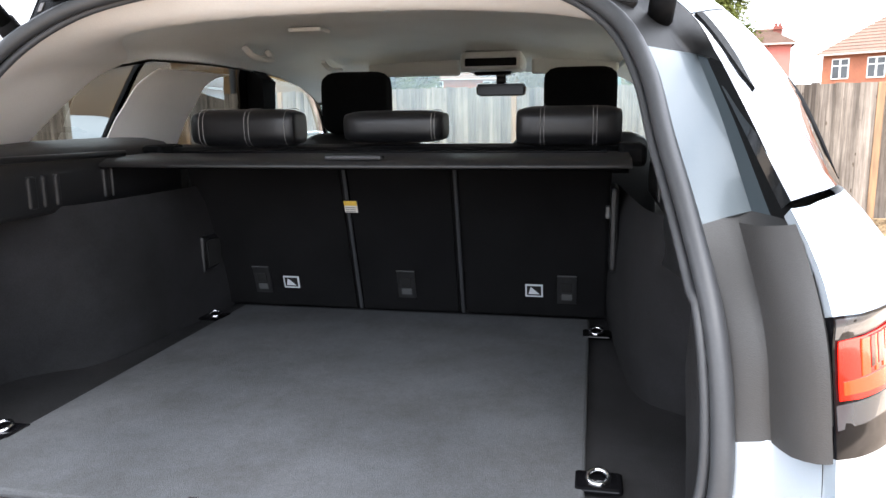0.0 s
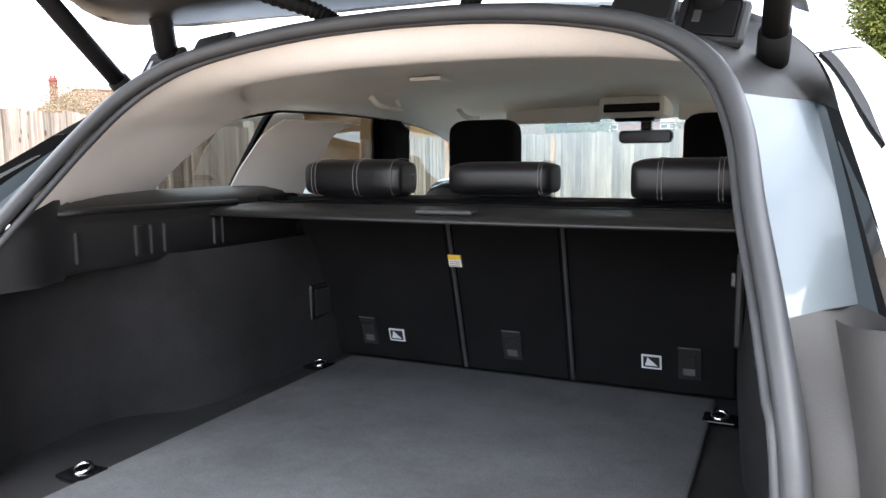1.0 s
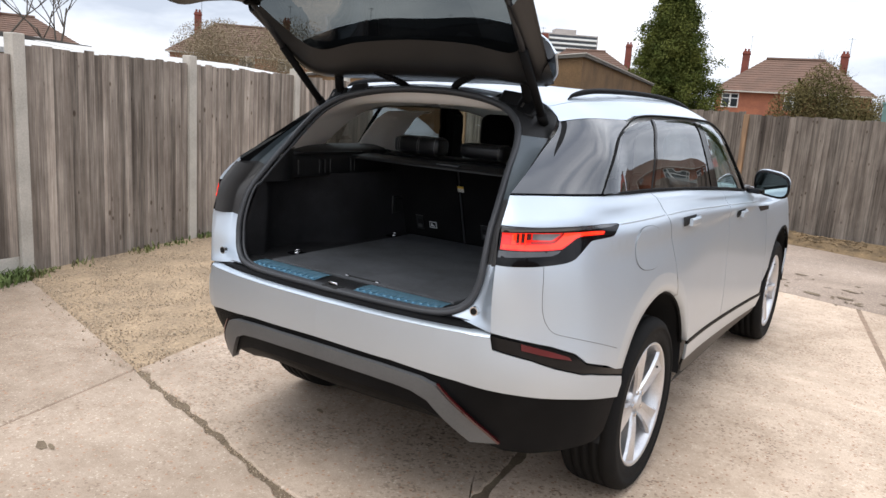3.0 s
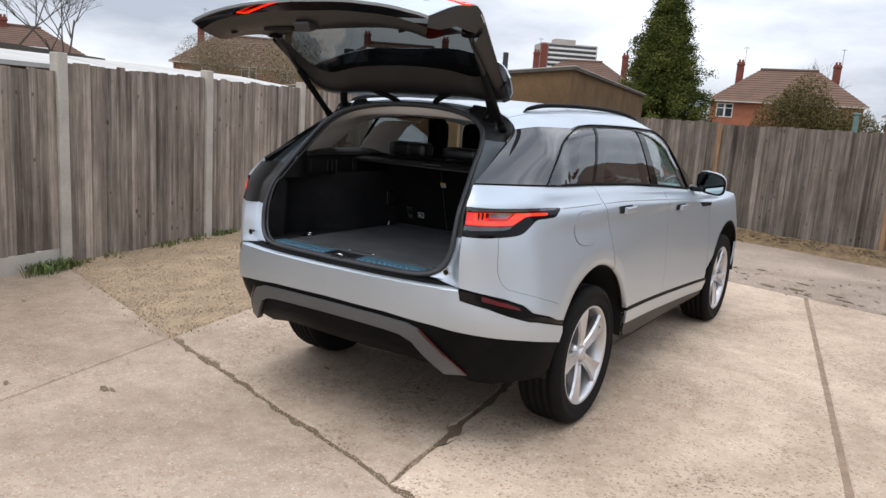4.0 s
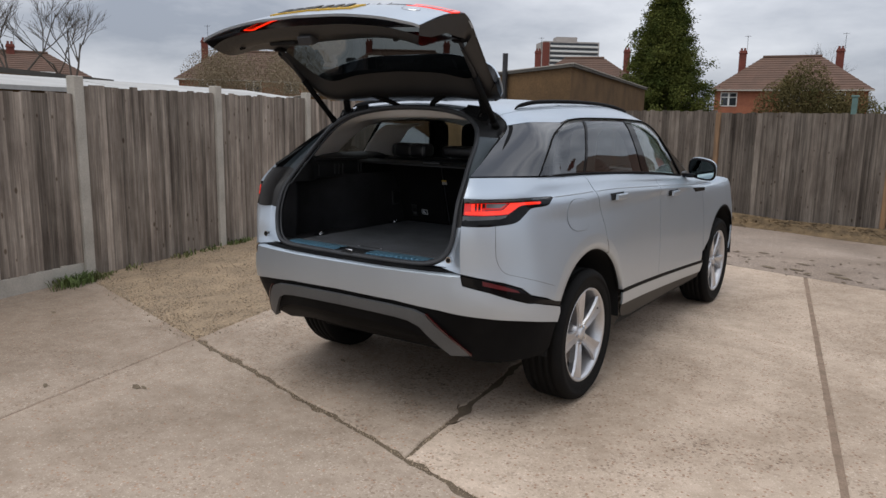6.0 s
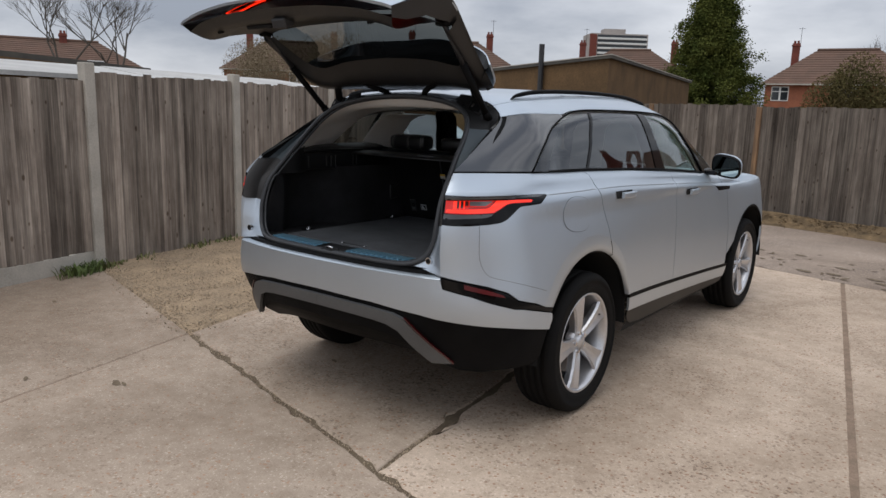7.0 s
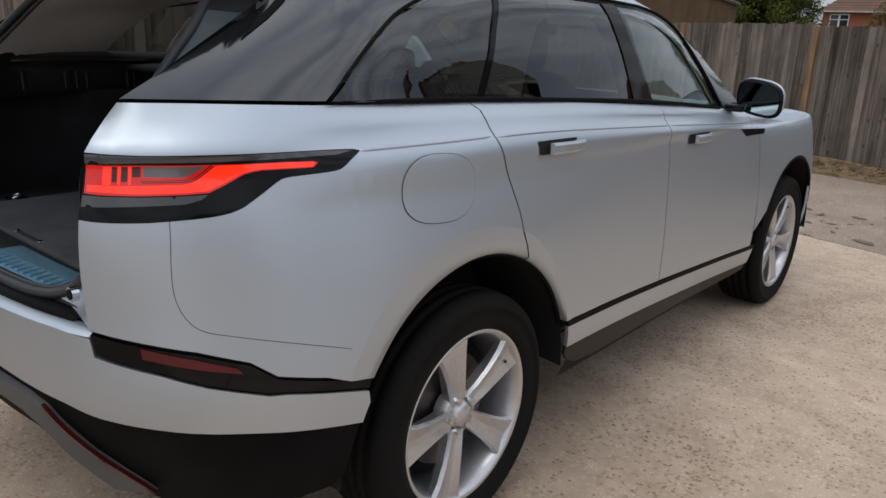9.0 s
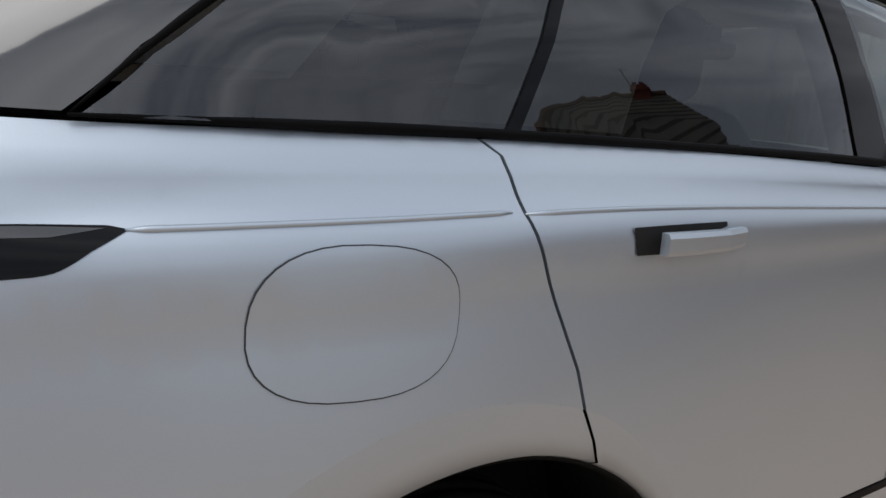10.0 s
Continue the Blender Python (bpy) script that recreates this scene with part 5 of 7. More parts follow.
    for v in bm.verts:
        x, y, z = v.co
        sx, sz = math.copysign(abs(x) ** .65, x), math.copysign(abs(z) ** .65, z)
        v.co = (side * (1.0 + .112 * sx), 1.985 + .016 * y + .02 * (1 - sx), 1.232 + .082 * sz - .015 * sx)
    part("housing", bm, M_GLOSS, mirror, smooth=True)
    bm = bmesh.new()
    n = 24
    ring = []
    for k in range(n):
        a = 6.28318 * k / n
        cx, cz = math.copysign(abs(math.cos(a)) ** .65, math.cos(a)), math.copysign(abs(math.sin(a)) ** .65, math.sin(a))
        ring.append(bm.verts.new((side * (1.0 + .098 * cx), 1.968 + .02 * (1 - cx), 1.232 + .066 * cz - .015 * cx)))
    f = bm.faces.new(ring)
    f.normal_update()
    if f.normal.y > 0:
        f.normal_flip()
    part("mirror_glass", bm, M_MIRROR, mirror, "mirror glass")
    part("stalk", boxed((min(side * .86, side * .95), 1.96, 1.165), (max(side * .86, side * .95), 2.05, 1.2), .01), M_GLOSS, mirror)
    # roof rail
    pts = [(.580, -.25, 1.640), (.585, -.19, 1.662), (.60, 0, 1.685), (.615, .4, 1.696), (.618, .8, 1.694), (.61, 1.1, 1.681), (.595, 1.35, 1.655), (.59, 1.40, 1.636)]
    p = hermite(np.arange(len(pts)), pts, np.linspace(0, len(pts) - 1, 40))
    part("roof_rail", tube(bmesh.new(), [(side * q[0], q[1], q[2]) for q in p], .0115, 8, taper=[min(1, .25 + k * .12, .25 + (39 - k) * .12) for k in range(40)]), M_PLASTIC, car, "black roof rail", smooth=True)
    return top


for sd in (1, -1):
    side_glass(sd)
roof = panel("roof", CAB, [(0.0, CV[3] + .003), (CAB.ku[9], CV[3] + .003), (CAB.ku[9], CV[5]), (0, CV[5])], M_PAINT, car, "silver roof", both=True, step=.08)
bm = bmesh.new()
prof = [(-.075, 0.0, .03), (-.04, .035, .028), (.0, .05, .022), (.06, .022, .016), (.10, .0, .006)]
rings = [[bm.verts.new((w * math.cos(a) * (1 - .75 * (math.sin(a))), -.045 + y, 1.70 + h * math.sin(a))) for a in np.linspace(0, math.pi, 9)] for y, h, w in prof]
for a, b in zip(rings, rings[1:]):
    for k in range(8):
        bm.faces.new((a[k], a[k + 1], b[k + 1], b[k]))
part("roof_aerial", bm, M_GLOSS, car, "black shark-fin aerial", smooth=True)
# windscreen
bm = bmesh.new()
lo = [(f * .80, 2.40 + .10 * (1 - f * f), 1.145 + .02 * (1 - f * f)) for f in np.linspace(-1, 1, 13)]
hi = [(f * .61, 1.61 - .02 * (1 - f * f), 1.572 + .045 * (1 - f * f)) for f in np.linspace(-1, 1, 13)]
rows = [[bm.verts.new(Vector(a).lerp(Vector(b), t) + Vector((0, .03, .03)) * (4 * t * (1 - t))) for a, b in zip(lo, hi)] for t in np.linspace(0, 1, 7)]
for a, b in zip(rows, rows[1:]):
    for k in range(12):
        bm.faces.new((a[k], a[k + 1], b[k + 1], b[k]))
ws = part("windscreen", bm, G_CLEAR, car, "clear windscreen", smooth=True)
ws.visible_shadow = False

# ---- tailgate: built shut, then swung up about its hinge ----
HINGE = Vector((0, -.33, 1.645))
GATE_ANGLE = -70.0
UG = US - .008
low_edge = [Z(0, .85), R(.35, .85), R(.6, .85), R(.694, .853)]
gate = panel("tailgate", BODY, low_edge + [Z(UG, 1.098), R(.6, 1.102), R(.35, 1.103), Z(0, 1.103)], M_PAINT, car, "silver tailgate swung fully open", both=True)
panel("tail_band", BODY, [Z(0, 1.105), R(.35, 1.105), R(.6, 1.104), Z(UG, 1.100), Z(UG, 1.213), R(.6, 1.216), R(.35, 1.219), Z(0, 1.22)], M_GLOSS, gate, "gloss black band between the lamps", offset=-.002, both=True)
panel("gate_ledge", BODY, [Z(0, 1.222), R(.35, 1.221), R(.6, 1.218), Z(UG, 1.215), (UG, V6), (UG, V7), (0, V7)], M_PAINT, gate, both=True)
for sd in (1, -1):
    lamp = panel("gate_lamp", BODY, [R(.44, 1.125), R(.6, 1.122), Z(UG - .012, 1.12), Z(UG - .012, 1.195), R(.6, 1.2), R(.44, 1.203)], M_RED, gate, "lit red lamp on the tailgate", offset=.003, side=sd)
    panel("gate_lens", BODY, [R(.49, 1.152), R(.65, 1.148), R(.65, 1.185), R(.49, 1.19)], M_CLEAR, gate, offset=.0045, thick=.001, side=sd)
plate = panel("number_plate", BODY, [Z(0, .95), R(.26, .95), R(.26, 1.062), Z(0, 1.063)], M_PLATE, gate, "yellow number plate", offset=.006, both=True)
for k in range(7):
    x = -.20 + k * .067
    y0 = BODY.at(*[[q] for q in R(abs(x), 1.005)])[0][1]
    part("plate_bar", boxed((x - .022, y0 - .010, .972), (x + .022, y0 - .006, 1.04), .0), M_INK, gate)
for k in range(10):
    x = -.34 + k * .068 + (.03 if k > 4 else 0)
    y0 = BODY.at(*[[q] for q in R(abs(x), 1.16)])[0][1]
    part("badge_bar", boxed((x - .02, y0 - .006, 1.14), (x + .02, y0 - .001, 1.18), .002), M_CHROME, gate)
bm = bmesh.new()
bmesh.ops.create_uvsphere(bm, u_segments=20, v_segments=8, radius=1, matrix=Matrix.Translation((.545, -.992, 1.015)) @ pose(0, 0, 0, 0, 0, 12) @ Matrix.Diagonal((.048, .008, .026, 1)))
part("badge", bm, M_CHROME, gate, "small oval badge", smooth=True)
GLASS = Loft([
    row([1.297, 1.298, 1.302, 1.306], (0, -.868), (.35, -.858), (.58, -.842), (.65, -.83)),
    row([1.44, 1.44, 1.435, 1.43], (0, -.69), (.35, -.68), (.55, -.64), (.625, -.60)),
    row([1.575, 1.57, 1.55, 1.53], (0, -.50), (.32, -.49), (.50, -.45), (.57, -.42)),
])
gu, gv = GLASS.ku[-1], GLASS.kv[-1]
panel("rear_window", GLASS, [(0, .004), (gu, .004), (gu, gv), (0, gv)], G_TINT, gate, "dark tinted rear window", both=True, thick=0)
SPOIL = Loft([
    row([1.668, 1.660, 1.610, 1.560], (0, -.362), (.28, -.367), (.55, -.388), (.605, -.42)),
    row([1.668, 1.655, 1.590, 1.545], (0, -.50), (.30, -.50), (.56, -.47), (.63, -.455)),
    row([1.645, 1.632, 1.555, 1.480], (0, -.635), (.32, -.63), (.59, -.575), (.662, -.545)),
])
panel("spoiler", SPOIL, [(0, 0), (SPOIL.ku[-1], 0), (SPOIL.ku[-1], SPOIL.kv[-1]), (0, SPOIL.kv[-1])], M_PAINT, gate, "silver roof spoiler", both=True, inward=True, thick=.008)
UNDER = Loft([
    row([1.637, 1.624, 1.547, 1.465], (0, -.635), (.32, -.63), (.59, -.575), (.662, -.545)),
    row([1.60, 1.59, 1.53, 1.47], (0, -.56), (.31, -.55), (.53, -.50), (.60, -.47)),
    row([1.572, 1.567, 1.547, 1.527], (0, -.495), (.32, -.485), (.50, -.445), (.575, -.415)),
])
panel("spoiler_underside", UNDER, [(0, 0), (UNDER.ku[-1], 0), (UNDER.ku[-1], UNDER.kv[-1]), (0, UNDER.kv[-1])], M_GLOSS, gate, "gloss black spoiler underside", both=True, thick=0)
# inside of the tailgate
M_GATETRIM = material("dark_gate_lining", (0.011, 0.0102, 0.0098), 0.40, second=(0.015, 0.014, 0.0135), scale=4, fine=250, fine_mix=0.2, bump=0.2, bump_scale=500)
INNER = Loft([
    row([.862, .862, .866, .875], (0, -.985), (.35, -.972), (.58, -.935), (.665, -.905)),
    row([.90, .90, .905, .915], (0, -.925), (.35, -.915), (.56, -.885), (.625, -.86)),
    row([1.08, 1.08, 1.08, 1.085], (0, -.895), (.35, -.885), (.56, -.86), (.625, -.83)),
    row([1.20, 1.20, 1.205, 1.21], (0, -.865), (.35, -.855), (.56, -.83), (.625, -.805)),
    row([1.285, 1.285, 1.288, 1.292], (0, -.82), (.35, -.81), (.55, -.79), (.615, -.77)),
])
panel("gate_lining", INNER, [(0, 0), (INNER.ku[-1], 0), (INNER.ku[-1], INNER.kv[-1]), (0, INNER.kv[-1])], M_GATETRIM, gate, "black plastic tailgate lining", both=True, inward=True, thick=.0)
part("pull_recess", boxed((-.30, -.905, .93), (-.12, -.884, .985), .008), M_DARK, gate, "recessed pull handle")
part("gate_latch", boxed((-.045, -.935, .875), (.045, -.89, .93), .008), M_PIPE, gate, "tailgate latch")
for x in (-.5, .5):
    part("rubber_stop", tube(bmesh.new(), [(x, -.90, .93), (x, -.878, .93)], .016, 10), M_RUBBER, gate)
for sd in (1, -1):
    r0 = np.array([(.575, -.77, 1.290), (.545, -.60, 1.43), (.47, -.54, 1.485), (.30, -.565, 1.500), (.15, -.575, 1.508), (0, -.58, 1.510)])
    r2 = np.array([(.655, -.80, 1.300), (.628, -.58, 1.43), (.598, -.41, 1.545), (.34, -.375, 1.635), (.17, -.37, 1.648), (0, -.368, 1.652)])
    r1 = (r0 + r2) / 2 + np.array([[0, .035, -.03]] * 2 + [[0, .030, -.030]] + [[0, .032, -.036]] * 3)
    fine = hermite(np.arange(3), np.array([hermite(np.arange(6), r, np.linspace(0, 5, 26)) for r in (r0, r1, r2)]), np.linspace(0, 2, 9))
    bm = bmesh.new()
    rows = [[bm.verts.new((sd * q[0], q[1], q[2])) for q in r] for r in fine]
    for a, b in zip(rows, rows[1:]):
        for k in range(25):
            bm.faces.new((a[k], a[k + 1], b[k + 1], b[k]))
    part("gate_frame", bm, M_GATETRIM, gate, "black plastic frame lining round the rear window", smooth=True)
    # edge of the gate between skin and lining
    bm = bmesh.new()
    e0 = [(.694, -.952, .853), (.698, -.948, .97), (.698, -.942, 1.1), (.690, -.918, 1.21), (.680, -.885, 1.255), (.664, -.835, 1.302), (.636, -.595, 1.43), (.606, -.41, 1.555)]
    e1 = [(.665, -.905, .875), (.655, -.875, .97), (.65, -.86, 1.1), (.645, -.82, 1.19), (.635, -.80, 1.25), (.62, -.775, 1.292), (.60, -.56, 1.42), (.575, -.40, 1.54)]
    a, b = [bm.verts.new((sd * x, y, z)) for x, y, z in e0], [bm.verts.new((sd * x, y, z)) for x, y, z in e1]
    for k in range(len(a) - 1):
        bm.faces.new((a[k], a[k + 1], b[k + 1], b[k]))
    part("gate_edge", bm, M_GATETRIM, gate, smooth=True)
gate.matrix_world = Matrix.Translation(HINGE) @ pose(0, 0, 0, GATE_ANGLE) @ Matrix.Translation(-HINGE)


def gate_point(p):
    return tuple(gate.matrix_world @ Vector(p))


for sd in (1, -1):
    a, b = (sd * .565, -.402, 1.524), gate_point((sd * .598, -.79, 1.27))
    mid = Vector(a).lerp(Vector(b), .62)
    span = (Vector(b) - Vector(a)).normalized()
    low = Vector(a) + span * .022
    strut = part("gas_strut", tube(bmesh.new(), [tuple(low), tuple(mid)], .0165, 12), M_PLASTIC, car, "black gas strut holding the tailgate", smooth=True)
    part("rod", tube(bmesh.new(), [tuple(mid), b], .0115, 8), M_PIPE, strut, smooth=True)
    part("strut_collar", tube(bmesh.new(), [tuple(low), tuple(low + span * .05)], .020, 14), M_PLASTIC, strut, smooth=True)
    part("ball_joint", tube(bmesh.new(), [a, tuple(low)], .009, 10), M_PIPE, strut, smooth=True)
    part("strut_bracket", boxed((b[0] - .03, b[1] - .03, b[2] - .015), (b[0] + .03, b[1] + .03, b[2] + .03), .012), M_PLASTIC, strut, "black strut bracket on the tailgate")
    part("hinge", tube(bmesh.new(), [(sd * .486, -.385, 1.590), (sd * .484, -.412, 1.635), (sd * .478, -.425, 1.68), gate_point((sd * .47, -.47, 1.56))], .021, 8), M_PLASTIC, car, "black hinge arm", smooth=True)
    pts = [(sd * .12, -.375, 1.650), (sd * .15, -.405, 1.672), (sd * .24, -.44, 1.705), gate_point((sd * .35, -.47, 1.585)), gate_point((sd * .40, -.50, 1.56))]
    p = hermite(np.arange(5), pts, np.linspace(0, 4, 60))
    part("cable_sleeve", tube(bmesh.new(), [tuple(q) for q in p], .013, 8, taper=[1 + .22 * (k % 2) for k in range(60)]), M_PLASTIC, car, "corrugated black cable sleeve")


# ---- wheels ----
def revolve(bm, prof, n, x_sign=1):
    rings = [[bm.verts.new((x_sign * x, r * math.cos(6.28318 * k / n), r * math.sin(6.28318 * k / n))) for k in range(n)] for x, r in prof]
    for a, b in zip(rings, rings[1:]):
        for k in range(n):
            bm.faces.new((a[k], a[(k + 1) % n], b[(k + 1) % n], b[k]))
    return rings


def wheel():
    w = thing("wheel_builder", "plain wheel used while building", "wheel")
    bm = bmesh.new()
    prof = [(-.115, .285), (-.125, .31), (-.125, .345), (-.105, .372), (-.09, .378)]
    for gx in (-.06, -.02, .02, .06):
        prof += [(gx - .007, .381), (gx - .0065, .372), (gx + .0065, .372), (gx + .007, .381)]
    prof += [(.09, .378), (.108, .370), (.122, .350), (.125, .335), (.121, .333), (.122, .31), (.118, .29), (.112, .274), (.10, .268)]
    revolve(bm, prof, 72)
    bmesh.ops.recalc_face_normals(bm, faces=bm.faces)
    tyre = part("tyre", bm, M_RUBBER, None, "black road tyre", smooth=True)
    bm = bmesh.new()
    revolve(bm, [(.095, .270), (.110, .272), (.113, .268), (.106, .258), (.09, .250), (.04, .236), (-.09, .232), (-.11, .262)], 64)
    rim = part("rim", bm, M_ALLOY, None, "five-spoke silver alloy rim", smooth=True)
    for s in range(5):
        bmk = bmesh.new()
        m = Matrix.Rotation(6.28318 * s / 5 + .3, 4, "X")
        sec = [(.045, .030, .080, .050), (.09, .033, .090, .050), (.15, .040, .098, .048), (.21, .052, .103, .045), (.248, .066, .104, .045), (.262, .074, .104, .07)]
        rings = []
        for r, hw, x, d in sec:
            cr = .010 if .05 < r < .25 else .003
            rings.append([bmk.verts.new(m @ Vector((xx, yy, r))) for xx, yy in ((x - d, -hw * .7), (x - .012, -hw), (x, -hw * .86), (x - cr, -hw * .18), (x - cr, hw * .18), (x, hw * .86), (x - .012, hw), (x - d, hw * .7))])
        for a, b in zip(rings, rings[1:]):
            for k in range(8):
                bmk.faces.new((a[k], a[(k + 1) % 8], b[(k + 1) % 8], b[k]))
        bmesh.ops.recalc_face_normals(bmk, faces=bmk.faces)
        part("spoke", bmk, M_ALLOY, rim)
    bm = bmesh.new()
    revolve(bm, [(.03, .075), (.070, .073), (.076, .066), (.074, .040), (.086, .036), (.092, .030), (.094, .001)], 32)
    part("hub_cap", bm, M_ALLOY, rim, smooth=True)
    for s in range(5):
        t = 6.28318 * s / 5 + .3 + .628
        part("wheel_bolt", tube(bmesh.new(), [(.06, .052 * math.sin(t), .052 * math.cos(t)), (.088, .052 * math.sin(t), .052 * math.cos(t))], .011, 6), M_CHROME, rim)
    bm = bmesh.new()
    revolve(bm, [(.02, .001), (.02, .175), (.0, .175), (.0, .001)], 40)
    part("brake_disc", bm, M_DISC, rim, smooth=False)
    bm = bmesh.new()
    revolve(bm, [(-.10, .24), (-.02, .22), (-.02, .001)], 32)
    part("back_plate", bm, M_DARK, rim)
    t = radians(58)
    part("tyre_valve", tube(bmesh.new(), [(.07, .225 * math.sin(t), .225 * math.cos(t)), (.10, .218 * math.sin(t), .218 * math.cos(t))], .005, 6), M_PIPE, rim)
    bpy.data.objects.remove(w)
    return tyre, rim


tyre0, rim0 = wheel()
for k, (x, y, turn, spin) in enumerate(((.845, 0, 0, 0), (.845, 2.874, 0, 25), (-.845, 0, 180, 10), (-.845, 2.874, 180, 40))):
    m = pose(x, y, .378, 0, 0, turn) @ pose(0, 0, 0, spin, 0, 0)
    for src in (tyre0, rim0):
        ob = src if k == 0 else copy_thing(src, m)
        ob.parent = car
        ob.matrix_world = m


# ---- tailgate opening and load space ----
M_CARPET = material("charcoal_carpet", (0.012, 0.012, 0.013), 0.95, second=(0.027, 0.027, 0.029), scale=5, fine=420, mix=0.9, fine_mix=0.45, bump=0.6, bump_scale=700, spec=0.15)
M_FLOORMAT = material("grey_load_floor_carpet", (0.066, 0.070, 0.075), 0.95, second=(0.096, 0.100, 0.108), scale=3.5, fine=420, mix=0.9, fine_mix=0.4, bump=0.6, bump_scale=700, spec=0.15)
M_TRIM = material("satin_black_trim", (0.009, 0.0092, 0.010), 0.40, second=(0.013, 0.0132, 0.014), scale=6, fine=300, fine_mix=0.15, bump=0.15, bump_scale=600)
M_BEIGE = material("beige_woven_lining", (0.85, 0.82, 0.78), 0.9, second=(0.82, 0.79, 0.75), scale=6, fine=500, fine_mix=0.12, bump=0.2, bump_scale=800, spec=0.2)
M_HEADLINE = material("pale_grey_headlining", (0.85, 0.845, 0.82), 0.9, second=(0.82, 0.815, 0.79), scale=6, fine=500, fine_mix=0.12, bump=0.2, bump_scale=800, spec=0.2)
M_LEATHER = material("black_leather", (0.009, 0.009, 0.010), 0.36, second=(0.013, 0.013, 0.014), scale=10, fine=200, fine_mix=0.2, bump=0.15, bump_scale=520)
M_STITCH = material("pale_thread", (0.34, 0.33, 0.32), 0.8)
M_SEATBACK = material("black_seat_back_carpet", (0.004, 0.004, 0.0045), 0.95, second=(0.0065, 0.0065, 0.007), scale=6, fine=400, fine_mix=0.4, bump=0.5, bump_scale=700, spec=0.15)
M_BRUSHED = material("blue_film_on_metal", (0.22, 0.42, 0.55), 0.36, metal=0.7, second=(0.18, 0.36, 0.48), scale=6, stretch=(1, 14, 1), fine=160, fine_mix=0.15)
M_LABEL = material("white_label", (0.72, 0.70, 0.66), 0.6)
M_YELLOW = material("yellow_label", (0.72, 0.48, 0.06), 0.6)
M_METALICON = material("pale_anchor_label", (0.62, 0.65, 0.68), 0.5)

SEALP = [(0, -.978, .874), (.35, -.963, .874), (.50, -.935, .880), (.575, -.905, .915), (.605, -.885, .98), (.612, -.87, 1.06), (.605, -.83, 1.17), (.585, -.75, 1.27), (.56, -.66, 1.37),
         (.54, -.575, 1.46), (.50, -.51, 1.535), (.42, -.465, 1.59), (.30, -.435, 1.622), (.15, -.42, 1.64), (0, -.415, 1.645)]
OUTER = [(.699, -.944, .853), (.7025, -.944, .893), (.6975, -.946, .98), (.698, -.939, 1.08), (.689, -.918, 1.195), (.677, -.845, 1.290), (.658, -.69, 1.385), (.640, -.545, 1.468), (.610, -.400, 1.553),
         (.54, -.375, 1.60), (.33, -.36, 1.645), (.16, -.355, 1.662), (0, -.352, 1.668)]


def fine_path(pts, n):
    return hermite(np.arange(len(pts)), pts, np.linspace(0, len(pts) - 1, n))


def strip(name, rails, mat, parent, label="", side=1, flip=False, smooth=True, thick=0.0):
    """A sheet between rails of equal count."""
    bm = bmesh.new()
    rows = [[bm.verts.new((side * p[0], p[1], p[2])) for p in r] for r in rails]
    for a, b in zip(rows, rows[1:]):
        for k in range(len(a) - 1):
            bm.faces.new((a[k], a[k + 1], b[k + 1], b[k]))
    if (side < 0) != flip:
        bmesh.ops.reverse_faces(bm, faces=bm.faces)
    if thick:
        bmesh.ops.solidify(bm, geom=bm.faces[:], thickness=thick)
    return part(name, bm, mat, parent, label, smooth=smooth)


def smooth_rails(rails, n, m=None):
    """Rails resampled to n points, with m rows across."""
    fine = np.array([fine_path(r, n) for r in rails])
    if m:
        fine = hermite(np.arange(len(rails)), fine, np.linspace(0, len(rails) - 1, m))
    return fine


for m_pile in (M_CARPET, M_FLOORMAT):
    blotches(m_pile)
aperture = thing("load_space", "charcoal carpeted load space with black rubber door seal", "car boot")
half = fine_path(SEALP, 60)
loop = [tuple(p) for p in half] + [(-p[0], p[1], p[2]) for p in half[::-1][1:-1]]
seal = part("door_seal", tube(bmesh.new(), loop, .0125, 10, closed=True), M_SEAL, car, "black rubber tailgate seal", smooth=True)
inner_loop = [(x * .975, y + .014, z + (.006 if z < 1.2 else -.009)) for x, y, z in loop]
part("seal_lip", tube(bmesh.new(), inner_loop, .0065, 8, closed=True), M_SEAL, seal, smooth=True)

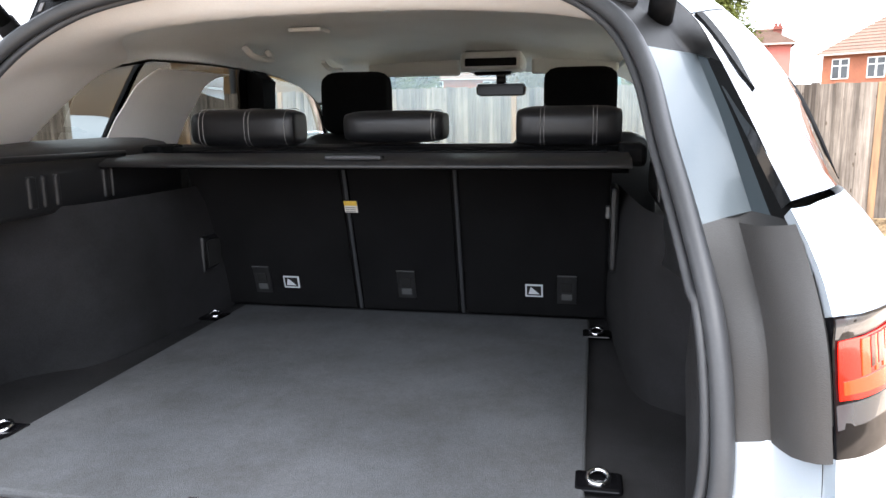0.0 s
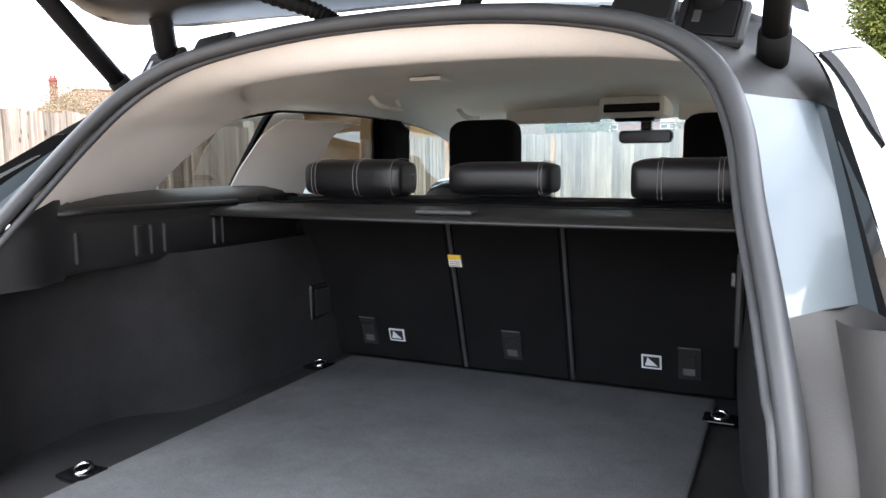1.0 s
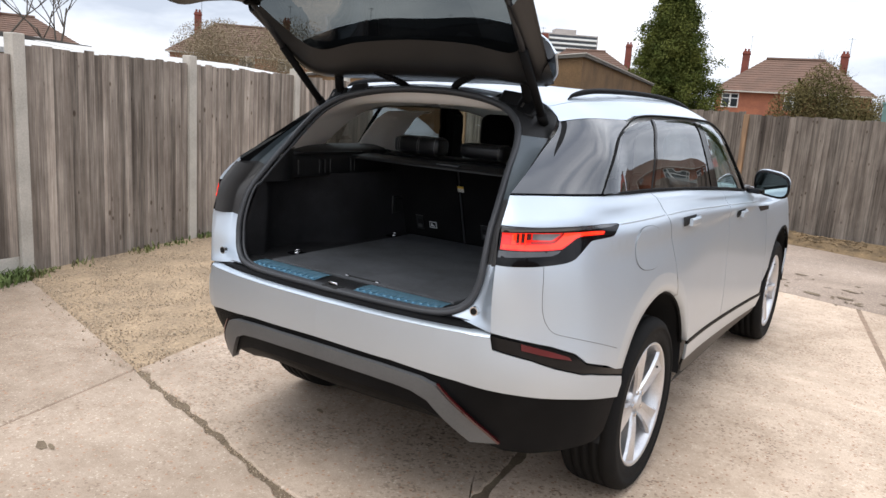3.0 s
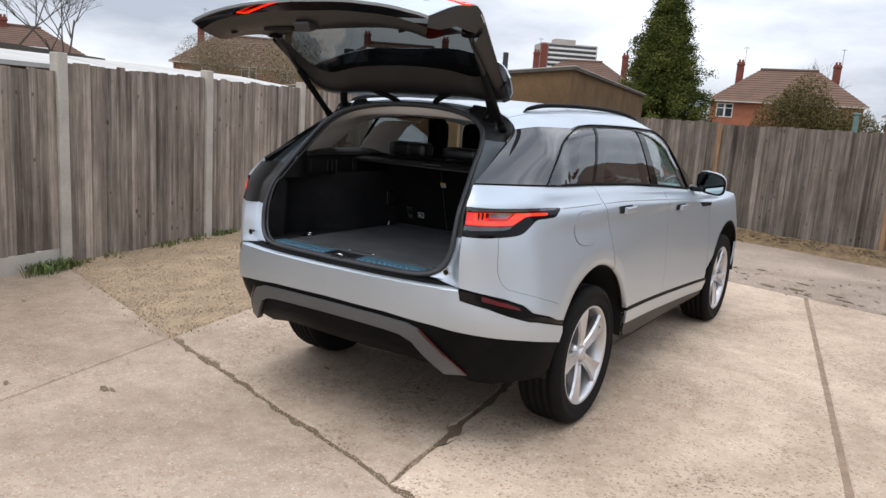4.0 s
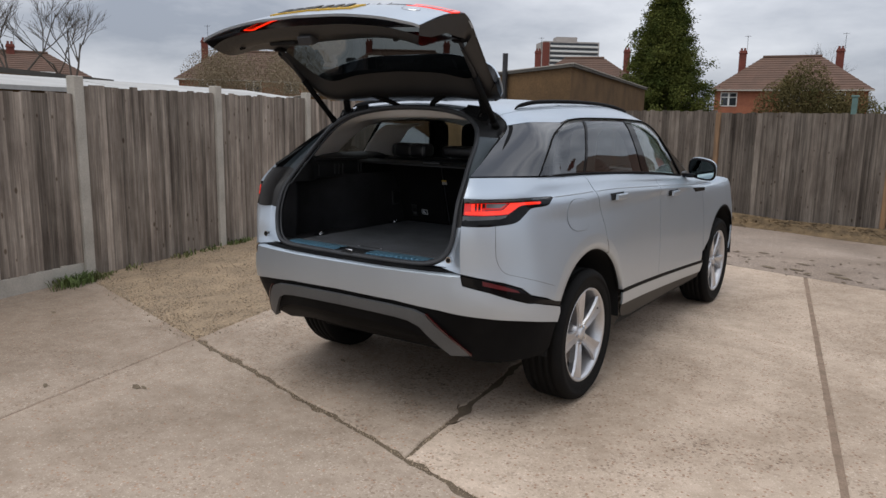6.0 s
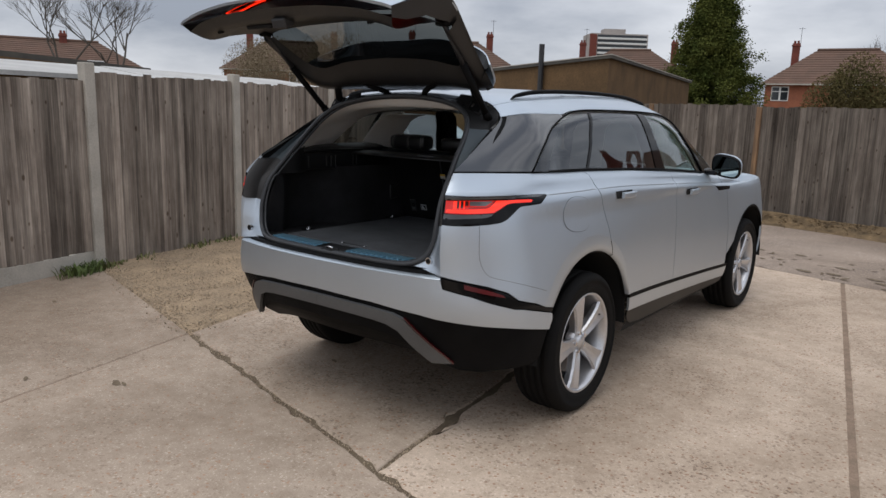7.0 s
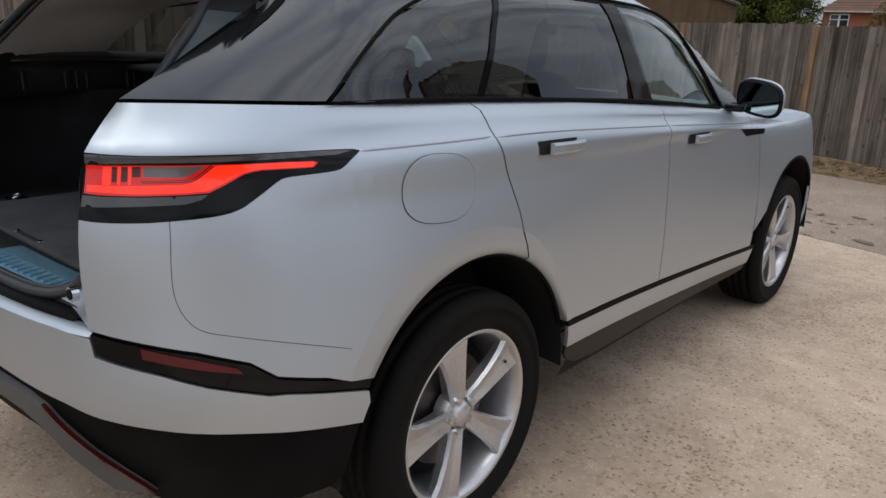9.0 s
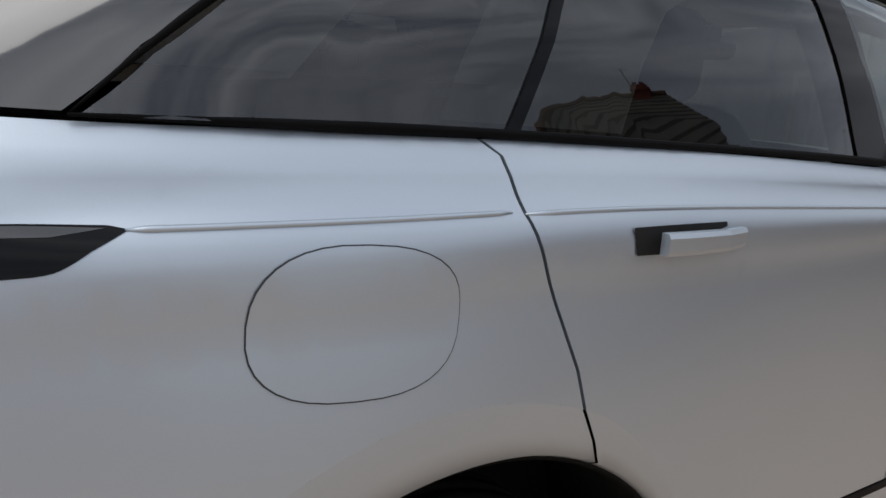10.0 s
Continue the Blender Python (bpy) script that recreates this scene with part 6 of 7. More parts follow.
A13, C13 = np.array(SEALP[2:]), np.array(OUTER)
M13 = A13 * .45 + C13 * .55 + np.array([[0, .010, 0]] * 3 + [[0, .028, 0]] * 10)
M13[5], M13[6], M13[7] = (.652, -.738, 1.288), (.636, -.598, 1.392), (.618, -.458, 1.485)
A13[7] = (.526, -.546, 1.494)
A13 = A13 + np.array([[.006, .004, 0]] * 13)
N13 = A13 * .62 + C13 * .38 + np.array([[0, .008, 0]] * 3 + [[0, .018, 0]] * 10)
N13[5:8] = (A13[5:8] + M13[5:8]) / 2 + np.array([[0, .006, 0]] * 3)
for sd in (1, -1):
    def seg(i, j, rails, name, mat, label="", n=26, m=7):
        strip(name, smooth_rails([r[i:j + 1] for r in rails], n, m), mat, car, label, side=sd, flip=True)
    seg(0, 3, [A13, N13, M13, C13], "opening_frame", M_PAINT, "silver painted sill corner")
    seg(3, 5, [A13, N13, M13, C13], "lamp_cover", M_COVER, "black plastic cover behind the lamp")
    # channel and its side wall carry painted shade in their colours
    seg(5, 7, [A13, N13, M13], "opening_frame", M_JAMB, "silver opening channel coloured grey-blue for its shade", m=5)
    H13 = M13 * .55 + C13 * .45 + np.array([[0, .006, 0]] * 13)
    seg(5, 7, [M13, H13], "opening_frame", M_JAMBSHADE, "channel side coloured darker for its deeper shade", m=3)
    seg(5, 7, [H13, C13], "channel_trim", M_PLASTIC, m=3)
    K13 = [A13 * a + C13 * (1 - a) + np.array([[0, d, 0]] * 13) for a, d in ((.52, .020), (.40, -.006), (.18, -.011), (.02, -.003))]
    seg(3, 5, K13, "cover_ridge", M_COVER, "raised black edge of the lamp cover")
    seg(7, 10, [A13, N13, M13, C13], "opening_header", M_HEADER, "black plastic header panel")
    seg(10, 12, [A13, N13, M13, C13], "opening_frame", M_PAINT, "silver roof edge over the opening")
    # rubber buffer ring on the painted corner
    c = Vector((sd * .632, -.945, .915))
    buf = part("buffer", tube(bmesh.new(), [tuple(c + Vector((0, .01, 0))), tuple(c + Vector((0, -.005, 0)))], .016, 16), M_CHROME, car, "ringed rubber buffer", smooth=False)
    part("buffer_core", tube(bmesh.new(), [tuple(c), tuple(c + Vector((0, -.007, 0)))], .0115, 12), M_RUBBER, buf)
    # hinge pocket in the header panel
    tip = pose(sd * .490, -.414, 1.594, -39, sd * 8, 0)
    blk = part("hinge_cover", boxed((-.046, -.012, -.042), (.046, .004, .042), .008, tip), M_HEADER, car, "dark grey plastic hinge surround")
    part("hinge_slot", boxed((-.034, -.0145, -.034), (.034, -.011, .034), .004, tip), M_PLASTIC, blk, "black recess round the hinge")
    part("hinge_bolt", boxed((-.024, -.016, -.012), (-.014, -.013, .010), .001, tip), M_DISC, blk, "dull metal bolt")
    tip = pose(sd * .395, -.384, 1.627, -39, sd * 6, 0)
    part("header_block", boxed((-.046, -.010, -.034), (.046, .006, .034), .008, tip), M_HEADER, car, "raised dark grey header block")

# linings of the rear pillars and roof edge
LA = np.array([(p[0] * .985, p[1] + .02, p[2] - .01) for p in SEALP[7:]])
LC = np.array([(.79, -.18, 1.345), (.757, -.09, 1.43), (.728, -.0, 1.50), (.69, .075, 1.545), (.59, -.08, 1.578), (.44, -.19, 1.590), (.215, -.225, 1.600), (0, -.23, 1.603)])
LB = np.array([(.675, -.50, 1.315), (.655, -.41, 1.405), (.632, -.33, 1.485), (.565, -.315, 1.520), (.47, -.325, 1.553), (.345, -.325, 1.573), (.175, -.322, 1.585), (0, -.32, 1.588)])
for sd in (1, -1):
    rails = smooth_rails([LA, LB, LC], 40, 12)
    strip("pillar_lining", rails, M_BEIGE, car, "beige fabric lining of the rear pillar and roof edge", side=sd, flip=False)
    cw = lambda pts: [C(*q) for q in pts]
    kw = dict(side=sd, offset=-.03, inward=True, thick=-.01, step=.08)
    panel("pillar_lining", CAB, cw([(.045, 1.315), (.40, 1.30), (.46, 1.42), (.53, 1.51), (.60, 1.553), (.68, 1.578), (.24, 1.578), (.16, 1.51), (.10, 1.42)]), M_BEIGE, car, "beige centre pillar lining", **{**kw, "offset": -.07, "thick": .003})
    panel("pillar_lining", CAB, cw([(1.05, 1.248), (1.19, 1.240), (1.11, 1.40), (1.03, 1.585), (.91, 1.588), (.985, 1.45)]), M_SEATBACK, car, "black door pillar", **{**kw, "offset": -.085, "thick": .065})
    panel("pillar_lining", CAB, [C(1.58, 1.47), C(1.69, 1.39), C(1.86, 1.25), C(1.92, 1.20), (CAB.ku[9], .0), (CAB.ku[9], CV[2])], M_HEADLINE, car, "pale windscreen pillar lining", **kw)
    panel("roof_lining", CAB, cw([(.10, 1.552), (.25, 1.582), (.6, 1.590), (.9, 1.588), (1.15, 1.575), (1.35, 1.545), (1.5, 1.50), (1.58, 1.465)]) + [(CAB.ku[9], CV[2]), (CAB.ku[9], CV[3]), (CAB.ku[2] - .02, CV[3]), C(-.1, 1.535)], M_HEADLINE, car, "pale grey roof side lining", **kw)
panel("headlining", CAB, [(CAB.ku[2] + .03, CV[3] - .05), (CAB.ku[9], CV[3] - .05), (CAB.ku[9], CV[5]), (CAB.ku[2] + .03, CV[5])], M_HEADLINE, car, "pale grey headlining", both=True, offset=-.045, inward=True, thick=0, step=.1)

# black side trims, carpeted walls
TRIMP = [(.80, 1.352), (.70, 1.350), (.64, 1.340), (.620, 1.325), (.612, 1.312), (.606, 1.308), (.600, 1.29), (.598, 1.255), (.598, 1.222), (.606, 1.212), (.68, 1.205)]
WALL = [(.605, -.885), (.60, -.80), (.60, -.74), (.63, -.70), (.672, -.62), (.685, -.50), (.675, -.42), (.635, -.365), (.585, -.325), (.556, -.26), (.543, -.17), (.530, 0), (.523, .10), (.515, .23)]
for sd in (1, -1):
    rails = [[(min(x + (.012 if y < -.72 else 0), float(np.interp(y, (-.80, -.70, -.655, -.57, -.43, .2), (.588, .572, .562, .60, .775, .80)))), y, z) for y in np.linspace(float(np.interp(z, (1.2, 1.27, 1.355), (-.775, -.715, -.632))), .13, 24)] for x, z in TRIMP]
    trim = strip("side_trim", rails, M_TRIM, aperture, "satin black plastic side trim with ribs", side=sd, flip=True)
    for y, w in ((-.545, .012), (-.400, .022), (-.368, .008), (-.33, .012), (-.178, .016), (-.155, .006)):
        part("rib", boxed((min(sd * .594, sd * .606), y - w / 2, 1.228), (max(sd * .592, sd * .606), y + w / 2, 1.292), .004), M_TRIM, trim)
    part("cover_catch", tube(bmesh.new(), [(sd * .612, -.60, 1.325), (sd * .600, -.50, 1.327), (sd * .598, -.1, 1.322)], .007, 8), M_TRIM, trim, smooth=True)
    plan = fine_path(WALL, 60)
    rails = []
    for z, inset in ((.868, .0), (.885, .0), (.93, .004), (1.0, .006), (1.1, .0), (1.18, -.004), (1.225, -.02)):
        edge_y = float(np.interp(z, (.9, .98, 1.06, 1.17, 1.27), (-.885, -.868, -.85, -.80, -.72)))
        rails.append([(x - inset - (.012 if y < -.7 and z > 1.0 else 0) - .012 * math.exp(-((y + .36) / .1) ** 2) * (z - .87) * 2, max(y, edge_y), z) for x, y in plan])
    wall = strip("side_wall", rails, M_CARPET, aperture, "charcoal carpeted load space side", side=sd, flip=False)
    # tie-down rings in dished plates
    for y in (.066, -.648):
        bm = boxed((sd * .49 - .034, y - .03, .882), (sd * .49 + .034, y + .03, .891), .006)
        dish = part("tie_down", bm, M_GLOSS, aperture, "chrome lashing ring in a black dish")
        ring = [(sd * .49 + .015 * math.cos(a), y + .015 * math.sin(a), .895 + .004 * math.sin(a)) for a in np.linspace(0, 6.283, 17)[:-1]]
        part("ring", tube(bmesh.new(), ring, .0038, 6, closed=True), M_CHROME, dish, smooth=True)
# small side sockets
bm = boxed((-.532, .075, 1.0), (-.515, .17, 1.095), .006)
sock = part("side_pocket", bm, M_TRIM, aperture, "black square side pocket frame")
part("pocket_hole", boxed((-.514, .088, 1.012), (-.510, .157, 1.083), .003), M_DARK, sock)
bm = boxed((.512, .0, 1.05), (.53, .11, 1.24), .008)
sock = part("seat_release_panel", bm, M_TRIM, aperture, "black panel with a seat release lever")
part("lever", boxed((.502, .035, 1.165), (.513, .055, 1.195), .004), M_GREYSKID, sock)

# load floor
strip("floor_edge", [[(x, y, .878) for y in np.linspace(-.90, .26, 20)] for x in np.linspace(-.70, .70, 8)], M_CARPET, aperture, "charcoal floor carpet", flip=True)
bm = boxed((-.467, -.822, .872), (.472, .188, .889), .006)
board = part("floor_board", bm, M_FLOORMAT, aperture, "grey carpeted load floor board")
part("finger_slot", boxed((-.045, -.812, .886), (.10, -.797, .8905), .002), M_DARK, board)
for x in (-.05, .105):
    part("slot_end", boxed((x - .008, -.812, .887), (x + .008, -.797, .893), .002), M_CHROME, board)
rails = [[(x, y - .045 * (1 - (x / .62) ** 2) * f, z) for x in np.linspace(-.615, .615, 31)] for y, z, f in ((-.815, .876, .15), (-.83, .884, .2), (-.86, .885, .6), (-.905, .882, 1), (-.925, .872, 1))]
sill = strip("sill_trim", rails, M_TRIM, aperture, "black plastic sill trim with a latch", flip=False)
for s0, s1 in ((-.475, -.092), (.108, .478)):
    xs = np.linspace(s0, s1, 14)
    rails = [[(x, y - .045 * (1 - (x / .62) ** 2) * f, z) for x in xs] for y, z, f in ((-.838, .8895, .3), (-.87, .891, .7), (-.912, .886, 1.0))]
    plate_ob = strip("sill_plate", rails, M_BRUSHED, sill, "ribbed brushed metal sill plate", smooth=False)
    for k in range(12):
        x = s0 + (s1 - s0) * (k + .5) / 12
        f = .045 * (1 - (x / .62) ** 2)
        bm = boxed((x - .006, -.905 - f, .887), (x + .006, -.872 - f * .75, .8925), .002)
        part("sill_rib", bm, M_BRUSHED, plate_ob)
part("latch_well", boxed((-.028, -.985, .876), (.055, -.935, .888), .006), M_DARK, sill)
part("striker", tube(bmesh.new(), [(.0, -.955, .876), (.0, -.965, .898), (.03, -.962, .898), (.03, -.95, .876)], .006, 8), M_CHROME, sill, "chrome latch striker", smooth=True)
part("lower_floor", boxed((-.70, -.93, .80), (.70, .3, .866)), M_DARK, aperture)

# ---- seats ----
def seat_plane(x, z, off=0.0):
    return (x, .207 - .295 * (z - .885) - off, z)


rear_seat = thing("rear_seat", "black three-part rear seat back with headrests", "seat")
for x0, x1, lab in ((-.560, -.138, "wide black folding seat back"), (-.128, .142, "narrow black middle seat back"), (.152, .515, "wide black folding seat back")):
    pts = [seat_plane(x0, .882), seat_plane(x1, .882), seat_plane(x1, 1.285), seat_plane(x0, 1.285)]
    bm = prism(pts, (0, .10, .03))
    bmesh.ops.bevel(bm, geom=bm.edges[:], offset=.008, segments=2, affect="EDGES")
    back = part("seat_back", bm, M_SEATBACK, rear_seat, lab)
for x in (-.133, .147):
    a, b = seat_plane(x, .888, .0), seat_plane(x, 1.28, .0)
    part("seat_edge", tube(bmesh.new(), [a, b], .005, 6), M_SEAL, rear_seat, "grey edging between the seat backs")


def on_seat(name, x0, x1, z0, z1, mat, parent, d=.004, label=""):
    pts = [seat_plane(x0, z0, d), seat_plane(x1, z0, d), seat_plane(x1, z1, d), seat_plane(x0, z1, d)]
    return part(name, prism(pts, (0, .004, 0)), mat, parent, label)


for cx in (-.405, .0, .415):
    latch = on_seat("anchor_cover", cx - .024, cx + .024, .925, 1.002, M_TRIM, rear_seat, .005, "black anchor cover with a slot")
    on_seat("slot", cx - .013, cx + .013, .958, .982, M_DARK, latch, .007)
    on_seat("tab", cx - .013, cx + .013, .936, .952, M_GREYSKID, latch, .008)
    on_seat("rim_line", cx - .024, cx + .024, 1.000, 1.003, M_GREYSKID, latch, .008)
for cx in (-.322, .333):
    icon = on_seat("anchor_label", cx - .022, cx + .022, .942, .976, M_METALICON, rear_seat, .005, "small metal anchor label")
    on_seat("label_field", cx - .018, cx + .018, .946, .972, M_DARK, icon, .006)
    pts = [seat_plane(cx - .014, .950, .0075), seat_plane(cx + .014, .950, .0075), seat_plane(cx - .008, .970, .0075)]
    part("label_sign", prism(pts, (0, .001, 0)), M_METALICON, icon)
lab = on_seat("warning_label", -.141, -.107, 1.160, 1.190, M_LABEL, rear_seat, .006, "small white and yellow warning label")
on_seat("label_head", -.141, -.107, 1.178, 1.190, M_YELLOW, lab, .0075)
for k in range(3):
    on_seat("text_bar", -.138, -.112, 1.162 + k * .005, 1.1635 + k * .005, M_GREYSKID, lab, .0075)


def headrest(x0, x1, y, z0, z1, depth, parent, name, label, stitches, mat=M_LEATHER):
    bm = bmesh.new()
    bmesh.ops.create_cube(bm, size=1)
    bmesh.ops.subdivide_edges(bm, edges=bm.edges[:], cuts=11, use_grid_fill=True)
    cx, w = (x0 + x1) / 2, (x1 - x0) / 2
    cz, h = (z0 + z1) / 2, (z1 - z0) / 2
    for v in bm.verts:
        p = Vector(v.co) * 2
        q = Vector([math.copysign(min(1, abs(c)), c) for c in p])
        e = (abs(q.x) ** 8 + abs(q.y) ** 3.2 + abs(q.z) ** 3.2)
        s = 1.0 / max(1.0, e ** (1 / 3.2))
        v.co = (cx + w * q.x * (1.0 / max(1, (abs(q.x) ** 8 + .25 * abs(q.z) ** 6 + .25 * abs(q.y) ** 6) ** (1 / 8))), y + depth / 2 * q.y * s, cz + h * q.z * s)
    ob = part(name, bm, mat, parent, label, smooth=True)
    for sx in stitches:
        ring = []
        for a in np.linspace(0, 6.283, 25)[:-1]:
            c, s_ = math.cos(a), math.sin(a)
            k = 1.0 / (abs(c) ** 3.2 + abs(s_) ** 3.2) ** (1 / 3.2)
            ring.append((cx + sx * w, y + (depth / 2 + .001) * c * k, cz + (h + .001) * s_ * k))
        part("stitching", tube(bmesh.new(), ring, .0008, 5, closed=True), M_STITCH, ob)
    return ob


headrest(-.535, -.255, .135, 1.325, 1.420, .12, rear_seat, "headrest", "black leather headrest with pale stitching", (-.78, -.70, .10, .18, .86))
headrest(-.128, .120, .135, 1.335, 1.412, .12, rear_seat, "headrest", "low black leather middle headrest", (.80, .86))
headrest(.293, .535, .135, 1.325, 1.418, .12, rear_seat, "headrest", "black leather headrest with pale stitching", (-.52, -.45, .46, .53))
rails = [[(x, y, z) for x in np.linspace(-.60, .56, 12)] for y, z in ((.06, 1.28), (.075, 1.318), (.12, 1.332), (.22, 1.325), (.26, 1.25))]
strip("bench_top", rails, M_LEATHER, rear_seat, "black leather seat shoulder", flip=True)
for cx, wide in ((-.345, .25), (.425, .25)):
    seat = thing("front_seat", "black leather front seat with a tall headrest", "seat", "front seats")
    headrest(cx - .118, cx + .118, .87, 1.335, 1.550, .11, seat, "headrest", "tall black headrest", (), M_SEATBACK)
    headrest(cx - wide, cx + wide, .90, .75, 1.34, .16, seat, "backrest", "black seat backrest", (), M_LEATHER)
    headrest(cx - wide, cx + wide, 1.15, .62, .80, .55, seat, "cushion", "black seat cushion", (), M_LEATHER)
    for dx in (-.05, .05):
        part("headrest_post", tube(bmesh.new(), [(cx + dx, .88, 1.30), (cx + dx, .88, 1.36)], .007, 8), M_CHROME, seat)

# load cover
cover = thing("load_cover", "black roller load cover partly drawn out", "load cover")
rails = []
for y, z in ((.085, 1.303), (.06, 1.317), (.0, 1.317), (-.10, 1.316), (-.165, 1.313), (-.195, 1.303), (-.197, 1.296), (-.16, 1.300), (.0, 1.303)):
    rails.append([(x, y - .02 * (1 - (x / .58) ** 2) * (1 if y < -.05 else 0), z) for x in np.linspace(-.598, .545, 24)])
strip("cover_board", rails, M_TRIM, cover, "black cover board with a curved edge", flip=True)
part("cover_handle", boxed((-.072, -.196, 1.312), (.05, -.165, 1.3205), .004), M_SEAL, cover, "grey pull handle")
part("handle_gap", boxed((-.055, -.186, 1.3195), (.034, -.178, 1.3215), .0), M_DARK, cover)
part("cassette", tube(bmesh.new(), [(-.60, .065, 1.30), (.548, .065, 1.30)], .028, 12), M_PLASTIC, cover, "roller cassette", smooth=True)
for k, y in enumerate((-.02, .02, .045)):
    part("cover_groove", boxed((-.55 + .03 * k, y - .003, 1.317), (.50, y + .003, 1.3205), .001), M_GLOSS, cover)
for sx in (-1, 1):
    part("end_cap", boxed((sx * .575 - .03 - .02, .0, 1.285), (sx * .575 + .03 - .02, .11, 1.335), .012), M_PLASTIC, cover)

# ---- cabin front ----
cabin = thing("dashboard", "dark dashboard below the windscreen", "dashboard")
rails = [[(x, y + .05 * (1 - (x / .8) ** 2) * f, z) for x in np.linspace(-.80, .80, 16)] for y, z, f in ((1.72, .85, 0), (1.70, 1.02, .2), (1.78, 1.09, .5), (2.0, 1.12, 1), (2.38, 1.13, 1))]
strip("dash_top", rails, M_LEATHER, cabin, "black dashboard top", flip=True)
ringp = [(.40 + .185 * math.cos(a), 1.56 + .185 * .35 * math.sin(a), 1.02 + .185 * .93 * math.sin(a)) for a in np.linspace(0, 6.283, 33)[:-1]]
wheel_ob = part("steering_wheel", tube(bmesh.new(), ringp, .016, 10, closed=True), M_LEATHER, cabin, "black steering wheel", smooth=True)
bm = boxed((.33, 1.55, .97), (.47, 1.60, 1.06), .02)
box(bm, (.22, 1.565, 1.0), (.58, 1.58, 1.03), .005)
part("wheel_hub", bm, M_TRIM, wheel_ob)
mir = part("rear_view_mirror", boxed((-.025, 1.50, 1.474), (.187, 1.54, 1.530), .018), M_GLOSS, cabin, "black rear-view mirror")
part("mirror_face", boxed((-.015, 1.496, 1.480), (.177, 1.4995, 1.524), .0), M_GLOSS, mir)
part("mirror_stem", boxed((.06, 1.52, 1.525), (.10, 1.57, 1.60), .006), M_GLOSS, mir)
con = part("overhead_console", boxed((-.045, 1.24, 1.565), (.195, 1.46, 1.640), .02), M_HEADLINE, cabin, "pale overhead console")
part("console_screen", boxed((-.025, 1.236, 1.582), (.175, 1.242, 1.612), .004), M_GLOSS, con)
part("console_base", boxed((.0, 1.30, 1.550), (.15, 1.44, 1.568), .008), M_GLOSS, con)
for x0, x1 in ((-.46, -.07), (.22, .56)):
    part("sun_visor", boxed((x0, 1.38, 1.556), (x1, 1.405, 1.618), .010), M_HEADLINE, cabin, "pale fabric sun visor")
for sd in (1, -1):
    for y in (.62, 1.30):
        pts = [(sd * .60, y - .08, 1.615), (sd * .575, y - .06, 1.585), (sd * .572, y + .06, 1.582), (sd * .595, y + .08, 1.612)]
        part("grab_handle", tube(bmesh.new(), [tuple(q) for q in fine_path(pts, 14)], .010, 8), M_HEADLINE, cabin, "pale roof grab handle", smooth=True)
bm = boxed((-.40, .42, 1.640), (-.30, .50, 1.652), .004)
part("roof_lamp", bm, M_HEADLINE, cabin, "pale roof lamp")
part("cabin_floor", boxed((-.80, .26, .38), (.80, 2.3, .42)), M_DARK, cabin)
part("bulkhead", boxed((-.58, .24, .40), (.58, .27, 1.0)), M_DARK, cabin)
for sd in (1, -1):
    part("door_card", boxed((min(sd * .80, sd * .84), .56, .42), (max(sd * .80, sd * .84), 2.2, 1.2), .01), M_LEATHER, cabin, "black door lining")


# ---- houses, trees and distance beyond the fences ----
EYE0 = Vector((2.57, -3.65, 1.58))


def far(az, dist, z=0.0):
    a = radians(az)
    return Vector((EYE0.x + dist * math.sin(a), EYE0.y + dist * math.cos(a), z))


